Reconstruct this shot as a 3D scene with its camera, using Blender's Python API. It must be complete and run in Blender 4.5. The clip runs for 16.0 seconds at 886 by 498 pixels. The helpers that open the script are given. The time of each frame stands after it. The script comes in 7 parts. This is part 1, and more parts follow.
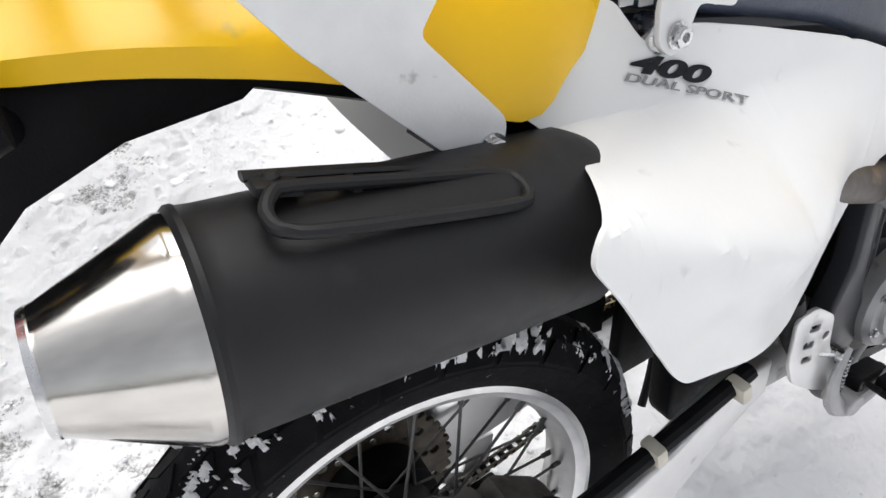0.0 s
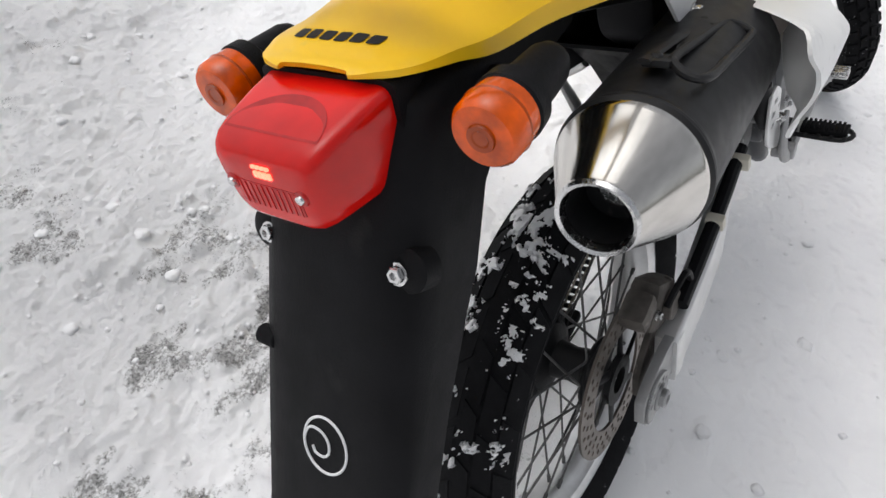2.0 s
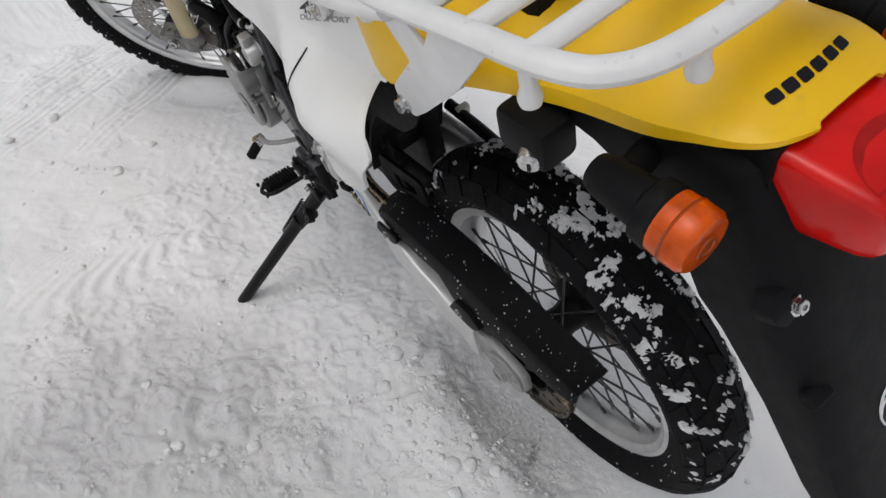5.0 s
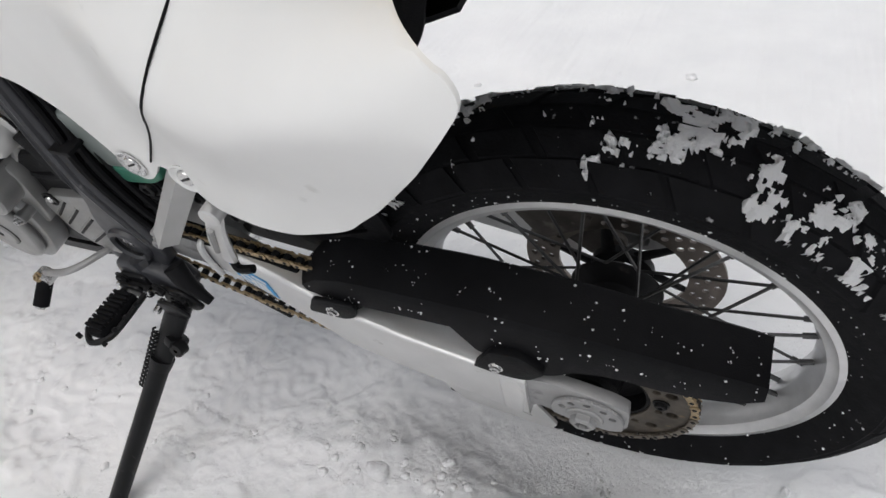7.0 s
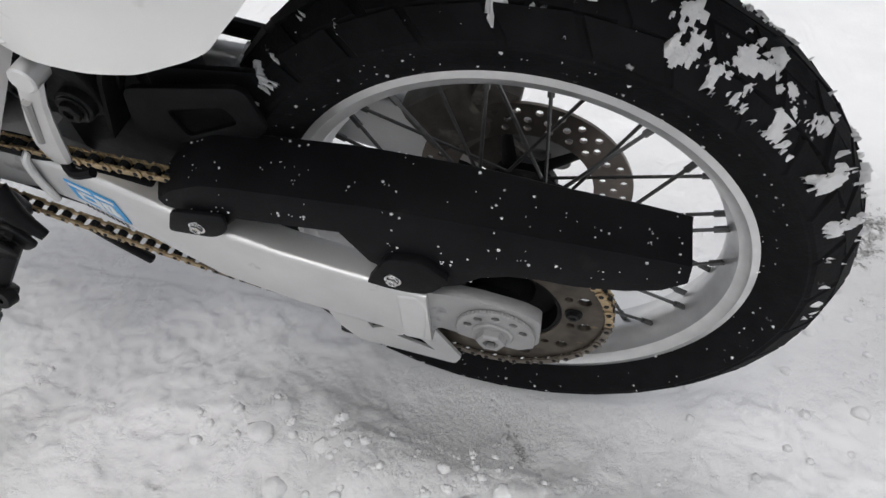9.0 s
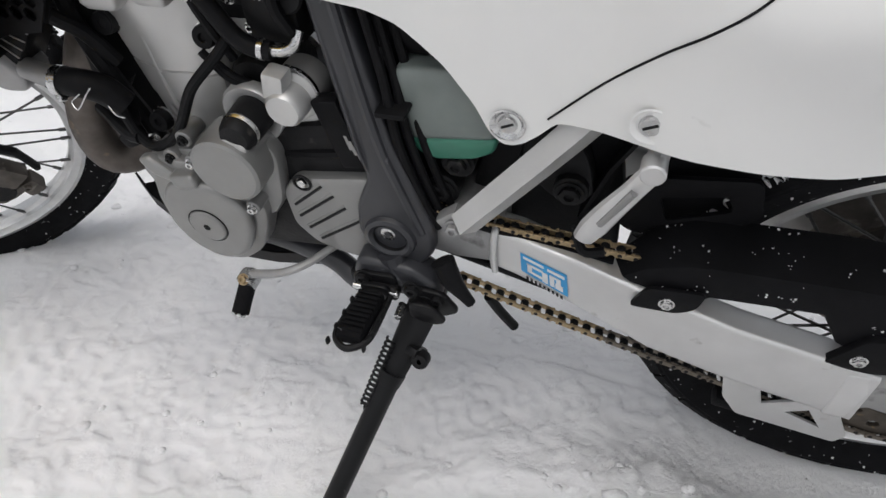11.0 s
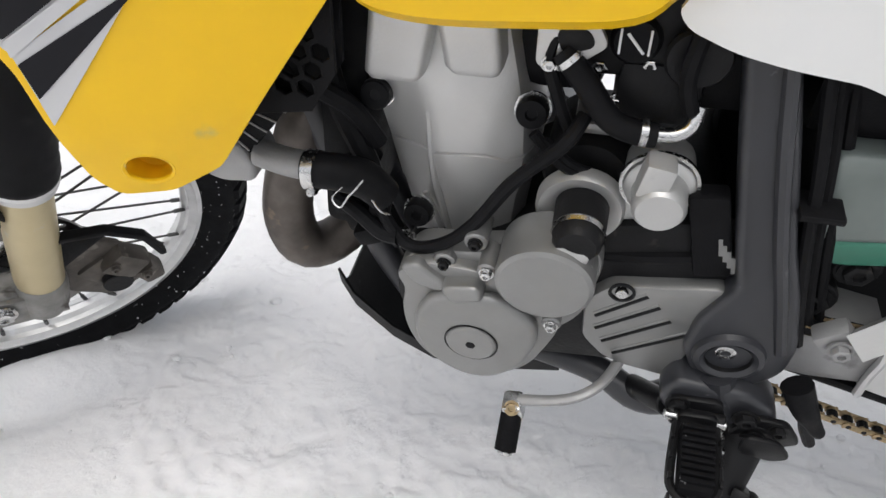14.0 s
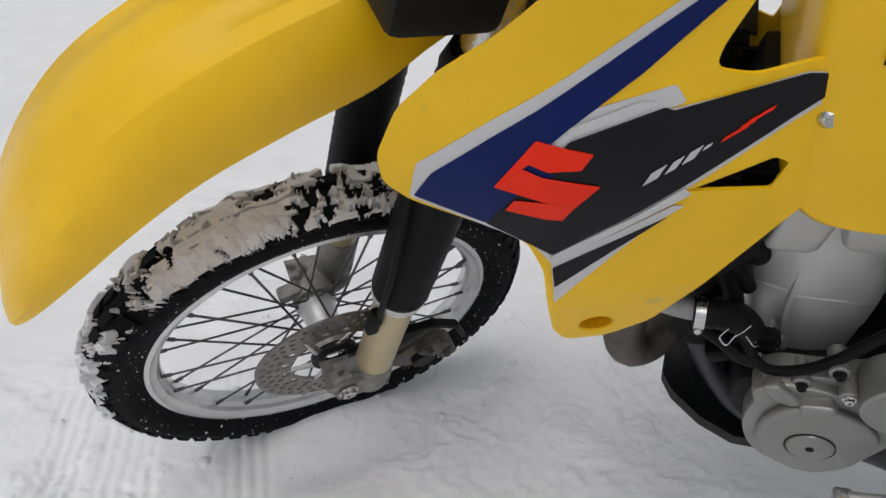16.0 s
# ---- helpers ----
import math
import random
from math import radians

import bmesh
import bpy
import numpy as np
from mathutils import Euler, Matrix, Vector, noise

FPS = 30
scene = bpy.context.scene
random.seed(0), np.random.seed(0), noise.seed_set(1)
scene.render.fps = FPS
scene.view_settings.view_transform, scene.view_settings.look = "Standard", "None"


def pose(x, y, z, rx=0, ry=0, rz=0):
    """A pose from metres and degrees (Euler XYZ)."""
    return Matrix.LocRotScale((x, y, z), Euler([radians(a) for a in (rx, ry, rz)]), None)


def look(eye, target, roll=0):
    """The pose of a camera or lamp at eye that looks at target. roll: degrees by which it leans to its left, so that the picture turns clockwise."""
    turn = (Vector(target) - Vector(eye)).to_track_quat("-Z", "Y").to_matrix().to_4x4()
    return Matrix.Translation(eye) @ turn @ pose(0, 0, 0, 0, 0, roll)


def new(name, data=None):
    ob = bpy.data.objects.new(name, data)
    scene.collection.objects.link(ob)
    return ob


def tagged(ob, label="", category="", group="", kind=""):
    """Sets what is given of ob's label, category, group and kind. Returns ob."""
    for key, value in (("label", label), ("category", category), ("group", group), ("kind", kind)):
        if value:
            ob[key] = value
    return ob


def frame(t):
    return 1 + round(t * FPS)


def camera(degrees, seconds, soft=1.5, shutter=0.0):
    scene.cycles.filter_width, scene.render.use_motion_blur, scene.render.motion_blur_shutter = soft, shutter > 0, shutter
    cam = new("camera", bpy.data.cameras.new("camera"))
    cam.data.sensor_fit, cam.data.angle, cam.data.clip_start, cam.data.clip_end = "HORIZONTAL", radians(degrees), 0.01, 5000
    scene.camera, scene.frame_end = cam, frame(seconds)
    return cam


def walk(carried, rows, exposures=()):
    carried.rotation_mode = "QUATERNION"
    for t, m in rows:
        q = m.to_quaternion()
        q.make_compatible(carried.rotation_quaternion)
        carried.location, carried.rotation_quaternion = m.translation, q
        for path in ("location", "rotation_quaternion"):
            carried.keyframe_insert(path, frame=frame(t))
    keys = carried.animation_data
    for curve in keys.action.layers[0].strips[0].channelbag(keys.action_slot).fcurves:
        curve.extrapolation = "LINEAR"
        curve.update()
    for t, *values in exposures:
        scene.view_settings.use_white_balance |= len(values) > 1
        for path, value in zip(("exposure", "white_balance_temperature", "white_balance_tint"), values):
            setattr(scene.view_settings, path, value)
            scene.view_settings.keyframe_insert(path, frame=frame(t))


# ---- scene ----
cam = camera(67.67, 16.0)
ROWS = [
    (0.0, -0.1600, -0.2500, 1.1014, 44.91, -4.20, -29.80),
    (0.5, -0.2554, -0.2503, 1.1620, 48.18, -4.65, -36.96),
    (0.8, -0.3487, -0.2535, 1.1824, 47.49, -4.44, -41.04),
    (1.0, -0.4062, -0.2545, 1.1897, 47.09, -3.60, -42.59),
    (1.5, -0.5022, -0.2100, 1.1795, 43.85, -3.18, -45.60),
    (2.0, -0.5492, -0.0914, 1.1679, 40.85, -2.01, -57.10),
    (2.2, -0.5659, -0.0615, 1.1699, 41.15, -3.13, -59.97),
    (2.5, -0.5993, 0.0084, 1.1733, 41.25, -6.13, -66.75),
    (3.0, -0.6977, 0.1464, 1.1796, 43.64, -5.85, -82.24),
    (3.5, -0.6853, 0.2599, 1.1648, 43.81, -6.99, -89.86),
    (4.0, -0.5834, 0.3757, 1.1476, 43.89, -3.44, -102.30),
    (4.5, -0.5073, 0.4369, 1.1386, 44.45, -2.94, -111.85),
    (5.0, -0.4170, 0.5815, 1.1305, 46.28, -1.32, -127.22),
    (5.2, -0.3888, 0.6394, 1.1220, 46.80, -1.02, -130.83),
    (7.3, -0.0591, 0.5532, 0.8517, 49.91, 3.33, -159.48),
    (7.5, -0.0712, 0.5473, 0.8310, 49.05, 2.20, -160.67),
    (8.0, -0.1136, 0.5311, 0.7940, 50.40, -0.20, -165.39),
    (8.2, -0.1197, 0.5271, 0.7813, 50.46, -0.01, -166.38),
    (10.3, 0.2060, 0.7054, 0.7525, 52.86, -1.93, -164.22),
    (10.5, 0.2536, 0.7168, 0.7618, 53.67, -0.99, -163.51),
    (11.0, 0.3376, 0.7152, 0.7959, 56.19, -0.88, -162.56),
    (11.5, 0.4409, 0.6768, 0.7781, 56.94, 1.95, -163.42),
    (12.0, 0.5311, 0.6360, 0.7631, 56.26, 1.54, -165.20),
    (12.5, 0.5903, 0.6229, 0.7637, 58.86, 0.71, -167.26),
    (13.0, 0.6620, 0.6146, 0.7814, 59.95, -0.94, -167.64),
    (13.3, 0.6848, 0.6072, 0.7986, 61.00, -0.98, -167.28),
    (13.5, 0.7110, 0.6044, 0.8027, 61.76, -1.37, -166.82),
    (14.0, 0.7129, 0.6323, 0.7742, 58.42, -1.06, -165.83),
    (14.5, 0.6921, 0.6703, 0.7544, 56.74, -1.83, -166.54),
    (15.0, 0.7078, 0.7085, 0.7530, 57.92, -1.05, -162.39),
    (15.2, 0.7510, 0.7300, 0.7750, 58.67, 0.51, -163.01),
    (15.5, 0.8253, 0.7575, 0.8241, 58.53, 2.20, -161.24),
    (15.7, 0.8796, 0.7671, 0.8733, 59.51, 2.37, -160.19),
    (16.0, 0.9661, 0.7728, 0.9546, 59.46, 2.98, -159.38),
]
EXPO = [(0.0, 0.50), (0.5, 0.22), (1.0, 0.13), (2.0, -0.04), (3.0, -0.06), (3.5, -0.24), (4.0, -0.58), (5.0, -0.54), (7.5, -0.16), (8.0, -0.08), (10.5, -0.34), (11.0, -0.26), (12.0, -0.20), (12.5, -0.18), (13.5, 0.03), (14.0, 0.06), (14.5, -0.04), (15.0, -0.18), (16.0, -0.58)]
walk(cam, [(t, pose(x, y, z, rx, ry, rz)) for t, x, y, z, rx, ry, rz in ROWS], EXPO)

# ---- light: an overcast sky ----
sky_world = bpy.data.worlds.new("overcast_sky")
scene.world = sky_world
sky_world.use_nodes = True
wn, wl = sky_world.node_tree.nodes, sky_world.node_tree.links
sky = wn.new("ShaderNodeTexSky")
sky.sky_type, sky.sun_disc = "NISHITA", False
sky.sun_elevation, sky.sun_rotation = radians(66), radians(0)
sky.dust_density = 4.0
grey = wn.new("ShaderNodeHueSaturation")
grey.inputs["Saturation"].default_value = 0.22
wl.new(sky.outputs[0], grey.inputs["Color"])
wl.new(grey.outputs[0], wn["Background"].inputs["Color"])
wn["Background"].inputs["Strength"].default_value = 0.15
sun = new("sun", bpy.data.lights.new("sun", "SUN"))
sun.data.energy, sun.data.angle, sun.data.color = 0.65, radians(65), (1.0, 0.985, 0.96)
sun.matrix_world = look((0.0, 1.11, 2.5), (0, 0, 0))

# ---- materials ----


def material(name, color, rough=0.5, metal=0.0, vary=0.12, scale=30.0, bump=0.0, bump_scale=200.0, coat=0.0,
             dirt=None, dirt_amount=0.0, dirt_scale=12.0, stretch=(1, 1, 1), rough_vary=0.12, transmission=0.0, emission=0.0, gloss=0.5):
    m = bpy.data.materials.new(name)
    m.use_nodes = True
    nt = m.node_tree
    b = nt.nodes["Principled BSDF"]
    co = nt.nodes.new("ShaderNodeTexCoord")
    mp = nt.nodes.new("ShaderNodeMapping")
    mp.inputs["Scale"].default_value = stretch
    nt.links.new(co.outputs["Object"], mp.inputs["Vector"])

    def noise_node(sc, detail=4.0):
        n = nt.nodes.new("ShaderNodeTexNoise")
        n.inputs["Scale"].default_value, n.inputs["Detail"].default_value = sc, detail
        nt.links.new(mp.outputs[0], n.inputs["Vector"])
        return n
    n1 = noise_node(scale)
    ramp = nt.nodes.new("ShaderNodeValToRGB")
    ramp.color_ramp.elements[0].position, ramp.color_ramp.elements[1].position = 0.3, 0.7
    lo = [c * (1 - vary) for c in color]
    hi = [min(1.0, c * (1 + vary)) for c in color]
    ramp.color_ramp.elements[0].color, ramp.color_ramp.elements[1].color = (*lo, 1), (*hi, 1)
    nt.links.new(n1.outputs["Fac"], ramp.inputs[0])
    out = ramp.outputs[0]
    if dirt:
        n2 = noise_node(dirt_scale, 8.0)
        r2 = nt.nodes.new("ShaderNodeValToRGB")
        r2.color_ramp.elements[0].position = 0.72 - 0.35 * dirt_amount
        r2.color_ramp.elements[1].position = 0.80 - 0.30 * dirt_amount
        nt.links.new(n2.outputs["Fac"], r2.inputs[0])
        mix = nt.nodes.new("ShaderNodeMix")
        mix.data_type = "RGBA"
        nt.links.new(r2.outputs[0], mix.inputs["Factor"])
        nt.links.new(out, mix.inputs["A"])
        mix.inputs["B"].default_value = (*dirt, 1)
        out = mix.outputs["Result"]
    nt.links.new(out, b.inputs["Base Color"])
    b.inputs["Metallic"].default_value = metal
    n3 = noise_node(scale * 2.7, 3.0)
    mr = nt.nodes.new("ShaderNodeMapRange")
    mr.inputs["To Min"].default_value, mr.inputs["To Max"].default_value = max(0.02, rough - rough_vary), min(1.0, rough + rough_vary)
    nt.links.new(n3.outputs["Fac"], mr.inputs["Value"])
    nt.links.new(mr.outputs[0], b.inputs["Roughness"])
    b.inputs["Coat Weight"].default_value = coat
    b.inputs["Specular IOR Level"].default_value = gloss
    b.inputs["Transmission Weight"].default_value = transmission
    if emission:
        b.inputs["Emission Color"].default_value, b.inputs["Emission Strength"].default_value = (*color, 1), emission
    if bump:
        n4 = noise_node(bump_scale, 5.0)
        bp = nt.nodes.new("ShaderNodeBump")
        bp.inputs["Strength"].default_value, bp.inputs["Distance"].default_value = bump, 0.002
        nt.links.new(n4.outputs["Fac"], bp.inputs["Height"])
        nt.links.new(bp.outputs[0], b.inputs["Normal"])
    return m


YELLOW = material("yellow_plastic", (0.87, 0.53, 0.010), 0.34, vary=0.05, scale=9, bump=0.05, bump_scale=60, dirt=(0.62, 0.45, 0.10), dirt_amount=0.1, dirt_scale=25, gloss=0.35)
WHITE = material("white_plastic", (0.78, 0.78, 0.77), 0.35, vary=0.03, scale=8, bump=0.03, bump_scale=90, dirt=(0.62, 0.62, 0.60), dirt_amount=0.12, dirt_scale=30)
RACKWHITE = material("white_powder_coat", (0.76, 0.76, 0.76), 0.45, vary=0.04, scale=40, bump=0.12, bump_scale=500, dirt=(0.45, 0.44, 0.42), dirt_amount=0.12, dirt_scale=60)
BLACK = material("black_plastic", (0.006, 0.006, 0.007), 0.52, vary=0.3, scale=20, bump=0.25, bump_scale=700, dirt=(0.016, 0.016, 0.016), dirt_amount=0.2, dirt_scale=18, gloss=0.10)
GLOSSBLACK = material("black_paint", (0.007, 0.007, 0.008), 0.42, vary=0.2, scale=30, bump=0.08, bump_scale=300, dirt=(0.06, 0.06, 0.06), dirt_amount=0.12, dirt_scale=70, gloss=0.22)
RUBBER = material("tyre_rubber", (0.007, 0.007, 0.008), 0.75, vary=0.3, scale=40, bump=0.3, bump_scale=350, dirt=(0.45, 0.45, 0.46), dirt_amount=0.08, dirt_scale=90, gloss=0.1)
HOSE = material("hose_rubber", (0.008, 0.008, 0.009), 0.5, vary=0.2, scale=60, bump=0.1, bump_scale=500, gloss=0.10)
MUFFLER = material("matt_black_steel", (0.011, 0.011, 0.012), 0.50, vary=0.15, scale=25, bump=0.08, bump_scale=800, dirt=(0.02, 0.02, 0.02), dirt_amount=0.2, dirt_scale=20, gloss=0.32)
STEEL = material("brushed_stainless", (0.55, 0.53, 0.50), 0.15, metal=1.0, vary=0.12, scale=10, stretch=(1, 7, 7), rough_vary=0.07)
CAST = material("cast_aluminium", (0.34, 0.34, 0.34), 0.5, metal=0.5, vary=0.1, scale=30, bump=0.2, bump_scale=350, dirt=(0.14, 0.14, 0.14), dirt_amount=0.2, dirt_scale=25)
CHROME = material("polished_steel", (0.60, 0.60, 0.60), 0.25, metal=1.0, vary=0.1, scale=80)
ALU = material("anodised_aluminium", (0.66, 0.66, 0.66), 0.42, metal=0.75, vary=0.06, scale=18, bump=0.05, bump_scale=300, dirt=(0.45, 0.44, 0.43), dirt_amount=0.15, dirt_scale=30)
RIM = material("rim_aluminium", (0.70, 0.70, 0.70), 0.36, metal=0.8, vary=0.08, scale=40, dirt=(0.75, 0.76, 0.78), dirt_amount=0.22, dirt_scale=35)
ENGINE = material("engine_silver_paint", (0.53, 0.53, 0.525), 0.40, metal=0.55, vary=0.06, scale=15, bump=0.1, bump_scale=400, dirt=(0.40, 0.40, 0.40), dirt_amount=0.18, dirt_scale=25)
COVER = material("engine_grey_paint", (0.27, 0.27, 0.267), 0.38, metal=0.55, vary=0.06, scale=25, bump=0.08, bump_scale=500, dirt=(0.28, 0.28, 0.28), dirt_amount=0.1, dirt_scale=60)
CASE = material("crankcase_dark", (0.013, 0.013, 0.014), 0.5, metal=0.2, vary=0.2, scale=25, bump=0.2, bump_scale=300, dirt=(0.05, 0.047, 0.044), dirt_amount=0.2, dirt_scale=40, gloss=0.18)
FRAME = material("frame_grey_paint", (0.030, 0.031, 0.036), 0.38, vary=0.08, scale=20, bump=0.04, bump_scale=300, dirt=(0.16, 0.16, 0.17), dirt_amount=0.08, dirt_scale=80)
GOLD = material("champagne_fork", (0.52, 0.44, 0.27), 0.4, metal=0.45, vary=0.06, scale=20, dirt=(0.5, 0.48, 0.42), dirt_amount=0.2, dirt_scale=40)
CHAIN = material("gold_chain", (0.42, 0.32, 0.19), 0.4, metal=0.8, vary=0.3, scale=120, dirt=(0.10, 0.08, 0.06), dirt_amount=0.3, dirt_scale=150)
# darker link colour: oil, with the shade of the lower run painted in
CHAINDARK = material("oily_shaded_steel", (0.19, 0.165, 0.135), 0.4, metal=0.8, vary=0.3, scale=120)
SPROCKET = material("rusty_sprocket", (0.085, 0.072, 0.058), 0.45, metal=0.7, vary=0.45, scale=45, dirt=(0.26, 0.18, 0.10), dirt_amount=0.22, dirt_scale=50)
DISC = material("brake_disc_steel", (0.20, 0.175, 0.155), 0.38, metal=0.9, vary=0.15, scale=40, dirt=(0.30, 0.18, 0.10), dirt_amount=0.2, dirt_scale=30)
SPOKE = material("spoke_steel", (0.10, 0.10, 0.10), 0.4, metal=0.85, vary=0.2, scale=200)
HEADER = material("header_pipe_steel", (0.12, 0.105, 0.095), 0.5, metal=0.7, vary=0.25, scale=40, bump=0.1, bump_scale=300, dirt=(0.24, 0.18, 0.13), dirt_amount=0.25, dirt_scale=35)
REDLENS = material("red_lens", (0.58, 0.006, 0.004), 0.17, vary=0.25, scale=14, coat=0.08, gloss=0.32)
REDDARK = material("red_lens_inner", (0.40, 0.005, 0.004), 0.2, vary=0.2, scale=60, gloss=0.35)
AMBER = material("amber_lens", (0.60, 0.078, 0.0), 0.16, vary=0.35, scale=60, coat=0.08, gloss=0.35)
AMBERDARK = material("amber_lens_inner", (0.34, 0.048, 0.002), 0.2, vary=0.2, scale=60, gloss=0.35)
LAMPLIT = material("lit_bulb_facets", (1.0, 0.10, 0.06), 0.3, emission=5.0)
SEATMAT = material("blue_grey_vinyl", (0.040, 0.052, 0.085), 0.45, vary=0.12, scale=30, bump=0.25, bump_scale=500, dirt=(0.18, 0.19, 0.22), dirt_amount=0.1, dirt_scale=15)
NAVY = material("navy_decal", (0.004, 0.014, 0.10), 0.35, vary=0.08, scale=20, gloss=0.15)
DARKDECAL = material("black_decal", (0.008, 0.008, 0.011), 0.38, vary=0.1, scale=20, gloss=0.18)
SILVERDECAL = material("silver_decal", (0.56, 0.56, 0.57), 0.35, vary=0.03, scale=20, coat=0.2)
REDDECAL = material("red_decal", (0.86, 0.028, 0.006), 0.35, vary=0.04, scale=20, gloss=0.2)
BLUELABEL = material("blue_label", (0.03, 0.30, 0.62), 0.35, vary=0.04, scale=30)
PAPER = material("white_label", (0.70, 0.71, 0.72), 0.4, vary=0.03, scale=50)
COOLANT = material("reservoir_milky_plastic", (0.20, 0.23, 0.22), 0.35, vary=0.2, scale=14, transmission=0.1, dirt=(0.16, 0.17, 0.17), dirt_amount=0.2, dirt_scale=20)
GREEN = material("green_coolant", (0.05, 0.22, 0.15), 0.35, vary=0.15, scale=20, transmission=0.1)


def snow_material(name, dirty):
    m = bpy.data.materials.new(name)
    m.use_nodes = True
    nt = m.node_tree
    b = nt.nodes["Principled BSDF"]
    co = nt.nodes.new("ShaderNodeTexCoord")

    def nz(sc, det, rough=0.55):
        n = nt.nodes.new("ShaderNodeTexNoise")
        n.inputs["Scale"].default_value, n.inputs["Detail"].default_value, n.inputs["Roughness"].default_value = sc, det, rough
        nt.links.new(co.outputs["Object"], n.inputs["Vector"])
        return n

    def ramp(src, p0, p1, c0, c1):
        r = nt.nodes.new("ShaderNodeValToRGB")
        r.color_ramp.elements[0].position, r.color_ramp.elements[1].position = p0, p1
        r.color_ramp.elements[0].color, r.color_ramp.elements[1].color = (*c0, 1), (*c1, 1)
        nt.links.new(src, r.inputs[0])
        return r
    base = ramp(nz(5, 8).outputs["Fac"], 0.3, 0.7, (0.90, 0.90, 0.912), (0.96, 0.96, 0.965))
    out = base.outputs[0]
    if dirty:
        at = nt.nodes.new("ShaderNodeAttribute")
        at.attribute_name = "grit"
        clump, fine = nz(16, 8, 0.68), nz(120, 8, 0.72)
        grain = nt.nodes.new("ShaderNodeMix")
        grain.inputs["Factor"].default_value = 0.56
        nt.links.new(clump.outputs["Fac"], grain.inputs["A"])
        nt.links.new(fine.outputs["Fac"], grain.inputs["B"])
        add = nt.nodes.new("ShaderNodeMath")
        add.operation = "MULTIPLY_ADD"
        nt.links.new(at.outputs["Fac"], add.inputs[0])
        add.inputs[1].default_value = 0.19
        nt.links.new(grain.outputs["Result"], add.inputs[2])
        mask = ramp(add.outputs[0], 0.65, 0.735, (0, 0, 0), (1, 1, 1))
        grit = ramp(nz(160, 4).outputs["Fac"], 0.35, 0.65, (0.16, 0.158, 0.155), (0.58, 0.575, 0.57))
        mix = nt.nodes.new("ShaderNodeMix")
        mix.data_type = "RGBA"
        nt.links.new(mask.outputs[0], mix.inputs["Factor"])
        nt.links.new(out, mix.inputs["A"])
        nt.links.new(grit.outputs[0], mix.inputs["B"])
        out = mix.outputs["Result"]
    nt.links.new(out, b.inputs["Base Color"])
    b.inputs["Roughness"].default_value = 0.75
    b.inputs["Specular IOR Level"].default_value = 0.3
    bp = nt.nodes.new("ShaderNodeBump")
    bp.inputs["Strength"].default_value, bp.inputs["Distance"].default_value = 1.0, 0.006
    relief = nz(70, 10, 0.75)
    if dirty:
        churned = nt.nodes.new("ShaderNodeAttribute")
        churned.attribute_name = "rough"
        amount = nt.nodes.new("ShaderNodeMath")
        amount.operation = "MULTIPLY_ADD"
        nt.links.new(churned.outputs["Fac"], amount.inputs[0])
        amount.inputs[1].default_value, amount.inputs[2].default_value = 1.9, 0.55
        deep = nt.nodes.new("ShaderNodeMath")
        deep.operation = "MULTIPLY"
        nt.links.new(relief.outputs["Fac"], deep.inputs[0])
        nt.links.new(amount.outputs[0], deep.inputs[1])
        nt.links.new(deep.outputs[0], bp.inputs["Height"])
    else:
        nt.links.new(relief.outputs["Fac"], bp.inputs["Height"])
    nt.links.new(bp.outputs[0], b.inputs["Normal"])
    return m


SNOW = snow_material("packed_snow", True)
CLEANSNOW = snow_material("loose_snow", False)

# ---- shape helpers; bike coordinates: origin on the rear axle, x ahead, y to the left, z up ----


def V(*a):
    return Vector(a)


def curve(pts, k=6, closed=False):
    """Catmull-Rom through the points."""
    p = [Vector(q) for q in pts]
    n = len(p)
    out = []
    for i in range(n if closed else n - 1):
        a, b, c, d = (p[(i + j) % n] if closed else p[min(max(i + j, 0), n - 1)] for j in (-1, 0, 1, 2))
        for s in range(k):
            t = s / k
            out.append(0.5 * (2 * b + (c - a) * t + (2 * a - 5 * b + 4 * c - d) * t * t + (3 * b - a - 3 * c + d) * t ** 3))
    if not closed:
        out.append(p[-1])
    return out


def loft(rings, closed=True, caps=True, bm=None, ends_closed=False):
    bm = bm or bmesh.new()
    vs = [[bm.verts.new(q) for q in r] for r in rings]
    n = len(rings[0])
    for a, b in list(zip(vs, vs[1:])) + ([(vs[-1], vs[0])] if ends_closed else []):
        for i in range(n if closed else n - 1):
            j = (i + 1) % n
            try:
                bm.faces.new((a[i], a[j], b[j], b[i]))
            except ValueError:
                pass
    if caps and closed and not ends_closed:
        bm.faces.new(vs[0][::-1])
        bm.faces.new(vs[-1])
    return bm


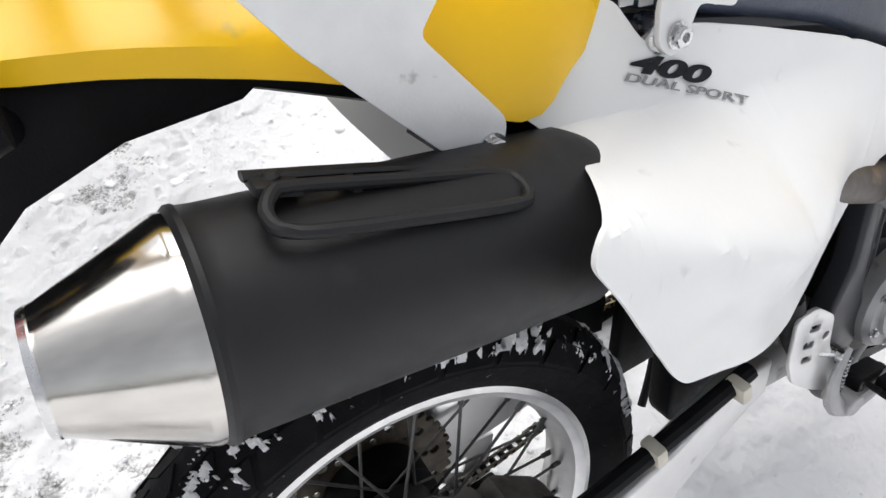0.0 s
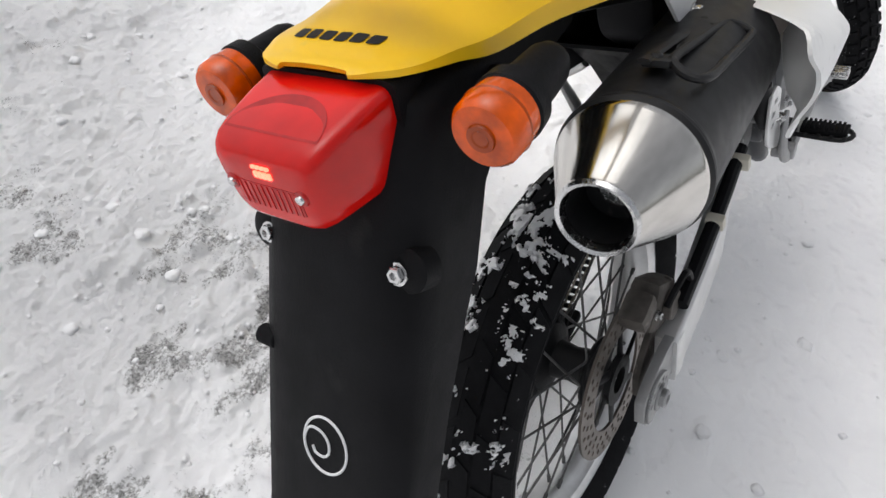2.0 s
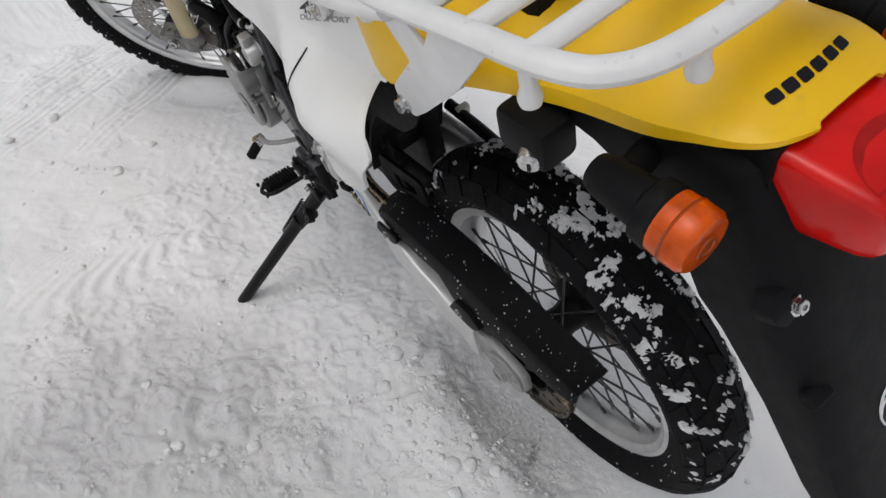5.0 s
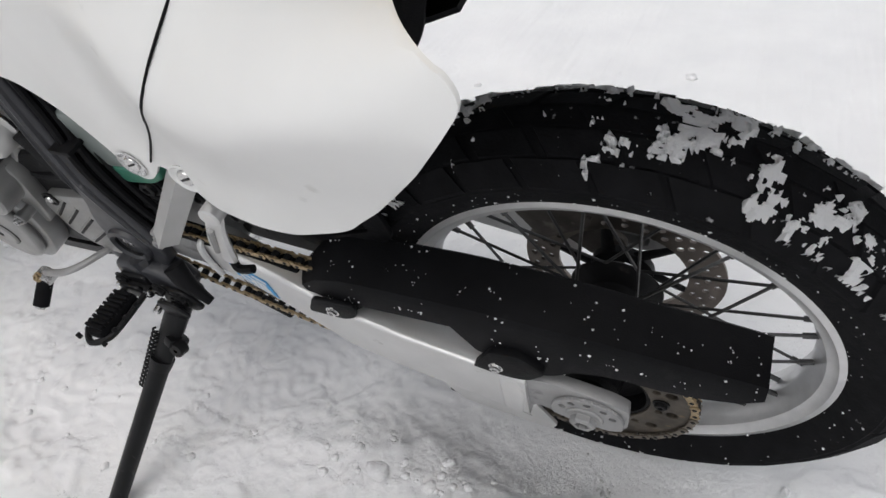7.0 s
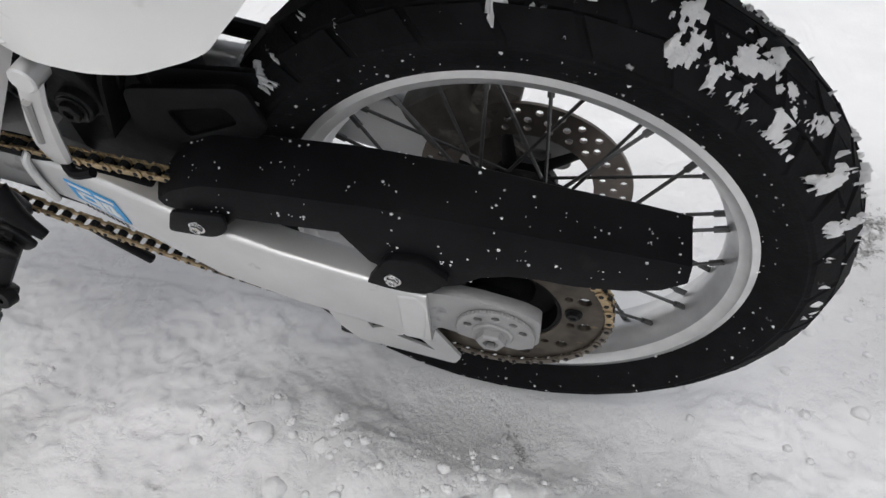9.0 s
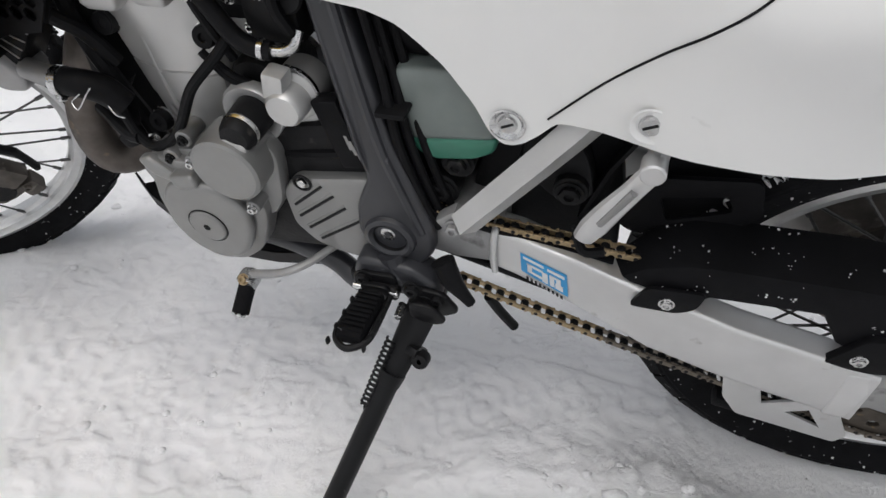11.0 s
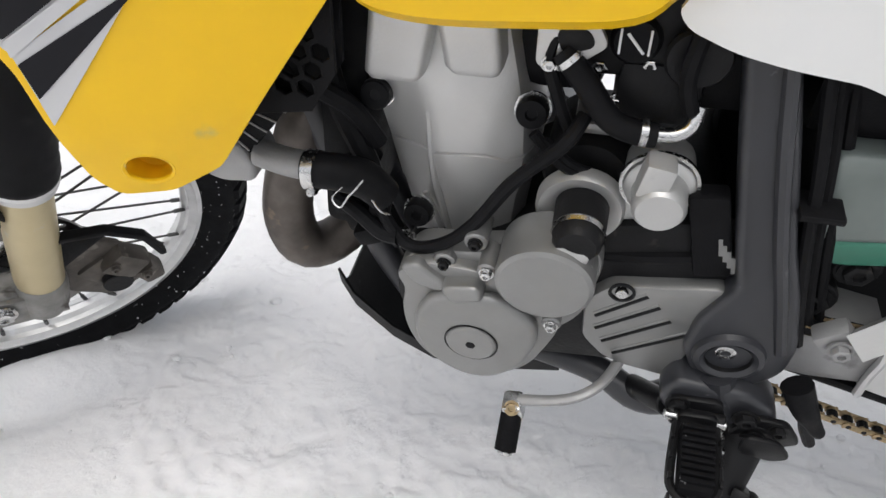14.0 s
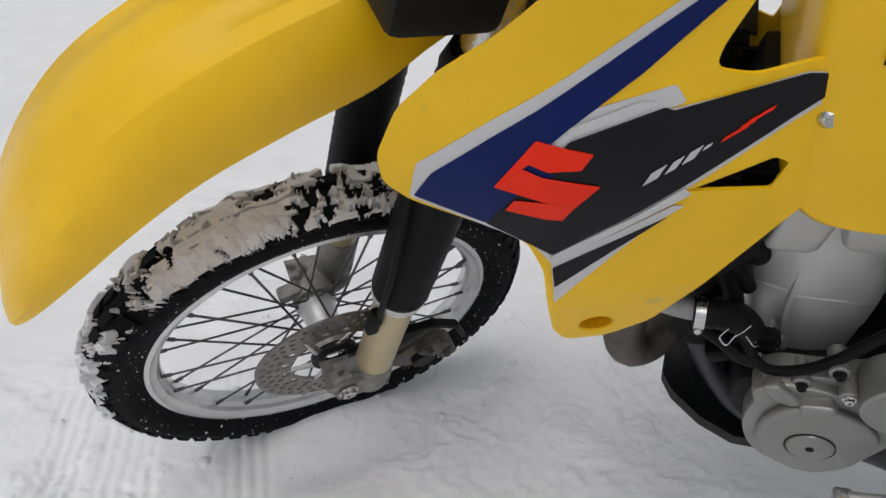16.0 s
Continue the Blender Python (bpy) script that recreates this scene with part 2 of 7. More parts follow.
def tube(pts, r, n=10, k=5, bm=None, closed=False, flat=1.0, up=(0, 0, 1)):
    p = curve(pts, k, closed) if len(pts) > 2 else [Vector(q) for q in pts]
    m = len(p)
    rs = r if isinstance(r, (list, tuple)) else [r] * len(pts)
    rings = []
    side = None
    for i, q in enumerate(p):
        d = (p[(i + 1) % m] - p[i - 1]) if closed else (p[min(i + 1, m - 1)] - p[max(i - 1, 0)])
        d.normalize()
        if side is None:
            side = d.cross(Vector(up))
            if side.length < 0.05:
                side = d.cross(Vector((1, 0, 0.1)))
        side = (side - d * side.dot(d)).normalized()
        u = side.cross(d)
        f = i / max(1, m - 1) * (len(rs) - 1)
        j = min(int(f), len(rs) - 2) if len(rs) > 1 else 0
        rr = rs[j] + (rs[min(j + 1, len(rs) - 1)] - rs[j]) * (f - j)
        rings.append([q + rr * (math.cos(2 * math.pi * a / n) * side + flat * math.sin(2 * math.pi * a / n) * u) for a in range(n)])
    return loft(rings, True, not closed, bm, closed)


def basis(ax):
    a = Vector(ax).normalized()
    u = a.cross(Vector((0, 0, 1)))
    if u.length < 0.01:
        u = Vector((1, 0, 0))
    u.normalize()
    return a, u, u.cross(a)


def lathe(prof, o=(0, 0, 0), ax=(0, 1, 0), n=48, bm=None, closed=False, sx=1.0, sz=1.0):
    """prof: rows of radius and distance along the axis."""
    bm = bm or bmesh.new()
    a, u, w = basis(ax)
    o = Vector(o)
    rows = []
    for r, h in prof:
        if r < 1e-6:
            rows.append([bm.verts.new(o + a * h)])
        else:
            rows.append([bm.verts.new(o + a * h + r * (sx * math.cos(2 * math.pi * i / n) * u + sz * math.sin(2 * math.pi * i / n) * w)) for i in range(n)])
    pairs = list(zip(rows, rows[1:])) + ([(rows[-1], rows[0])] if closed else [])
    for p, q in pairs:
        for i in range(n):
            j = (i + 1) % n
            f = [p[i % len(p)], p[j % len(p)], q[j % len(q)], q[i % len(q)]]
            f = [v for k, v in enumerate(f) if v not in f[:k]]
            if len(f) > 2:
                bm.faces.new(f)
    return bm


def rod(a, b, r, n=16, bm=None, bevel=0.0015):
    a, b = Vector(a), Vector(b)
    h = (b - a).length
    e = min(bevel, h * 0.3, r * 0.4)
    return lathe([(0, 0), (r - e, 0), (r, e), (r, h - e), (r - e, h), (0, h)], a, b - a, n, bm)


def bolt(o, ax, r, h, bm=None, sides=6):
    """Hexagonal head on a washer, with a dimple."""
    bm = lathe([(0, 0), (r * 1.35, 0), (r * 1.35, h * 0.25), (r, h * 0.25)], o, ax, 20, bm)
    o2 = Vector(o) + Vector(ax).normalized() * h * 0.25
    return lathe([(r, 0), (r, h * 0.65), (r * 0.85, h * 0.75), (r * 0.5, h * 0.75), (r * 0.45, h * 0.35), (0, h * 0.35)], o2, ax, sides if sides > 6 else 6, bm)


def rounded(pts, r, k=4):
    """Rounds the corners of a closed outline of 2D points."""
    p = [Vector((q[0], q[1])) for q in pts]
    rr = r if isinstance(r, (list, tuple)) else [r] * len(p)
    out = []
    for i, q in enumerate(p):
        a, b = p[i - 1] - q, p[(i + 1) % len(p)] - q
        e = min(rr[i], a.length * 0.45, b.length * 0.45)
        s, t = q + a.normalized() * e, q + b.normalized() * e
        for j in range(k + 1):
            f = j / k
            out.append(((1 - f) ** 2 * s + 2 * f * (1 - f) * q + f * f * t))
    return [(v.x, v.y) for v in out]


def flat_fill(outline, holes=()):
    bm = bmesh.new()
    edges = []
    for loop in (outline, *holes):
        vs = [bm.verts.new((x, 0, z)) for x, z in loop]
        edges += [bm.edges.new((vs[i], vs[(i + 1) % len(vs)])) for i in range(len(vs))]
    if holes:
        bmesh.ops.triangle_fill(bm, use_beauty=True, use_dissolve=False, edges=edges)
    else:
        bm.faces.new(bm.verts[:] if False else [e.verts[0] for e in edges])
    return bm


def plate(outline, y0, y1, bevel=0.0015, holes=(), segments=2):
    """A flat plate with the outline in x and z, from y0 to y1."""
    bm = flat_fill(outline, holes)
    for v in bm.verts:
        v.co.y = y0
    g = bmesh.ops.extrude_face_region(bm, geom=bm.faces[:])
    bmesh.ops.translate(bm, verts=[v for v in g["geom"] if isinstance(v, bmesh.types.BMVert)], vec=(0, y1 - y0, 0))
    bmesh.ops.recalc_face_normals(bm, faces=bm.faces[:])
    if bevel:
        rim = [e for e in bm.edges if len(e.link_faces) == 2 and e.calc_face_angle(0) > 1.0]
        bmesh.ops.bevel(bm, geom=rim, offset=bevel, segments=segments, profile=0.5, affect="EDGES", clamp_overlap=True)
    return bm


def panel(outline, fy, thick=0.003, step=0.03, holes=()):
    """A shell with the outline in x and z, that follows y = fy(x, z); a positive thickness grows towards -y."""
    bm = flat_fill(outline, holes)
    xs, zs = [q[0] for q in outline], [q[1] for q in outline]
    for lo, hi, no in ((min(xs), max(xs), (1, 0, 0)), (min(zs), max(zs), (0, 0, 1))):
        c = lo + step
        while c < hi - 1e-4:
            bmesh.ops.bisect_plane(bm, geom=bm.verts[:] + bm.edges[:] + bm.faces[:], plane_co=Vector(no) * c, plane_no=no, dist=1e-5)
            c += step
    for v in bm.verts:
        v.co.y = fy(v.co.x, v.co.z)
    front = bm.faces[:]
    g = bmesh.ops.extrude_face_region(bm, geom=front)
    bmesh.ops.translate(bm, verts=[v for v in g["geom"] if isinstance(v, bmesh.types.BMVert)], vec=(0, -thick, 0))
    bmesh.ops.recalc_face_normals(bm, faces=bm.faces[:])
    return bm


def box(c, size, bevel=0.003, turn=None, bm=None, taper=1.0, segments=2):
    b2 = bmesh.new()
    bmesh.ops.create_cube(b2, size=1.0)
    for v in b2.verts:
        t = taper if v.co.z > 0 else 1.0
        v.co = Vector((v.co.x * size[0] * t, v.co.y * size[1] * t, v.co.z * size[2]))
    if bevel:
        bmesh.ops.bevel(b2, geom=b2.edges[:], offset=min(bevel, min(size) * 0.45), segments=segments, profile=0.6, affect="EDGES")
    b2.transform(Matrix.Translation(c) @ (turn or Matrix.Identity(4)))
    return merge(bm, b2)


def merge(bm, other):
    if bm is None:
        return other
    me = bpy.data.meshes.new("tmp")
    other.to_mesh(me)
    other.free()
    bm.from_mesh(me)
    bpy.data.meshes.remove(me)
    return bm


def shell(bm, thick):
    bmesh.ops.recalc_face_normals(bm, faces=bm.faces[:])
    bmesh.ops.solidify(bm, geom=bm.faces[:], thickness=thick)
    return bm


def turn_to(d, up=(0, 0, 1)):
    """A rotation that lays local x along d."""
    x = Vector(d).normalized()
    y = Vector(up).cross(x).normalized()
    return Matrix((x, y, x.cross(y))).transposed().to_4x4()


def make_mesh(name, bm, mat, sharp=0.6):
    bmesh.ops.remove_doubles(bm, verts=bm.verts[:], dist=1e-6)
    bmesh.ops.recalc_face_normals(bm, faces=bm.faces[:])
    for f in bm.faces:
        f.smooth = True
    for e in bm.edges:
        if len(e.link_faces) == 2 and e.calc_face_angle(0) > sharp:
            e.smooth = False
    me = bpy.data.meshes.new(name)
    bm.to_mesh(me)
    bm.free()
    me.materials.append(mat)
    return me


LEAN, RIDE = 15.5, 0.326
BIKE = pose(0, 0, RIDE, -LEAN)
moto = new("motorcycle")
moto.matrix_world = pose(0.7, 0, 0)
moto_inverse = moto.matrix_world.inverted() @ BIKE
tagged(moto, "yellow and white dual-sport motorcycle on its side stand in the snow", "motorcycle")

# the front end turns to the left about the steering axis
RAKE, STEER, OFFSET = radians(24), radians(43.5), 0.068
axle_front = Vector((1.506, -0.007, 0.002))
steer_dir = Vector((-math.sin(RAKE), 0, math.cos(RAKE)))
head = axle_front - OFFSET * Vector((math.cos(RAKE), 0, math.sin(RAKE)))
FRONT = Matrix.Translation(head) @ Matrix.Rotation(STEER, 4, steer_dir) @ Matrix.Translation(-head) @ Matrix.Translation(axle_front)
ONE = Matrix.Identity(4)


def part(name, bm, mat, parent=None, label="", at=None, mesh=None):
    ob = new(name, mesh or make_mesh(name, bm, mat))
    parent = parent or moto
    ob.parent = parent
    if parent is moto:
        ob.matrix_parent_inverse = moto_inverse
    if at is not None:
        ob.matrix_basis = at
    if label:
        ob["label"] = label
    return ob


def mirror(bm):
    b2 = bm.copy()
    for v in b2.verts:
        v.co.y = -v.co.y
    bmesh.ops.reverse_faces(b2, faces=b2.faces[:])
    return b2


def lettering(text, size, shear=0.0, thick=0.0004, bold=0.0):
    c = bpy.data.curves.new("text", "FONT")
    c.body, c.size, c.shear, c.extrude, c.offset = text, size, shear, thick, bold
    c.align_x = "LEFT"
    ob = new("text", c)
    dg = bpy.context.evaluated_depsgraph_get()
    me = bpy.data.meshes.new_from_object(ob.evaluated_get(dg))
    bm = bmesh.new()
    bm.from_mesh(me)
    bpy.data.objects.remove(ob)
    bpy.data.curves.remove(c)
    bpy.data.meshes.remove(me)
    return bm

# ---- ground ----


def value_noise(x, y, seed):
    rng = np.random.RandomState(seed)
    tab = rng.rand(256, 256)
    xi, yi = np.floor(x).astype(int), np.floor(y).astype(int)
    fx, fy = x - xi, y - yi
    fx, fy = fx * fx * (3 - 2 * fx), fy * fy * (3 - 2 * fy)
    a, b = tab[xi % 256, yi % 256], tab[(xi + 1) % 256, yi % 256]
    c, d = tab[xi % 256, (yi + 1) % 256], tab[(xi + 1) % 256, (yi + 1) % 256]
    return (a * (1 - fx) + b * fx) * (1 - fy) + (c * (1 - fx) + d * fx) * fy


def fbm(x, y, scale, octaves, seed, gain=0.5):
    s, a, t = 0.0, 1.0, 0.0
    for o in range(octaves):
        s = s + a * value_noise(x * scale * 2 ** o + 17.3 * o, y * scale * 2 ** o + 9.1 * o, seed + o)
        t += a
        a *= gain
    return s / t


def gauss(x, y, cx, cy, rx, ry=None, turn=0.0):
    ry = ry or rx
    c, s = math.cos(turn), math.sin(turn)
    u, v = (x - cx) * c + (y - cy) * s, -(x - cx) * s + (y - cy) * c
    return np.exp(-(u / rx) ** 2 - (v / ry) ** 2)


def chips(x, y, scale, seed):
    """Broken crust: a random height for each cell and the distance to its edge."""
    px, py = x * scale, y * scale
    xi, yi = np.floor(px).astype(int), np.floor(py).astype(int)
    tab = np.random.RandomState(seed).rand(256, 256, 3)
    best, second, val = np.full(x.shape, 9.0), np.full(x.shape, 9.0), np.zeros(x.shape)
    for ox in (-1, 0, 1):
        for oy in (-1, 0, 1):
            c = tab[(xi + ox) % 256, (yi + oy) % 256]
            d = np.hypot(xi + ox + c[..., 0] - px, yi + oy + c[..., 1] - py)
            closer = d < best
            second = np.where(closer, best, np.minimum(second, d))
            val = np.where(closer, c[..., 2], val)
            best = np.where(closer, d, best)
    return val, np.clip((second - best) * 2.2, 0, 1)


def rough_mask(x, y):
    """Where the snow is churned into crumbs; elsewhere it is trodden smooth."""
    r = 1.0 * gauss(x, y, -0.25, 0.85, 0.45, 0.42) + 0.9 * gauss(x, y, -0.1, 1.55, 0.6, 0.5) + 0.75 * gauss(x, y, 0.36, 0.42, 0.30, 0.22) + 0.9 * gauss(x, y, 0.05, 0.09, 0.30, 0.09)
    r = r + 0.9 * gauss(x, y, -0.58, -0.40, 0.18, 0.35) + 0.55 * gauss(x, y, 0.5, 0.85, 0.30, 0.25) + 0.7 * gauss(x, y, 0.4, 2.0, 0.6, 0.5) + 0.25 * gauss(x, y, 0.75, -0.15, 0.5, 0.2)
    return np.clip(r * (0.55 + 0.9 * fbm(x, y, 3.5, 3, 410)), 0.0, 1.0)


def snow_height(x, y):
    rough = rough_mask(x, y)
    wx, wy = x + 0.03 * (fbm(x, y, 12, 3, 300) - 0.5), y + 0.03 * (fbm(x, y, 12, 3, 320) - 0.5)
    h = 0.034 * (fbm(x, y, 2.0, 2, 20) - 0.5) + 0.010 * (fbm(x, y, 6, 3, 25) - 0.5)
    # trodden crust: thin flakes that end in small steps, with smooth snow between
    some = np.clip((fbm(x, y, 3.2, 3, 210) - 0.44) * 6, 0, 1)
    f = fbm(wx, wy, 9, 4, 240, 0.55) * 9
    step = np.floor(f) + np.clip((f - np.floor(f)) * 5, 0, 1)
    h = h + 0.0052 * some * step + 0.0030 * (1 - some) * np.clip(step, 4, 5)
    h = h + 0.0030 * (fbm(x, y, 34, 3, 150, 0.6) - 0.5) * (0.5 + rough)
    # churned snow: lumps, clods and broken chips
    h = h + rough * (0.030 * (fbm(x, y, 10, 4, 3) - 0.5) + 0.080 * np.clip(fbm(x, y, 15, 3, 60) - 0.57, 0, 1))
    v, e = chips(wx, wy, 26, 1)
    h = h + rough * 0.016 * np.clip(v - 0.50, 0, 1) * e
    v, e = chips(wx, wy, 52, 2)
    h = h + (0.0012 + 0.010 * rough) * np.clip(v - 0.45, 0, 1) * e
    ridge = 1 - np.abs(2 * fbm(wx, wy, 21, 4, 130, 0.6) - 1)
    h = h + (0.0010 + 0.011 * rough) * (ridge - 0.8)
    h = h + grit_mask(x, y) * (0.014 * (fbm(x, y, 45, 3, 170, 0.65) - 0.5) + 0.012 * np.clip(fbm(x, y, 28, 2, 190) - 0.58, 0, 1))
    # snow pushed up beside the rear wheel, and pressed flat where wheels and foot stand
    h = h + 0.024 * gauss(x, y, 0.05, 0.13, 0.24, 0.06) + 0.024 * gauss(x, y, 0.31, 0.10, 0.05, 0.045) ** 0.5 + 0.016 * gauss(x, y, 0.21, 0.08, 0.03) + 0.014 * gauss(x, y, 1.5, -0.02, 0.2, 0.1)
    flat = np.clip(gauss(x, y, 0.02, 0.0, 0.16, 0.07) + gauss(x, y, 1.5, 0.07, 0.14, 0.07, 0.75) + gauss(x, y, 0.64, 0.42, 0.07), 0, 1)
    h = h * (1 - flat)
    # tyre tracks beside the front wheel: fine parallel grooves
    for ox, oy, n in ((1.72, 0.32, 5), (1.90, 0.30, 4), (1.50, 0.75, 3), (1.62, 0.10, 4)):
        dx, dy = 0.578, -0.816
        u, w = (x - ox) * dx + (y - oy) * dy, -(x - ox) * dy + (y - oy) * dx
        band = np.clip(1 - np.abs(u) / 0.42, 0, 1) ** 0.5
        for k in range(n):
            h = h - 0.006 * band * np.exp(-((w - 0.024 * k) / 0.006) ** 2) * (0.3 + fbm(x, y, 6, 2, 77 + k))
    # the thin groove of a tyre's edge under the motorcycle
    h = h - 0.006 * np.exp(-((y + 0.095 + 0.03 * (x - 0.3)) / 0.006) ** 2) * np.clip(1 - np.abs(x - 0.35) / 0.42, 0, 1) ** 0.3
    # tread arcs and a boot print
    ripple = np.sin((y + 1.6 * (x - 0.84) ** 2 * 6) * 2 * math.pi / 0.052)
    h = h + 0.0040 * ripple * gauss(x, y, 0.88, 0.47, 0.060, 0.22) + 0.003 * ripple * gauss(x, y, 1.05, 0.62, 0.05, 0.16)
    tread = np.sin((x * 0.8 + y * 0.6) * 2 * math.pi / 0.040) * np.sign(np.sin((x * 0.6 - y * 0.8) * 2 * math.pi / 0.11))
    h = h + 0.0022 * tread * (gauss(x, y, 1.18, 0.14, 0.22, 0.07, -0.5) + 0.8 * gauss(x, y, 0.92, 0.06, 0.10, 0.06) + 0.7 * gauss(x, y, 1.62, 0.24, 0.2, 0.06, -0.9))
    r = np.hypot(x - 0.48, (y - 0.02) * 0.7)
    h = h + 0.003 * np.sin(r * 2 * math.pi / 0.022) * np.exp(-(r / 0.055) ** 2) - 0.006 * np.exp(-(r / 0.075) ** 4)
    return h


def grit_mask(x, y):
    g = 1.0 * gauss(x, y, -0.20, 0.82, 0.38, 0.30) + 0.7 * gauss(x, y, -0.12, 0.55, 0.28, 0.18) + 0.7 * gauss(x, y, 0.05, 1.9, 0.45, 0.35)
    g = g + 1.0 * gauss(x, y, -0.60, -0.40, 0.13, 0.30) + 0.8 * gauss(x, y, -0.30, 1.30, 0.4, 0.3) + 0.5 * gauss(x, y, -0.05, 0.05, 0.08, 0.06) + 0.8 * gauss(x, y, -0.5, 0.5, 0.25)
    g = g * np.clip((fbm(0.8 * x + 0.5 * y, 0.8 * y - 0.5 * x, 7, 4, 90, 0.6) - 0.46) * 6, 0.03, 1.2)
    g = g + 1.0 * gauss(x, y, 0.70, 0.33, 0.03, 0.02) + 0.9 * gauss(x, y, 0.24, 0.25, 0.03, 0.02) + 1.1 * gauss(x, y, -0.04, 0.055, 0.09, 0.014, 2.2) + 1.0 * gauss(x, y, -0.03, 0.64, 0.07, 0.025, 0.6) + 0.9 * gauss(x, y, -0.02, 0.94, 0.06, 0.02, 0.6)
    g = g + 0.75 * gauss(x, y, -0.60, -0.33, 0.055, 0.26) + 0.6 * gauss(x, y, -0.48, -0.56, 0.12, 0.05)
    g = g + 0.22 * gauss(x, y, 0.6, 0.9, 0.5, 0.4) + 0.25 * gauss(x, y, 1.1, -0.5, 0.5, 0.3)
    return np.clip(g, 0, 1.2)


def axis_steps(lo, hi, core_lo, core_hi, step, far):
    mid = list(np.arange(core_lo, core_hi + 1e-6, step))
    out, d, c = [], step, core_hi
    while c < hi:
        d = min(d * 1.25, far)
        c += d
        out.append(c)
    left, d, c = [], step, core_lo
    while c > lo:
        d = min(d * 1.25, far)
        c -= d
        left.append(c)
    return np.array(left[::-1] + mid + out)


def build_ground():
    xs = axis_steps(-400, 400, -0.75, 2.2, 0.005, 60)
    ys = axis_steps(-400, 400, -0.9, 2.1, 0.005, 60)
    gx, gy = np.meshgrid(xs, ys, indexing="ij")
    near = np.exp(-((np.hypot(gx - 0.7, gy - 0.4) / 6) ** 2))
    gz = snow_height(gx, gy) * (0.15 + 0.85 * near)
    nx, ny = len(xs), len(ys)
    me = bpy.data.meshes.new("ground")
    co = np.stack([gx, gy, gz], -1).reshape(-1, 3)
    idx = np.arange(nx * ny).reshape(nx, ny)
    quads = np.stack([idx[:-1, :-1], idx[1:, :-1], idx[1:, 1:], idx[:-1, 1:]], -1).reshape(-1, 4)
    me.vertices.add(len(co))
    me.vertices.foreach_set("co", co.ravel())
    me.loops.add(quads.size)
    me.loops.foreach_set("vertex_index", quads.ravel())
    me.polygons.add(len(quads))
    me.polygons.foreach_set("loop_start", np.arange(0, quads.size, 4))
    me.polygons.foreach_set("use_smooth", np.ones(len(quads), bool))
    at = me.attributes.new("grit", "FLOAT", "POINT")
    ro = me.attributes.new("rough", "FLOAT", "POINT")
    ro.data.foreach_set("value", rough_mask(gx, gy).ravel().astype(np.float32))
    at.data.foreach_set("value", (grit_mask(gx, gy) * near).ravel().astype(np.float32))
    me.update()
    me.validate()
    me.materials.append(SNOW)
    tagged(new("ground", me), "trampled packed snow with tyre tracks and patches of grey grit", "snow", kind="structure")


build_ground()

# ---- the motorcycle ----
import itertools
from mathutils.bvhtree import BVHTree


def surface_of(ob):
    me = ob.data
    return BVHTree.FromPolygons([v.co for v in me.vertices], [p.vertices for p in me.polygons])


def lay_on(tree, bm, way, lift):
    """Moves the points of a flat decal along way until they lie on the surface, its thickness kept on top."""
    way = Vector(way).normalized()
    hs = [v.co.dot(way) for v in bm.verts]
    base = max(hs)
    for v, h in zip(bm.verts, hs):
        hit, normal, _, _ = tree.ray_cast(v.co - way * 0.2, way)
        if hit is not None:
            v.co = hit - way * (lift + (base - h))
    return bm


# ---- wheels ----


def spoke_mesh(side, lead, hub_r, hub_y, rim_r, cross):
    a = math.radians(cross) * lead
    p0 = V(hub_r * math.cos(0), side * hub_y, 0)
    p1 = V(rim_r * math.cos(a), side * 0.008, rim_r * math.sin(a))
    bm = tube([p0, p1], 0.0019, 6)
    d = (p1 - p0).normalized()
    tube([p1 - d * 0.016, p1], 0.0034, 6, bm=bm)
    return make_mesh("spoke", bm, SPOKE)


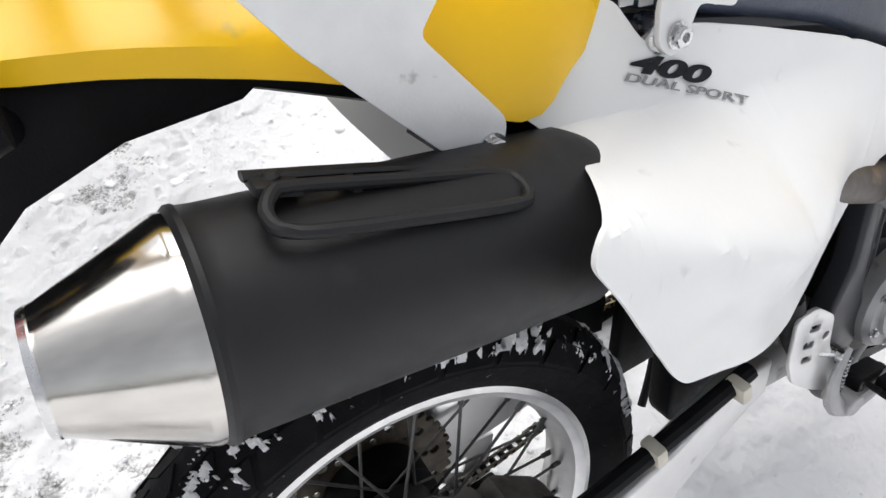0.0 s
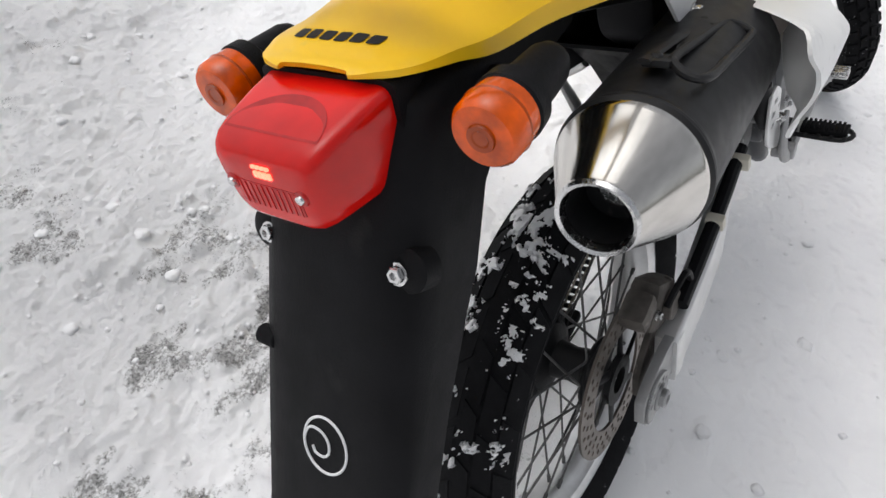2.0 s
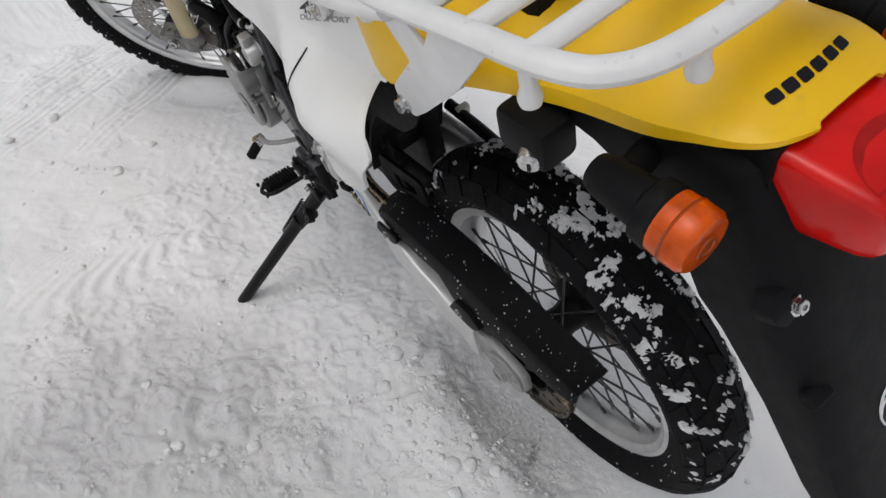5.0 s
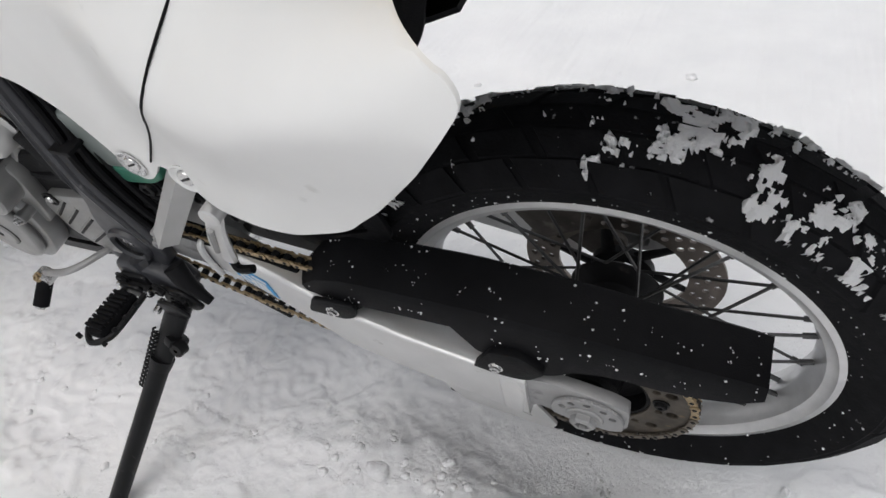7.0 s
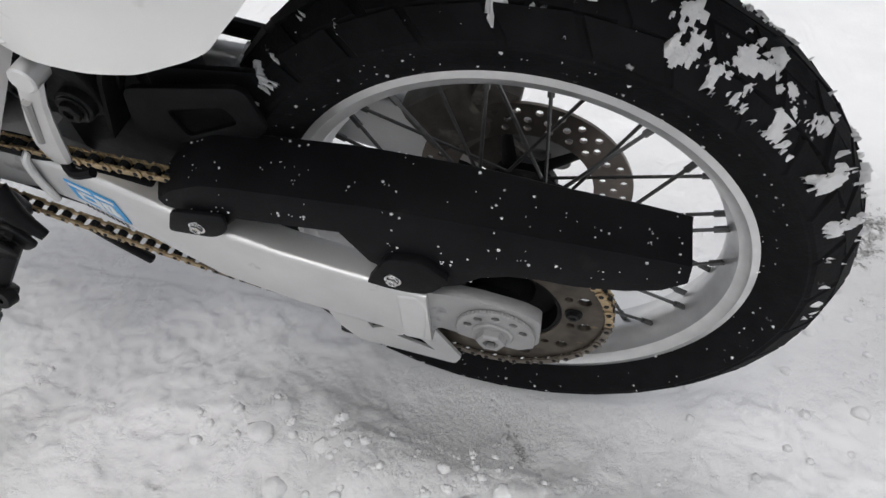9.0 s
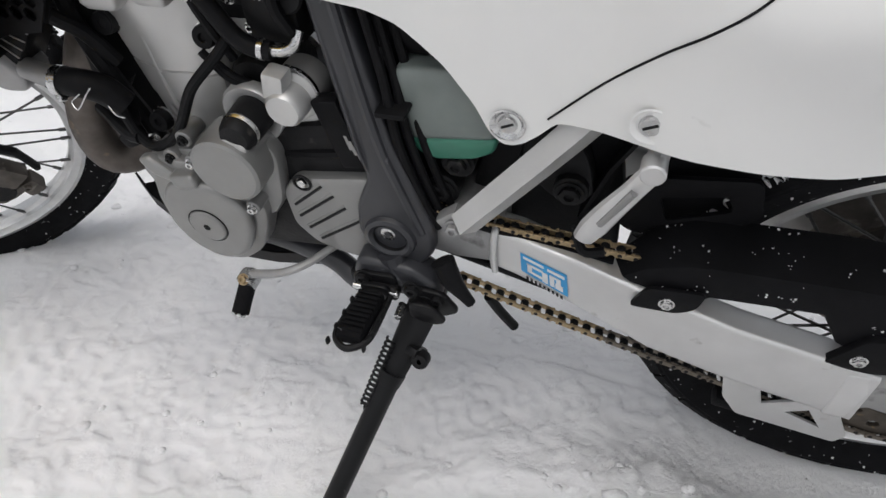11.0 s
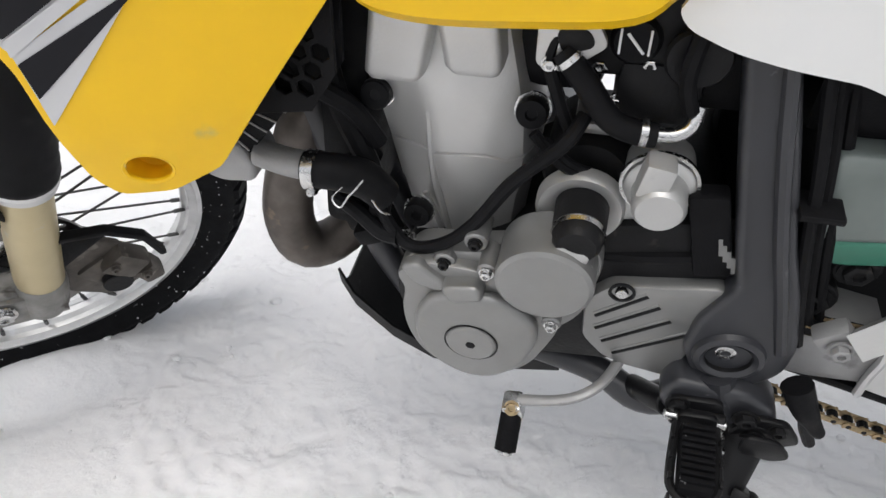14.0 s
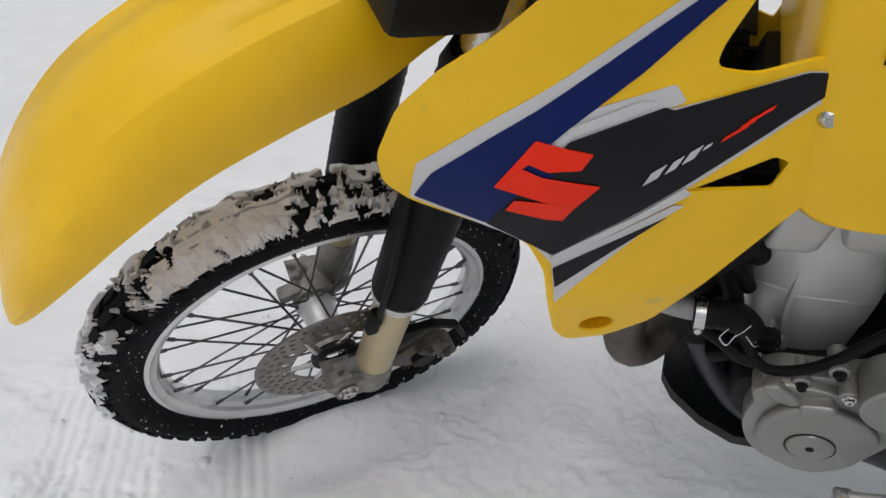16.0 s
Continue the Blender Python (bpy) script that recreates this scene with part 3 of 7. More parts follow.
def wheel(name, at, R, width, flange, half, inner, hub_r, hub_y, label, knobs, seed, crown, rear):
    hub = lathe([(0, -hub_y - 0.014), (0.024, -hub_y - 0.014), (0.026, -hub_y - 0.004), (hub_r, -hub_y - 0.003), (hub_r + 0.003, -hub_y), (hub_r, -hub_y + 0.004),
                 (0.03, -hub_y + 0.012), (0.026, 0), (0.03, hub_y - 0.012), (hub_r, hub_y - 0.004), (hub_r + 0.003, hub_y), (hub_r, hub_y + 0.003),
                 (0.026, hub_y + 0.004), (0.024, hub_y + 0.014), (0, hub_y + 0.014)], n=40)
    w = part(name, hub, CASE if rear else ALU, None, label, at)
    rim = lathe([(flange, -half), (flange - 0.007, -half - 0.001), (flange - 0.010, -half + 0.003), (flange - 0.018, -half + 0.006), (inner + 0.006, -half * 0.45), (inner, -half * 0.2), (inner, half * 0.2),
                 (inner + 0.006, half * 0.45), (flange - 0.018, half - 0.006), (flange - 0.010, half - 0.003), (flange - 0.007, half + 0.001), (flange, half), (flange - 0.002, half - 0.004), (flange - 0.002, -half + 0.004)], n=96, closed=True)
    part("rim", rim, RIM, w, "polished aluminium spoked rim with frost")
    hw = width / 2
    rc = R - 0.008
    prof = [(flange - 0.003, -half + 0.002), (flange + 0.004, -half - 0.003), (flange + 0.018, -hw * 0.86), (flange + (rc - flange) * 0.45, -hw * 0.98), (rc - crown, -hw * 0.93), (rc - crown * 0.42, -hw * 0.66), (rc - crown * 0.1, -hw * 0.33), (rc, 0)]
    prof = prof + [(r, -y) for r, y in prof[-2::-1]]
    part("tyre", lathe(prof, n=128), RUBBER, w, "black rubber tyre")
    # tread blocks, in rows across the crown
    bm = bmesh.new()
    rng = random.Random(seed)
    for row, (y0, y1, dr0, dr1, n, fill, off) in enumerate(knobs):
        for i in range(n):
            a0 = 2 * math.pi * (i + off) / n
            a1 = a0 + 2 * math.pi * fill / n
            for sgn in (-1, 1):
                sh = 0.0 if sgn > 0 else math.pi / n
                skew = 0.25 * (a1 - a0)
                vs = []
                for lift in (-0.004, (0.0045 if rear else 0.0065) + rng.uniform(-0.0006, 0.0006)):
                    ins = 0.06 if lift > 0 else 0.0
                    for a, y, dr, sk in ((a0, y0, dr0, 0), (a1, y0, dr0, 0), (a1, y1, dr1, skew), (a0, y1, dr1, skew)):
                        am, ym = (a0 + a1) / 2, (y0 + y1) / 2
                        a2, y2 = a + (am - a) * ins + sh + sk, y + (ym - y) * ins
                        r = rc - dr + lift
                        vs.append(bm.verts.new((r * math.cos(a2), sgn * (y2 * hw + max(0, lift) * 0.5 * y2), r * math.sin(a2))))
                for f in ((4, 5, 6, 7), (0, 1, 5, 4), (1, 2, 6, 5), (2, 3, 7, 6), (3, 0, 4, 7)):
                    bm.faces.new([vs[k] for k in (f if sgn > 0 else f[::-1])])
    tagged(part("tread", bm, RUBBER, w, "worn tread blocks"), kind="stuff")
    # spokes: nine in each of four sets
    k = 0
    for side in (-1, 1):
        for lead in (-1, 1):
            me = spoke_mesh(side, lead, hub_r - 0.004, hub_y, inner + 0.004, 38)
            for i in range(9):
                part("spoke", None, SPOKE, w, at=Matrix.Rotation(radians(40 * i + 10 * k + (5 if side > 0 else 0)), 4, "Y"), mesh=me)
            k += 1
    return w


def tyre_snow(w, R, width, crown, seed, sweep, thresh, thick, low, patch, label):
    """Snow packed between the blocks: patches that follow the tyre's crown."""
    hw, rc = width / 2, R - 0.008
    nu, nv = int(1050 * (sweep[1] - sweep[0]) / (2 * math.pi)), 70
    us, vs_ = np.linspace(sweep[0], sweep[1], nu), np.linspace(-0.93, 0.93, nv)
    uu, vv = np.meshgrid(us, vs_, indexing="ij")
    n = fbm(uu * R, vv * hw, 70, 5, seed, 0.7) + 0.62 * (fbm(uu * R, vv * hw, patch * 2.2, 3, seed + 30) - 0.5)
    edge = np.clip((uu - sweep[0]) * 6, 0, 1) * np.clip((sweep[1] - uu) * 6, 0, 1)
    hgt = (n - thresh) * edge - 0.2 * (1 - edge) - 0.30 * np.exp(-((vv - 0.06) / 0.030) ** 2) - 0.10 * np.clip(np.abs(vv) - 0.75, 0, 1) * 3
    bulk = fbm(uu * R, vv * hw, 30, 2, seed + 60) - 0.3 + 0.25 * (fbm(uu * R, vv * hw, 110, 2, seed + 80) - 0.5)
    bm = bmesh.new()
    ids = {}

    def vert(i, j):
        if (i, j) not in ids:
            y = vs_[j]
            dr = crown * min(1.0, abs(y)) ** 2.2
            lift = min(0.0105, low + thick * max(0.0, bulk[i, j])) if hgt[i, j] > 0 else -0.003
            r = rc - dr + lift
            ids[i, j] = bm.verts.new((r * math.cos(us[i]), y * hw * (1 + lift * 4), r * math.sin(us[i])))
        return ids[i, j]
    for i in range(nu - 1):
        for j in range(nv - 1):
            if max(hgt[i, j], hgt[i + 1, j], hgt[i, j + 1], hgt[i + 1, j + 1]) > 0:
                bm.faces.new((vert(i, j), vert(i + 1, j), vert(i + 1, j + 1), vert(i, j + 1)))
    return tagged(part("packed_snow", bm, CLEANSNOW, w, label), kind="stuff")


REAR_KNOBS = [(0.04, 0.34, 0.003, 0.006, 30, 0.86, 0.0), (0.38, 0.70, 0.007, 0.019, 30, 0.88, 0.5), (0.72, 0.95, 0.021, 0.042, 30, 0.93, 0.2)]
rear_wheel = wheel("rear_wheel", ONE, 0.328, 0.114, 0.240, 0.036, 0.212, 0.052, 0.036, "spoked rear wheel with snow packed in the tread", REAR_KNOBS, 5, 0.036, True)
tyre_snow(rear_wheel, 0.3285, 0.114, 0.036, 11, (0.15, 3.3), 0.580, 0.012, 0.0015, 5, "white snow packed in the rear tread")
FRONT_KNOBS = [(0.08, 0.40, 0.001, 0.004, 56, 0.66, 0.0), (0.50, 0.90, 0.008, 0.024, 56, 0.62, 0.5)]
front_wheel = wheel("front_wheel", FRONT, 0.355, 0.088, 0.277, 0.026, 0.252, 0.032, 0.034, "spoked front wheel turned to one side, snow on the tyre", FRONT_KNOBS, 6, 0.026, False)
tyre_snow(front_wheel, 0.3575, 0.090, 0.024, 21, (-0.35, 2.4), 0.525, 0.022, 0.0030, 5, "thick white snow packed on the front tread")


def brake_disc(r_out, r_in, y, rows, at, parent, mat, label):
    ring = [(r_out * math.cos(2 * math.pi * i / 72), r_out * math.sin(2 * math.pi * i / 72)) for i in range(72)]
    hole_sets = [[(r_in * math.cos(2 * math.pi * i / 40), r_in * math.sin(2 * math.pi * i / 40)) for i in range(40)]]
    for r, n, hr, off in rows:
        for i in range(n):
            a = 2 * math.pi * (i + off) / n
            hole_sets.append([(r * math.cos(a) + hr * math.cos(2 * math.pi * k / 8), r * math.sin(a) + hr * math.sin(2 * math.pi * k / 8)) for k in range(8)])
    return part("brake_disc", plate(ring, y - 0.002, y + 0.002, 0, hole_sets), mat, parent, label)


brake_disc(0.120, 0.078, -0.066, [(0.110, 30, 0.0042, 0), (0.099, 30, 0.0042, 0.5), (0.088, 24, 0.0042, 0)], None, rear_wheel, DISC, "drilled steel brake disc with brown rust")
brake_disc(0.128, 0.072, 0.060, [(0.118, 34, 0.0048, 0), (0.106, 34, 0.0048, 0.5), (0.094, 28, 0.0048, 0), (0.082, 16, 0.0070, 0.3)], None, front_wheel, material("front_disc_steel", (0.25, 0.24, 0.23), 0.35, metal=0.9, vary=0.15, scale=40, dirt=(0.24, 0.20, 0.16), dirt_amount=0.2, dirt_scale=30), "drilled steel front brake disc")
for w, y in ((rear_wheel, -0.066), (front_wheel, 0.060)):
    r_out = 0.079 if w is rear_wheel else 0.084
    for i in range(6):
        a = 2 * math.pi * i / 6
        bm = tube([(0.034 * math.cos(a), y, 0.034 * math.sin(a)), (r_out * math.cos(a + 0.25), y, r_out * math.sin(a + 0.25))], [0.009, 0.006], 8, flat=0.35, up=(0, 1, 0))
        part("disc_spider_arm", bm, CHROME if w is front_wheel else CASE, w)
    part("disc_hub", lathe([(0.02, y - 0.006), (0.038, y - 0.006), (0.038, y + 0.004), (0.02, y + 0.004)], n=32, closed=True), CASE, w)

# sprocket with teeth and holes
teeth = []
for i in range(44):
    for f, r in ((0.0, 0.1075), (0.28, 0.1145), (0.5, 0.1145), (0.78, 0.1075)):
        a = 2 * math.pi * (i + f) / 44
        teeth.append((r * math.cos(a), r * math.sin(a)))
sprocket_holes = [[(0.065 * math.cos(2 * math.pi * i / 40), 0.065 * math.sin(2 * math.pi * i / 40)) for i in range(40)]]
for n, r, hr in ((12, 0.090, 0.0065), (10, 0.0765, 0.0042)):
    for i in range(n):
        a = 2 * math.pi * (i + 0.3) / n
        sprocket_holes.append([(r * math.cos(a) + hr * math.cos(2 * math.pi * k / 10), r * math.sin(a) + hr * math.sin(2 * math.pi * k / 10)) for k in range(10)])
CHAIN_Y = 0.094
part("sprocket", plate(teeth, CHAIN_Y - 0.0035, CHAIN_Y + 0.0035, 0.0008, sprocket_holes, 1), SPROCKET, rear_wheel, "brown rusty rear sprocket")
part("sprocket_carrier", lathe([(0.018, 0.04), (0.068, 0.045), (0.0685, 0.0895), (0.0645, 0.0955), (0.061, 0.0955), (0.059, 0.076), (0.036, 0.074), (0.030, 0.094), (0.018, 0.096)], n=48, closed=True), BLACK, rear_wheel)
for i in range(5):
    a = 2 * math.pi * (i + 0.4) / 5
    part("sprocket_nut", bolt((0.0765 * math.cos(a), CHAIN_Y + 0.0035, 0.0765 * math.sin(a)), (0, 1, 0), 0.0065, 0.006), CASE, rear_wheel)

# ---- chain ----
COUNTER = Vector((0.628, 0, 0.112))
chain_r, chain_f = 0.1105, 0.037


def chain_path():
    d = Vector((COUNTER.x, COUNTER.z))
    ang = math.atan2(d.y, d.x)
    al = math.acos((chain_r - chain_f) / d.length)
    p = []
    up, dn = ang + al, ang - al
    rp = lambda r, a, o: Vector((o[0] + r * math.cos(a), o[1] + r * math.sin(a)))
    o0, o1 = (0, 0), (COUNTER.x, COUNTER.z)
    a, b = rp(chain_r, up, o0), rp(chain_f, up, o1)
    for i in range(60):
        f = i / 60
        q = a.lerp(b, f)
        q.y -= 0.006 * 4 * f * (1 - f)
        p.append(q)
    for i in range(20):
        p.append(rp(chain_f, up + (dn - up) * i / 20, o1))
    a, b = rp(chain_f, dn, o1), rp(chain_r, dn, o0)
    for i in range(60):
        f = i / 60
        q = a.lerp(b, f)
        q.y -= 0.011 * 4 * f * (1 - f)
        p.append(q)
    for i in range(60):
        p.append(rp(chain_r, dn - (2 * math.pi - (up - dn)) * i / 60, o0))
    return p + [p[0]]


def build_chain():
    path = chain_path()
    lens = [0.0]
    for a, b in zip(path, path[1:]):
        lens.append(lens[-1] + (b - a).length)
    n = int(round(lens[-1] / 0.015875 / 2)) * 2
    step = lens[-1] / n

    def at(s):
        s %= lens[-1]
        i = max(k for k in range(len(lens) - 1) if lens[k] <= s + 1e-9)
        return path[i].lerp(path[i + 1], (s - lens[i]) / max(1e-9, lens[i + 1] - lens[i]))
    pts = [at(i * step) for i in range(n)]
    rollers = bmesh.new()
    for q in pts:
        rod((q.x, CHAIN_Y - 0.0085, q.y), (q.x, CHAIN_Y + 0.0085, q.y), 0.0026, 8, rollers, 0.0005)
        rod((q.x, CHAIN_Y - 0.0035, q.y), (q.x, CHAIN_Y + 0.0035, q.y), 0.005, 10, rollers, 0.0005)
    chain = part("chain", rollers, CASE, None, "gold drive chain with oily rollers")
    meshes, dark_links = [], []
    for y in (0.0068, 0.0050):
        bm = None
        for s in (-1, 1):
            o = []
            for i in range(24):
                a = 2 * math.pi * i / 24
                r = 0.0060
                x = math.cos(a) * r + (step / 2 if math.cos(a) > 0 else -step / 2)
                z = math.sin(a) * r * (0.62 if abs(math.cos(a)) < 0.45 else 1.0)
                o.append((x, z))
            b2 = plate(o, s * y - 0.0009, s * y + 0.0009, 0.0003, segments=1)
            bm = merge(bm, b2)
        meshes.append(make_mesh("link", bm, CHAIN))
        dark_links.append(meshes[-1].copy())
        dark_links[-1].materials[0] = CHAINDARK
    for i, q in enumerate(pts):
        r = pts[(i + 1) % n]
        m = (q + r) / 2
        ang = math.atan2(r.y - q.y, r.x - q.x)
        # links low at the rear take the darker copy, for oil and painted shade
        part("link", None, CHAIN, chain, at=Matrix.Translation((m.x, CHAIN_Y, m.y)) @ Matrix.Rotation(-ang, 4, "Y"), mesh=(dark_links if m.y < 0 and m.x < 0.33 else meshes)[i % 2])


build_chain()

# ---- swingarm ----


def arm_section(x, z0, z1, y0, y1, e=0.006):
    o = rounded([(y0, z0), (y1, z0), (y1, z1), (y0, z1)], e, 3)
    return [V(x, a, b) for a, b in o]


arm_rows = [(0.455, 0.072, 0.128, 0.066, 0.104), (0.43, 0.066, 0.127, 0.070, 0.106), (0.37, 0.046, 0.118, 0.082, 0.114), (0.28, 0.012, 0.100, 0.094, 0.128), (0.20, -0.010, 0.076, 0.097, 0.131), (0.12, -0.026, 0.060, 0.098, 0.132), (0.06, -0.040, 0.046, 0.098, 0.132)]
left_arm = loft([arm_section(*r) for r in arm_rows])
right_arm = mirror(left_arm)
cross = loft([arm_section(x, z0, z1, -y, y, 0.02) for x, z0, z1, y in ((0.61, 0.075, 0.135, 0.085), (0.56, 0.07, 0.145, 0.098), (0.50, 0.068, 0.140, 0.103), (0.452, 0.072, 0.13, 0.104))])
swing = part("swingarm", left_arm, ALU, None, "silver aluminium swingarm with a blue sticker")
part("arm", right_arm, ALU, swing)
part("casting", cross, CAST, swing, "cast aluminium pivot piece")
weld = tube([(0.456, 0.107, 0.07), (0.458, 0.109, 0.10), (0.456, 0.107, 0.13), (0.457, 0.085, 0.132)], 0.004, 8)
part("weld_bead", weld, ALU, swing)
for s in (1, -1):
    end = [(0.080, 0.046), (0.040, 0.050), (0.010, 0.048), (-0.030, 0.040), (-0.047, 0.030), (-0.048, -0.012), (-0.040, -0.019), (0.030, -0.019), (0.052, -0.014), (0.066, -0.036), (0.085, -0.034)]
    slot = rounded([(0.016, 0.010), (-0.024, 0.010), (-0.024, -0.010), (0.016, -0.010)], 0.008, 4)
    y0, y1 = (0.112, 0.126) if s > 0 else (-0.126, -0.112)
    part("axle_plate", plate(rounded(end, 0.005), y0, y1, 0.002, [slot]), CAST, swing)
    part("end_cap", plate(rounded([(0.090, 0.045), (0.068, 0.046), (0.060, 0.020), (0.066, -0.036), (0.090, -0.036)], 0.006), s * 0.115 - 0.0185, s * 0.115 + 0.0185, 0.004, segments=3), ALU, swing, "welded arm end")
    cam_out = []
    for k, a in enumerate(range(-20, 188, 3)):
        rr = 0.0395 if k % 2 else 0.0380
        cam_out.append((-0.0055 - rr * math.cos(math.radians(180 - a)), rr * math.sin(math.radians(a))))
    cam_out += [(-0.043, -0.014), (-0.030, -0.023), (0.012, -0.019)]
    cam_holes = [[(-0.0055 + 0.029 * math.cos(a) + 0.0042 * math.cos(2 * math.pi * k / 8), 0.029 * math.sin(a) + 0.0042 * math.sin(2 * math.pi * k / 8)) for k in range(8)] for a in [math.radians(k) for k in (22, 54, 90, 126, 158)]]
    part("adjuster_cam", plate(cam_out, s * 0.1265 if s > 0 else -0.1305, s * 0.1305 if s > 0 else -0.1265, 0.0005, cam_holes, 1), CAST, swing, "half-round toothed aluminium chain adjuster with holes")
    hub = (-0.003, s * 0.1305, 0.0)
    part("adjuster_hub", lathe([(0, 0.003), (0.0190, 0.003), (0.0205, 0.0015), (0.0205, -0.001)], hub, (0, s, 0), 28), CAST, swing)
    part("axle_nut", lathe([(0.0145, 0.003), (0.0145, 0.0095), (0.0125, 0.0115), (0.0082, 0.0115), (0.0078, 0.005), (0.0078, 0.003)], hub, (0, s, 0), 6), CAST, swing, "steel axle nut")
    part("axle_bore", lathe([(0.0080, 0.0085), (0.0078, 0.0055), (0, 0.0055)], hub, (0, s, 0), 20), BLACK, swing)
# chain guide with triangular holes
guide = [(0.190, -0.030), (0.180, -0.078), (0.158, -0.110), (0.044, -0.126), (0.036, -0.108), (0.062, -0.056), (0.070, -0.026)]
part("chain_guide_bracket", plate(rounded(guide, 0.005), 0.106, 0.110, 0.001, [[(0.145, -0.050), (0.137, -0.077), (0.105, -0.058)], [(0.110, -0.084), (0.067, -0.102), (0.088, -0.070)]], 1), ALU, swing, "aluminium chain guide plate with triangular cut-outs")
part("chain_guide", box((0.12, 0.090, -0.118), (0.13, 0.026, 0.020), 0.006, Matrix.Rotation(radians(-9), 4, "Y")), BLACK, swing)
part("chain_slider", merge(box((0.43, 0.092, 0.124), (0.2, 0.022, 0.010), 0.004, Matrix.Rotation(radians(-9), 4, "Y")), box((0.45, 0.083, 0.058), (0.16, 0.028, 0.01), 0.004, Matrix.Rotation(radians(-16), 4, "Y"))), BLACK, swing)


def on_arm(x, z):
    """Outer face of the left arm."""
    f = np.interp(x, [r[0] for r in arm_rows[::-1]], [r[4] for r in arm_rows[::-1]])
    return float(f)


lab = [(0.428, 0.108), (0.426, 0.080), (0.372, 0.058), (0.376, 0.093)]
part("sticker", panel(lab, lambda x, z: on_arm(x, z) + 0.0012, 0.0008, 0.02), BLUELABEL, swing, "blue sticker with white marks")
strip = [(0.427, 0.0795), (0.426, 0.068), (0.371, 0.046), (0.372, 0.0575)]



def lab_bar(u0, u1, v0, v1):
    def q(u, v):
        a = V(*lab[0]).lerp(V(*lab[3]), u)
        b = V(*lab[1]).lerp(V(*lab[2]), u)
        c = a.lerp(b, v)
        return (c.x, c.y)
    return panel([q(u0, v0), q(u1, v0), q(u1, v1), q(u0, v1)], lambda x, z: on_arm(x, z) + 0.0020, 0.0006, 0.03)


for b in ((0.06, 0.50, 0.08, 0.20), (0.58, 0.95, 0.10, 0.22), (0.14, 0.48, 0.35, 0.47), (0.14, 0.24, 0.35, 0.80), (0.14, 0.56, 0.70, 0.82), (0.46, 0.58, 0.40, 0.90), (0.62, 0.72, 0.35, 0.88), (0.62, 0.86, 0.35, 0.46), (0.76, 0.86, 0.44, 0.64), (0.74, 0.90, 0.64, 0.88)):
    part("sticker_mark", lab_bar(*b), PAPER, swing)
for i in range(9):
    def num(u0, u1):
        def q(u, v):
            c = V(*strip[0]).lerp(V(*strip[3]), u).lerp(V(*strip[1]).lerp(V(*strip[2]), u), v)
            return (c.x, c.y)
        return panel([q(u0, 0.25), q(u1, 0.25), q(u1, 0.7), q(u0, 0.7)], lambda x, z: on_arm(x, z) + 0.0019, 0.0005, 0.03)
    part("sticker_digit_bar", num(0.12 + 0.09 * i, 0.12 + 0.09 * i + 0.05), DARKDECAL, swing)

# brake hose and clamps on the right arm
part("brake_hose_cover", tube([(0.40, -0.112, 0.145), (0.30, -0.118, 0.125), (0.20, -0.120, 0.10), (0.10, -0.121, 0.078)], 0.011, 10), HOSE, swing)
for x, z in ((0.248, 0.113), (0.372, 0.138)):
    part("hose_clamp", box((x, -0.121, z), (0.016, 0.028, 0.026), 0.005, Matrix.Rotation(radians(-14), 4, "Y")), material("clamp_cream", (0.55, 0.52, 0.44), 0.5), swing, "cream plastic hose clamp")

# chain guard: an angled strip over the chain
guard_rows = [(0.330, 0.070, 0.100, 0.112, 0.085), (0.30, 0.075, 0.125, 0.145, 0.074), (0.262, 0.086, 0.144, 0.164, 0.068), (0.236, 0.112, 0.147, 0.166, 0.068), (0.135, 0.118, 0.151, 0.168, 0.066), (0.112, 0.080, 0.152, 0.168, 0.066), (0.058, 0.052, 0.151, 0.165, 0.066), (0.030, 0.066, 0.150, 0.163, 0.066), (0.010, 0.084, 0.150, 0.161, 0.066), (-0.015, 0.094, 0.149, 0.158, 0.066), (-0.04, 0.097, 0.147, 0.154, 0.066), (-0.07, 0.096, 0.146, 0.151, 0.066), (-0.11, 0.102, 0.144, 0.147, 0.066), (-0.138, 0.112, 0.143, 0.143, 0.066), (-0.155, 0.128, 0.142, 0.140, 0.066)]
rings = []
for x, z0, z1, z2, yi in guard_rows:
    yo = 0.121 if x < 0.3 else 0.117
    outer = [V(x, yo + 0.002, z0), V(x, yo, z1 - 0.008), V(x, yo - 0.004, z1), V(x, yi + 0.008, z2 - 0.002), V(x, yi, z2)]
    inner_side = [q + V(0, -0.003, -0.003) for q in outer[::-1]]
    rings.append(outer + inner_side)
guard = part("chain_guard", loft(rings), BLACK, None, "black plastic chain guard dotted with snow")
part("front_tab", plate(rounded([(0.31, 0.085), (0.295, 0.118), (0.24, 0.122), (0.245, 0.098), (0.262, 0.086)], 0.008), 0.126, 0.131, 0.001), BLACK, guard)
part("rear_tab", plate(rounded([(0.118, 0.053), (0.092, 0.100), (0.060, 0.104), (0.035, 0.080), (0.056, 0.054), (0.075, 0.050)], 0.008), 0.1215, 0.131, 0.001), BLACK, guard)
part("bolt", bolt((0.274, 0.131, 0.100), (0, 1, 0), 0.006, 0.005), CHROME, guard)
part("bolt", bolt((0.089, 0.131, 0.069), (0, 1, 0), 0.006, 0.005), CHROME, guard)


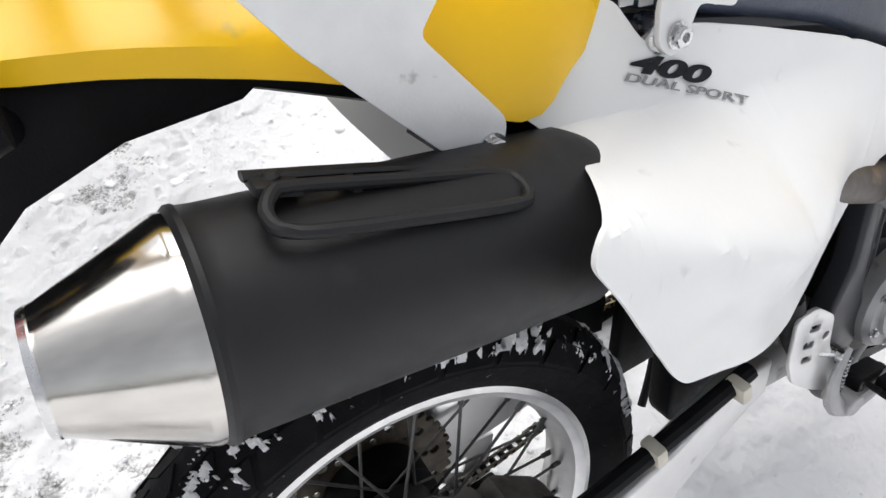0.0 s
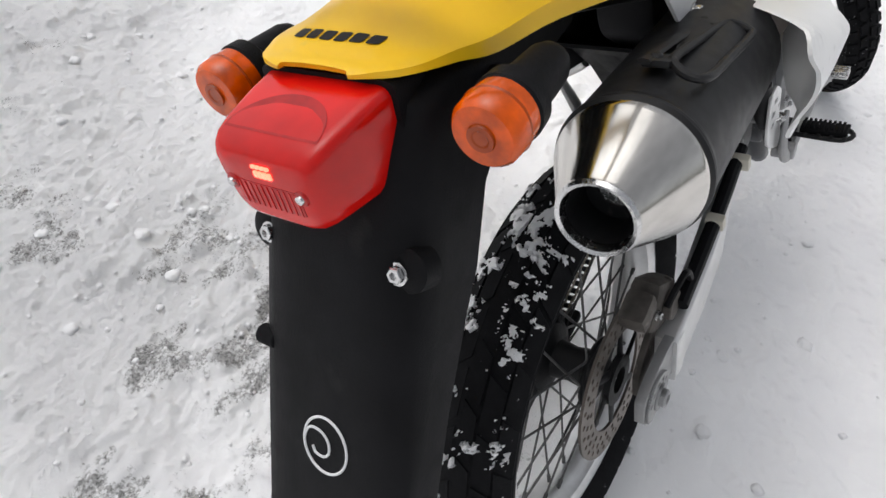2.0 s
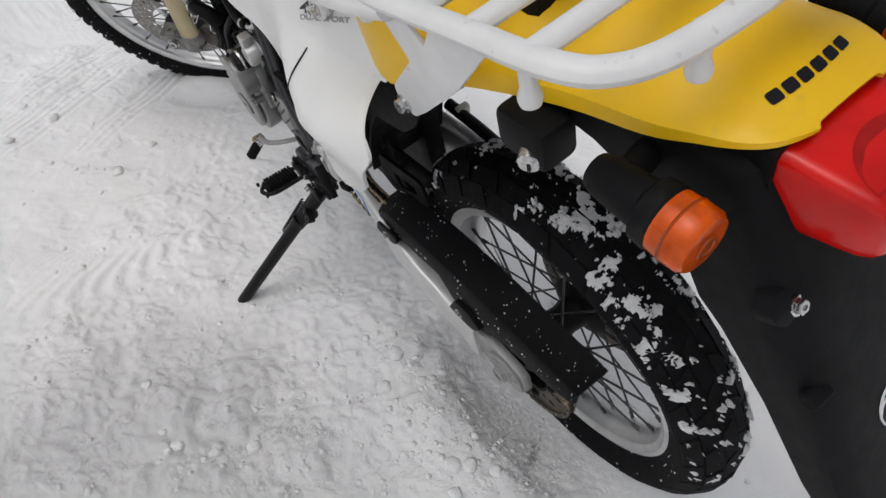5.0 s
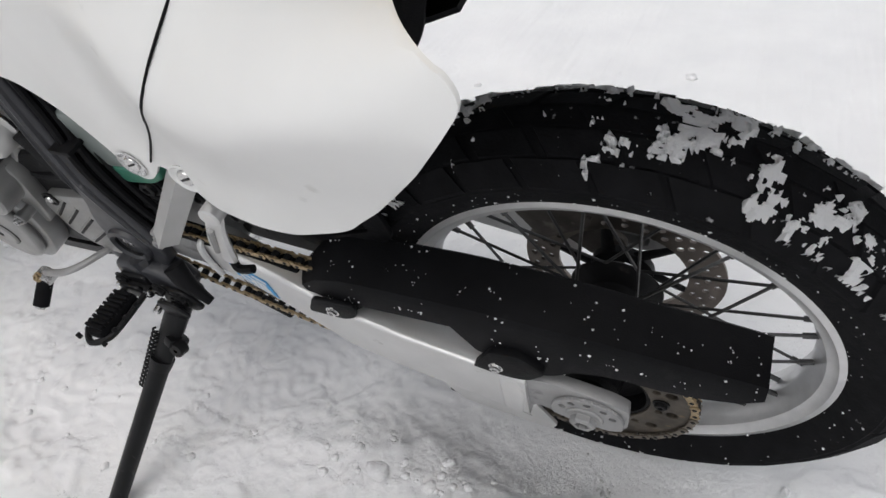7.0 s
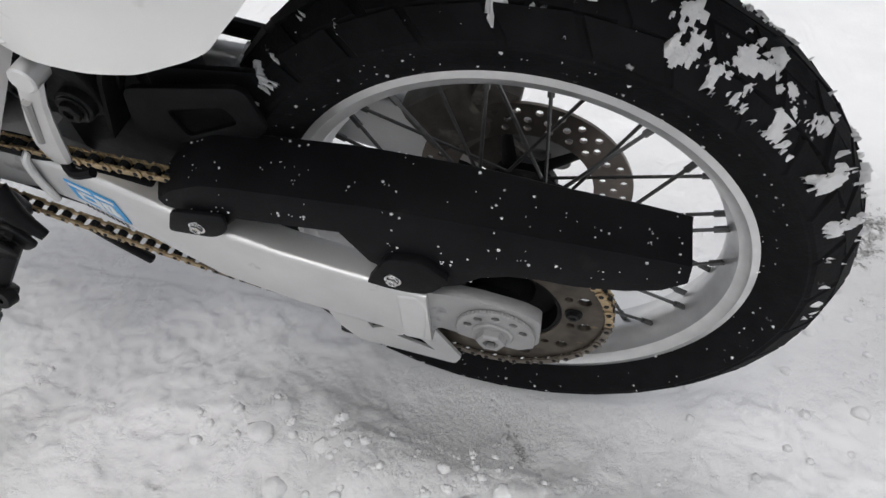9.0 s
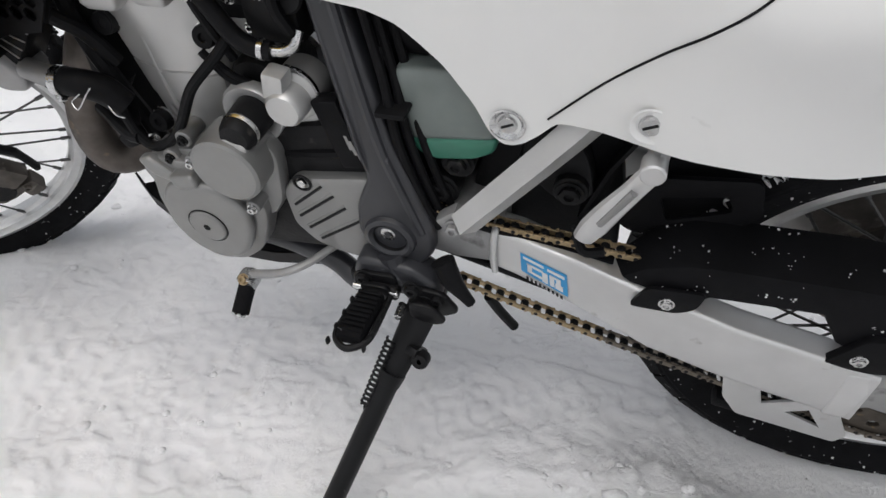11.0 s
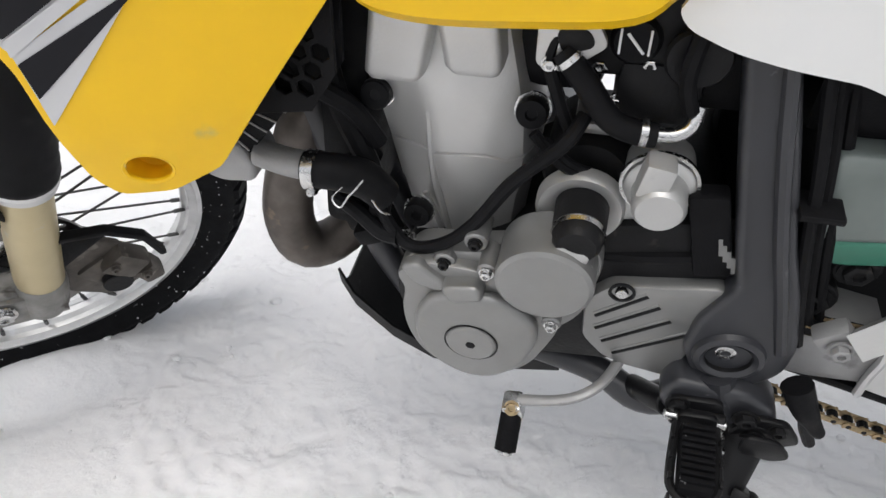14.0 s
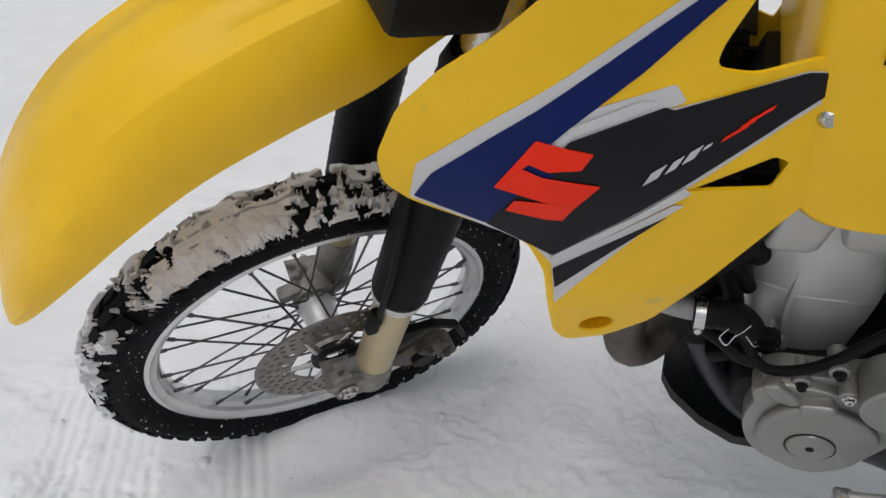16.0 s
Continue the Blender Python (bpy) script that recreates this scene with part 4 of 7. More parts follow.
def lumps(name, places, mat):
    """Many small uneven grains as one mesh; places: centre, radius, squash, seed vector, subdivisions."""
    base = {}
    for sub in (1, 2):
        b2 = bmesh.new()
        bmesh.ops.create_icosphere(b2, subdivisions=sub, radius=1.0)
        b2.verts.index_update()
        base[sub] = ([v.co.copy() for v in b2.verts], [[v.index for v in f.verts] for f in b2.faces])
        b2.free()
    verts, faces = [], []
    for c, r, squash, o, sub in places:
        vs, fs = base[sub]
        k = len(verts)
        for v in vs:
            q = v * (r * (0.55 + 0.95 * (noise.noise(v * 1.3 + o) * 0.5 + 0.5)))
            verts.append((c[0] + q.x, c[1] + q.y, c[2] + q.z * squash))
        faces += [[a + k for a in f] for f in fs]
    me = bpy.data.meshes.new(name)
    me.from_pydata(verts, [], faces)
    me.polygons.foreach_set("use_smooth", np.ones(len(faces), bool))
    me.materials.append(mat)
    return me


def random_vector(rng):
    return Vector((rng.random() * 9, rng.random() * 9, rng.random() * 9))


def specks(ob, n, low, high, seed, keep):
    """Grains of snow that stick to a surface."""
    rng = random.Random(seed)
    me = ob.data
    faces = [p for p in me.polygons if keep(p.center, p.normal)]
    total = list(itertools.accumulate(p.area for p in faces))
    places = []
    for _ in range(n):
        p = faces[bisect_at(total, rng.random() * total[-1])]
        vs = [me.vertices[k].co for k in p.vertices]
        w = [rng.random() + 0.02 for _ in vs]
        c = sum((v * (q / sum(w)) for v, q in zip(vs, w)), Vector())
        places.append((c, low + (high - low) * rng.random() ** 3, 1.0, random_vector(rng), 1))
    return tagged(part("snow_specks", None, CLEANSNOW, ob, "white grains of snow", mesh=lumps("snow_specks", places, CLEANSNOW)), kind="stuff")


def bisect_at(total, x):
    lo, hi = 0, len(total) - 1
    while lo < hi:
        mid = (lo + hi) // 2
        lo, hi = (mid + 1, hi) if total[mid] < x else (lo, mid)
    return lo


specks(guard, 160, 0.0005, 0.0017, 31, lambda c, n: n.z > 0.2 or n.y > 0.3)
for w in (rear_wheel, front_wheel):
    wall = [o for o in w.children if o.name.startswith("tyre")][0]
    specks(wall, 300, 0.0005, 0.0020, 33, lambda c, n: n.y > 0.35)

# ---- rear brake caliper ----
cal = merge(box((0.085, -0.083, 0.083), (0.085, 0.045, 0.075), 0.014, Matrix.Rotation(radians(35), 4, "Y")), box((0.035, -0.085, 0.115), (0.05, 0.04, 0.04), 0.012, Matrix.Rotation(radians(-20), 4, "Y")))
cal = merge(cal, plate(rounded([(0.14, 0.06), (0.12, 0.11), (0.07, 0.08), (0.0, 0.02), (0.0, -0.03), (0.04, -0.02)], 0.01), -0.100, -0.090, 0.002))
GRIME = material("grimy_metal", (0.085, 0.075, 0.066), 0.6, metal=0.3, vary=0.35, scale=45, bump=0.25, bump_scale=200, dirt=(0.20, 0.18, 0.16), dirt_amount=0.3, dirt_scale=40)
caliper = part("rear_brake_caliper", cal, GRIME, None, "grimy black rear brake caliper")
part("piston", rod((0.09, -0.105, 0.085), (0.09, -0.118, 0.085), 0.022, 24), GRIME, caliper)
part("brake_hose", tube([(0.06, -0.115, 0.11), (0.10, -0.125, 0.14), (0.135, -0.122, 0.10), (0.14, -0.12, 0.09)], 0.005, 8), HOSE, caliper)
part("pin_bolt", bolt((0.05, -0.105, 0.10), (0, -1, 0), 0.006, 0.008), CHROME, caliper)
part("pin_bolt", bolt((0.12, -0.101, 0.075), (0, -1, 0), 0.006, 0.008), CHROME, caliper)

# ---- exhaust ----
MUF_A, MUF_D = V(-0.148, -0.151, 0.4800), V(1.0, 0.035, -0.080).normalized()
muffler = part("muffler", lathe([(0.0590, -0.004), (0.0628, 0.0), (0.0630, 0.003), (0.0617, 0.005), (0.0612, 0.012), (0.0612, 0.236), (0.056, 0.250), (0.044, 0.275), (0.034, 0.310), (0.030, 0.36), (0, 0.36)], MUF_A, MUF_D, 64), MUFFLER, None, "matt black exhaust silencer with a brushed steel end cone")
part("end_cone", lathe([(0.0600, -0.001), (0.0603, -0.006), (0.0594, -0.010), (0.0325, -0.065), (0.0320, -0.067)], MUF_A, MUF_D, 64), STEEL, muffler, "brushed stainless end cone")
part("outlet_ring", lathe([(0.0310, -0.063), (0.0322, -0.068), (0.0305, -0.0715), (0.0275, -0.070), (0.026, -0.063), (0.026, -0.028), (0.0, -0.028)], MUF_A, MUF_D, 48), CHROME, muffler)
part("outlet_pipe", lathe([(0.0255, -0.063), (0.0252, -0.061), (0.0245, -0.030), (0.014, -0.030), (0.012, -0.020), (0, -0.020)], MUF_A, MUF_D, 40), CASE, muffler, "sooty outlet")
# carrying bracket on the can: an oval loop
gr, gf = V(-0.104, -0.188, 0.536), V(0.027, -0.190, 0.511)
loop = [gr + V(0.008, -0.002, 0.0), V(-0.04, -0.190, 0.524), gf + V(-0.006, 0, 0.002), V(0.033, -0.185, 0.513), V(0.034, -0.174, 0.517), V(0.024, -0.166, 0.521), V(-0.037, -0.163, 0.534), V(-0.088, -0.162, 0.545), V(-0.100, -0.166, 0.546), V(-0.106, -0.178, 0.541)]
part("can_guard", tube(loop, 0.0038, 10, 6, closed=True), MUFFLER, muffler, "black oval guard loop")
part("mount_strip", tube([(-0.108, -0.146, 0.550), (-0.043, -0.146, 0.536), (0.024, -0.147, 0.520)], 0.0055, 8, flat=0.45), MUFFLER, muffler)
for q in ((-0.095, -0.154, 0.545), (0.020, -0.154, 0.522)):
    part("mount_lug", box(q, (0.024, 0.022, 0.006), 0.002, Matrix.Rotation(radians(14), 4, "Y")), MUFFLER, muffler)
    part("rivet", lathe([(0, 0.003), (0.003, 0.0027), (0.005, 0.001), (0.005, 0)], V(*q) + V(0, 0.003, 0.003), (0, -0.1, 1), 14), MUFFLER, muffler)
part("stand_off", tube([(-0.06, -0.158, 0.540), (-0.05, -0.160, 0.52)], 0.004, 8), MUFFLER, muffler)
header = part("exhaust_header", tube([(0.89, 0.0, 0.335), (0.94, 0.0, 0.305), (0.985, 0.022, 0.230), (1.012, 0.045, 0.140), (1.002, 0.042, 0.083), (0.962, 0.000, 0.086), (0.905, -0.09, 0.17), (0.82, -0.13, 0.26), (0.68, -0.135, 0.31), (0.52, -0.13, 0.355), (0.38, -0.14, 0.40), (0.25, -0.152, 0.43)], [0.021, 0.022, 0.025, 0.026, 0.026, 0.024, 0.022, 0.022, 0.022, 0.022, 0.022, 0.03], 16), HEADER, None, "dull brown steel exhaust header pipe")
shield = tube([(0.84, -0.146, 0.262), (0.74, -0.156, 0.298), (0.62, -0.158, 0.330), (0.50, -0.152, 0.362)], [0.024, 0.030, 0.030, 0.026], 18, flat=0.8)
part("heat_shield", shield, ALU, header, "bright fluted heat shield")
for dz in (-0.012, 0.0, 0.012):
    part("flute", tube([(0.80, -0.180 + abs(dz) * 0.3, 0.278 + dz), (0.70, -0.187 + abs(dz) * 0.3, 0.308 + dz), (0.60, -0.187 + abs(dz) * 0.3, 0.335 + dz), (0.53, -0.180 + abs(dz) * 0.3, 0.352 + dz)], [0.002, 0.0032, 0.0032, 0.002], 8), CASE, header)
for q in ((0.78, -0.182, 0.290), (0.56, -0.186, 0.350)):
    part("shield_screw", bolt(q, (0, -1, 0), 0.005, 0.005), CHROME, header)

# ---- rear fender, tail light and indicators ----
fender_rows = [((-0.040, 0.595), (-0.085, 0.565), 0.074), ((-0.15, 0.602), (-0.15, 0.556), 0.074), ((-0.232, 0.608), (-0.205, 0.533), 0.072), ((-0.275, 0.598), (-0.230, 0.510), 0.071), ((-0.296, 0.563), (-0.246, 0.479), 0.071),
               ((-0.324, 0.512), (-0.262, 0.452), 0.072), ((-0.358, 0.445), (-0.286, 0.430), 0.071), ((-0.398, 0.365), (-0.338, 0.365), 0.069), ((-0.438, 0.285), (-0.393, 0.280), 0.067), ((-0.461, 0.245), (-0.428, 0.240), 0.066)]
rings = []
for (ox, oz), (ix, iz), w in fender_rows:
    o, i = V(ox, 0, oz), V(ix, 0, iz)
    e = (i - o) * 0.18
    half = [V(i.x, -w, i.z), V(o.x + e.x * 2.6, -w, o.z + e.z * 2.6), V(o.x + e.x * 1.3, -w * 0.98, o.z + e.z * 1.3), V(o.x + e.x * 0.6, -w * 0.90, o.z + e.z * 0.6), V(o.x + e.x * 0.15, -w * 0.72, o.z + e.z * 0.15), V(o.x, -w * 0.45, o.z)]
    flare = 1 + 0.16 * min(1.0, max(0.0, (0.50 - oz) / 0.2))
    outer = [V(q.x, q.y * flare, q.z) for q in half] + [V(q.x, -q.y, q.z) for q in half[::-1]]
    rings.append(outer)
fender = part("rear_fender", shell(loft(rings, False, False), -0.004), BLACK, None, "black plastic rear fender and mud flap")
for s in (1, -1):
    for dy, rr in ((0.060, 0.017), (0.068, 0.017)):
        part("bolt_boss", lathe([(0, 0.005), (rr * 0.6, 0.005), (rr * 0.94, 0.002), (rr, -0.014)], (-0.322, s * dy, 0.4985), (-0.9, 0, 0.42), 24), BLACK, fender)
    part("bolt", bolt((-0.3275, s * 0.0625, 0.4985), (-0.9, 0, 0.42), 0.0062, 0.006), CHROME, fender)
part("rubber_stop", rod((-0.366, 0.055, 0.417), (-0.366, 0.076, 0.417), 0.0085, 16), RUBBER, fender)
ear = plate(rounded([(-0.275, 0.455), (-0.255, 0.475), (-0.262, 0.44), (-0.285, 0.425)], 0.004), -0.073, -0.069, 0.001)
part("rib", ear, BLACK, fender)


flap_face = surface_of(fender)
flap_in = V(0.894, 0, -0.447)


def chalk_line(pts, closed):
    line = []
    for u, v in pts:
        q = V(-0.398, u, 0.365) + V(0.447, 0, 0.894) * v
        hit = flap_face.ray_cast(q - flap_in * 0.1, flap_in)[0]
        line.append((hit or q) - flap_in * 0.0004)
    return tube(line, 0.0012, 6, 2, closed=closed)


part("chalk_mark", chalk_line([(-0.006 + 0.0225 * math.cos(a), -0.006 + 0.0245 * math.sin(a)) for a in [2 * math.pi * i / 26 for i in range(26)]], True), PAPER, fender, "white chalk ring drawn on the mud flap")
spiral = [(0.0165, -0.008), (0.013, 0.002), (0.006, 0.006), (-0.004, 0.004), (-0.010, -0.003), (-0.010, -0.012), (-0.004, -0.017), (0.004, -0.016), (0.007, -0.011)]
part("chalk_mark", chalk_line(spiral, False), PAPER, fender)

# tail light: a tapered red lens on a black box
light = part("tail_light", loft([[V(x, a, b) for a, b in rounded([(-w, z0), (w, z0), (w * 1.0, z1), (-w, z1)], 0.008, 3)] for x, w, z0, z1 in ((-0.250, 0.058, 0.536, 0.612), (-0.282, 0.059, 0.543, 0.615))]), BLACK, None, "red tail light with the lamp lit")


def lens_section(x, w0, w1, z0, z1):
    return [V(x, a, b) for a, b in rounded([(-w0, z0), (w0, z0), (w1, z1), (-w1, z1)], [0.016, 0.016, 0.010, 0.010], 5)]


lens = loft([lens_section(-0.278, 0.053, 0.0555, 0.544, 0.612), lens_section(-0.305, 0.050, 0.0535, 0.542, 0.609), lens_section(-0.330, 0.045, 0.0505, 0.542, 0.605), lens_section(-0.341, 0.042, 0.0485, 0.542, 0.602), lens_section(-0.3475, 0.039, 0.0460, 0.543, 0.5985), lens_section(-0.3515, 0.036, 0.0430, 0.546, 0.5945), lens_section(-0.3535, 0.033, 0.0395, 0.550, 0.590), lens_section(-0.3540, 0.026, 0.030, 0.556, 0.584)])
red_lens = part("lens", lens, REDLENS, light, "translucent red lens")
arch = [(-0.338 + 0.036 * math.sin(math.pi * i / 16), 0.041 * math.cos(math.pi * i / 16)) for i in range(17)]
dome = bmesh.new()
dome.faces.new([dome.verts.new((x, y, 0.65)) for x, y in arch])
bmesh.ops.triangulate(dome, faces=dome.faces[:])
part("reflector_dome", lay_on(surface_of(red_lens), dome, (0, 0, -1), 0.0004), REDDARK, light)
part("reflector_band", box((-0.3535, -0.001, 0.5670), (0.002, 0.056, 0.018), 0.002), REDDARK, light)
for i in range(11):
    part("lens_rib", box((-0.3545, -0.026 + 0.005 * i, 0.5665), (0.0012, 0.0016, 0.017), 0.0004), REDLENS, light)
for i in range(4):
    for j in range(2):
        part("lit_facet", box((-0.3545, 0.0035 - 0.0040 * i, 0.5895 - 0.0055 * j), (0.002, 0.0032, 0.0022 if j == 0 else 0.0046), 0.0006), LAMPLIT, light, "glowing red lamp facet")
for s in (1, -1):
    part("screw_seat", lathe([(0, 0.0015), (0.005, 0.001), (0.0065, -0.002)], (-0.3540, s * 0.031, 0.573), (-1, 0, 0), 16), REDDARK, light)
    part("screw", lathe([(0, 0.0035), (0.0030, 0.003), (0.0034, 0.001), (0.0034, 0)], (-0.3540, s * 0.031, 0.573), (-1, 0, 0), 12), CHROME, light)


def indicator(s):
    c = V(-0.261, 0.121, 0.586) if s > 0 else V(-0.260, -0.118, 0.589)
    ax = V(-1, 0, -0.04).normalized()
    body = lathe([(0, -0.066), (0.013, -0.066), (0.016, -0.058), (0.0185, -0.022), (0.0235, -0.018), (0.0245, -0.006), (0.023, -0.004), (0, -0.004)], c, ax, 32)
    ind = part("rear_indicator", body, BLACK, None, "black indicator body with an amber lens")
    part("stalk", tube([c - ax * -0.0 + V(0.045, 0, 0), V(-0.205, s * 0.088, 0.578), V(-0.200, s * 0.065, 0.575)], 0.0115, 12), BLACK, ind)
    part("lens", lathe([(0.0232, -0.004), (0.0240, 0.010), (0.0235, 0.020), (0.0205, 0.024), (0, 0.0255)], c, ax, 36), AMBER, ind, "amber lens")
    part("lens_ring", lathe([(0.0236, 0.006), (0.0246, 0.0075), (0.0237, 0.009)], c, ax, 36), AMBERDARK, ind)
    part("bulb_seat", lathe([(0.0095, 0.0250), (0.009, 0.0266), (0.006, 0.0266), (0.005, 0.0258), (0, 0.0258)], c, ax, 24), AMBERDARK, ind)
    return ind


indicator(1)
indicator(-1)

# ---- yellow tail ----
tail_rows = [(0.150, 0.104, 0.640, 0.574, 0.030), (0.110, 0.120, 0.645, 0.553, 0.032), (0.068, 0.127, 0.648, 0.530, 0.034), (-0.03, 0.112, 0.645, 0.570, 0.034), (-0.13, 0.090, 0.642, 0.590, 0.030), (-0.20, 0.079, 0.637, 0.597, 0.022), (-0.235, 0.073, 0.631, 0.607, 0.013), (-0.258, 0.066, 0.626, 0.612, 0.006), (-0.274, 0.056, 0.622, 0.615, 0.004), (-0.282, 0.044, 0.6205, 0.617, 0.002), (-0.286, 0.030, 0.6195, 0.6175, 0.001)]
rings = []
for x, w, zt, ze, sh in tail_rows:
    h = zt - ze
    half = [V(x, -w, ze), V(x, -w * 0.995, ze + h * 0.25), V(x, -w * 0.94, zt - sh - (h - sh) * 0.22), V(x, -w * 0.84, zt - sh), V(x, -w * 0.6, zt - sh * 0.48), V(x, -w * 0.25, zt - sh * 0.08)]
    rings.append(half + [V(q.x, -q.y, q.z) for q in half[::-1]])
smooth_rings = []
cols = [curve([r[i] for r in rings], 4) for i in range(len(rings[0]))]
for k in range(len(cols[0])):
    smooth_rings.append([c[k] for c in cols])
tail = part("tail_cowl", shell(loft(smooth_rings, False, False), -0.004), YELLOW, None, "glossy yellow plastic tail cowl")


tail_face = surface_of(tail)
# brand mark on the tail as six plain bars
for i in range(6):
    y = 0.0325 - 0.0130 * i
    bar = flat_fill(rounded([(-0.2610, y - 0.0053), (-0.2520, y - 0.0053), (-0.2520, y + 0.0053), (-0.2610, y + 0.0053)], 0.002, 2))
    for v in bar.verts:
        v.co = V(v.co.x - 0.004 + 2.2 * v.co.z ** 2, v.co.z - 0.25 * (v.co.x + 0.2565), 0.7)
    part("mark_bar", lay_on(tail_face, bar, (0, 0, -1), 0.0006), DARKDECAL, tail)


def tail_label(x0, x1, y0, y1, lift, mat, name, label=""):
    bm, n = bmesh.new(), 8
    grid = [[bm.verts.new((x0 + (x1 - x0) * i / n, y0 + (y1 - y0) * j / n, 0.7)) for j in range(n + 1)] for i in range(n + 1)]
    for i, j in itertools.product(range(n), repeat=2):
        bm.faces.new((grid[i][j], grid[i + 1][j], grid[i + 1][j + 1], grid[i][j + 1]))
    part(name, lay_on(tail_face, bm, (0, 0, -1), lift), mat, tail, label)


tail_label(-0.128, -0.098, -0.054, -0.026, 0.0006, PAPER, "caution_label", "white printed caution label")
for i in range(6):
    tail_label(-0.1255 + 0.0045 * i, -0.1244 + 0.0045 * i, -0.051 + 0.003 * (i % 3 == 2), -0.029 - 0.004 * (i % 2), 0.0011, COVER, "label_bar")
part("tail_box", box((0.0, 0, 0.635), (0.17, 0.135, 0.085), 0.012), BLACK, None, "black plastic tool box under the rack")
lock = part("helmet_lock", box((-0.114, 0.104, 0.563), (0.056, 0.038, 0.042), 0.008), BLACK, None, "black helmet lock with a steel keyhole")
part("lock_barrel", lathe([(0, 0.006), (0.008, 0.006), (0.0105, 0.003), (0.0105, -0.01)], (-0.126, 0.123, 0.551), (-0.5, 0.75, -0.2), 20), CHROME, lock)
part("keyhole", box((-0.1295, 0.1278, 0.5498), (0.003, 0.002, 0.009), 0.0005, Matrix.Rotation(radians(35), 4, "Z")), CASE, lock)

# ---- luggage rack ----


def rack_z(x):
    return 0.684 - 0.160 * max(0.0, x + 0.17) if x < 0.22 else 0.615


rb = 0.0095
side_y = 0.145
frame_pts = [(0.205, 0.118), (0.13, 0.135), (0.02, side_y), (-0.10, side_y), (-0.18, side_y - 0.002), (-0.212, side_y - 0.020), (-0.228, 0.085), (-0.233, 0.0)]
full = [V(x, y, rack_z(x)) for x, y in frame_pts] + [V(x, -y, rack_z(x)) for x, y in frame_pts[-2::-1]]
rack = part("luggage_rack", tube(full, 0.0105, 12, 6, flat=0.85), RACKWHITE, None, "white powder-coated tubular luggage rack")
for x in (-0.165, -0.105, -0.045, 0.02):
    part("cross_bar", tube([(x, -side_y, rack_z(x) + 0.001), (x, side_y, rack_z(x) + 0.001)], 0.0095, 12, flat=0.75), RACKWHITE, rack)
for s in (1, -1):
    grab = [V(0.0, s * side_y, rack_z(0.0) - 0.008), V(0.035, s * 0.150, rack_z(0.035) - 0.010), V(0.10, s * 0.158, rack_z(0.1) - 0.008), V(0.165, s * 0.150, rack_z(0.165) - 0.006), V(0.20, s * 0.128, rack_z(0.2) - 0.004)]
    part("grab_bar", tube(grab, 0.010, 12, 6), RACKWHITE, rack)
    for x, y, z in ((-0.229, 0.077, 0.656), (-0.158, 0.147, 0.643) if s > 0 else (-0.176, 0.141, 0.649), (0.062, 0.140, 0.610)):
        y2 = y - 0.006
        stub = lathe([(0.0066, 0.032), (0.0062, 0.008), (0.0076, 0.005), (0.0088, 0.0), (0.0076, -0.005), (0.004, -0.0075), (0, -0.008)], (x, s * y2, z + 0.003), (0, 0, 1), 16)
        part("hook_stub", stub, RACKWHITE, rack)
    vplate = [(-0.132, 0.676), (-0.060, 0.662), (-0.036, 0.628), (-0.012, 0.652), (0.028, 0.642), (-0.002, 0.596), (0.056, 0.536), (0.052, 0.516), (0.035, 0.506), (0.006, 0.530), (-0.067, 0.599)]
    pl = plate(rounded(vplate, [0.004, 0.002, 0.002, 0.002, 0.004, 0.006, 0.014, 0.012, 0.012, 0.004, 0.004]), -0.002, 0.002, 0.0008)
    for v in pl.verts:
        v.co.y = s * (v.co.y + 0.131 + 0.012 * (v.co.z - 0.52) / 0.15)
    part("side_plate", pl, RACKWHITE, rack)
    part("bolt", bolt((0.044, s * 0.133, 0.520), (0, s, 0), 0.0075, 0.009, sides=12), CHROME, rack, "steel socket-head bolt")
    brk = plate(rounded([(0.19, 0.622), (0.255, 0.585), (0.252, 0.570), (0.215, 0.578), (0.205, 0.552), (0.193, 0.545), (0.180, 0.556), (0.178, 0.58)], 0.006), -0.0025, 0.0025, 0.001)
    for v in brk.verts:
        v.co.y = s * (v.co.y + 0.127)
    part("front_bracket", brk, RACKWHITE, rack)
    part("bolt", bolt((0.196, s * 0.130, 0.560), (0, s, 0), 0.007, 0.008, sides=12), CHROME, rack)
    part("spacer", rod((0.190, s * 0.100, 0.560), (0.190, s * 0.125, 0.560), 0.013, 20), CHROME, rack)
refl = part("reflector", box((-0.249, -0.035, 0.690), (0.010, 0.055, 0.026), 0.003), REDLENS, rack, "red rectangular reflector")
part("reflector_stub", rod((-0.243, -0.05, 0.655), (-0.243, -0.05, 0.682), 0.0075, 14), material("cream_plastic", (0.62, 0.60, 0.45), 0.5), rack)

# ---- seat ----
seat_rows = [(0.110, 0.092, 0.655, 0.596), (0.16, 0.108, 0.664, 0.580), (0.25, 0.118, 0.660, 0.560), (0.36, 0.120, 0.640, 0.535), (0.48, 0.112, 0.632, 0.495), (0.60, 0.095, 0.655, 0.475), (0.68, 0.06, 0.70, 0.56)]
rings = []
for x, w, zt, zb in seat_rows:
    h = zt - zb
    o = rounded([(-w, zb), (w, zb), (w * 1.0, zb + h * 0.55), (w * 0.72, zt), (-w * 0.72, zt), (-w, zb + h * 0.55)], 0.03, 4)
    rings.append([V(x, a, b) for a, b in o])
cols = [curve([r[i] for r in rings], 4) for i in range(len(rings[0]))]
seat = part("seat", loft([[c[k] for c in cols] for k in range(len(cols[0]))]), SEATMAT, None, "dark blue-grey vinyl seat with a black strap")
x, w, zt, zb = 0.27, 0.1205, 0.658, 0.555
h = zt - zb
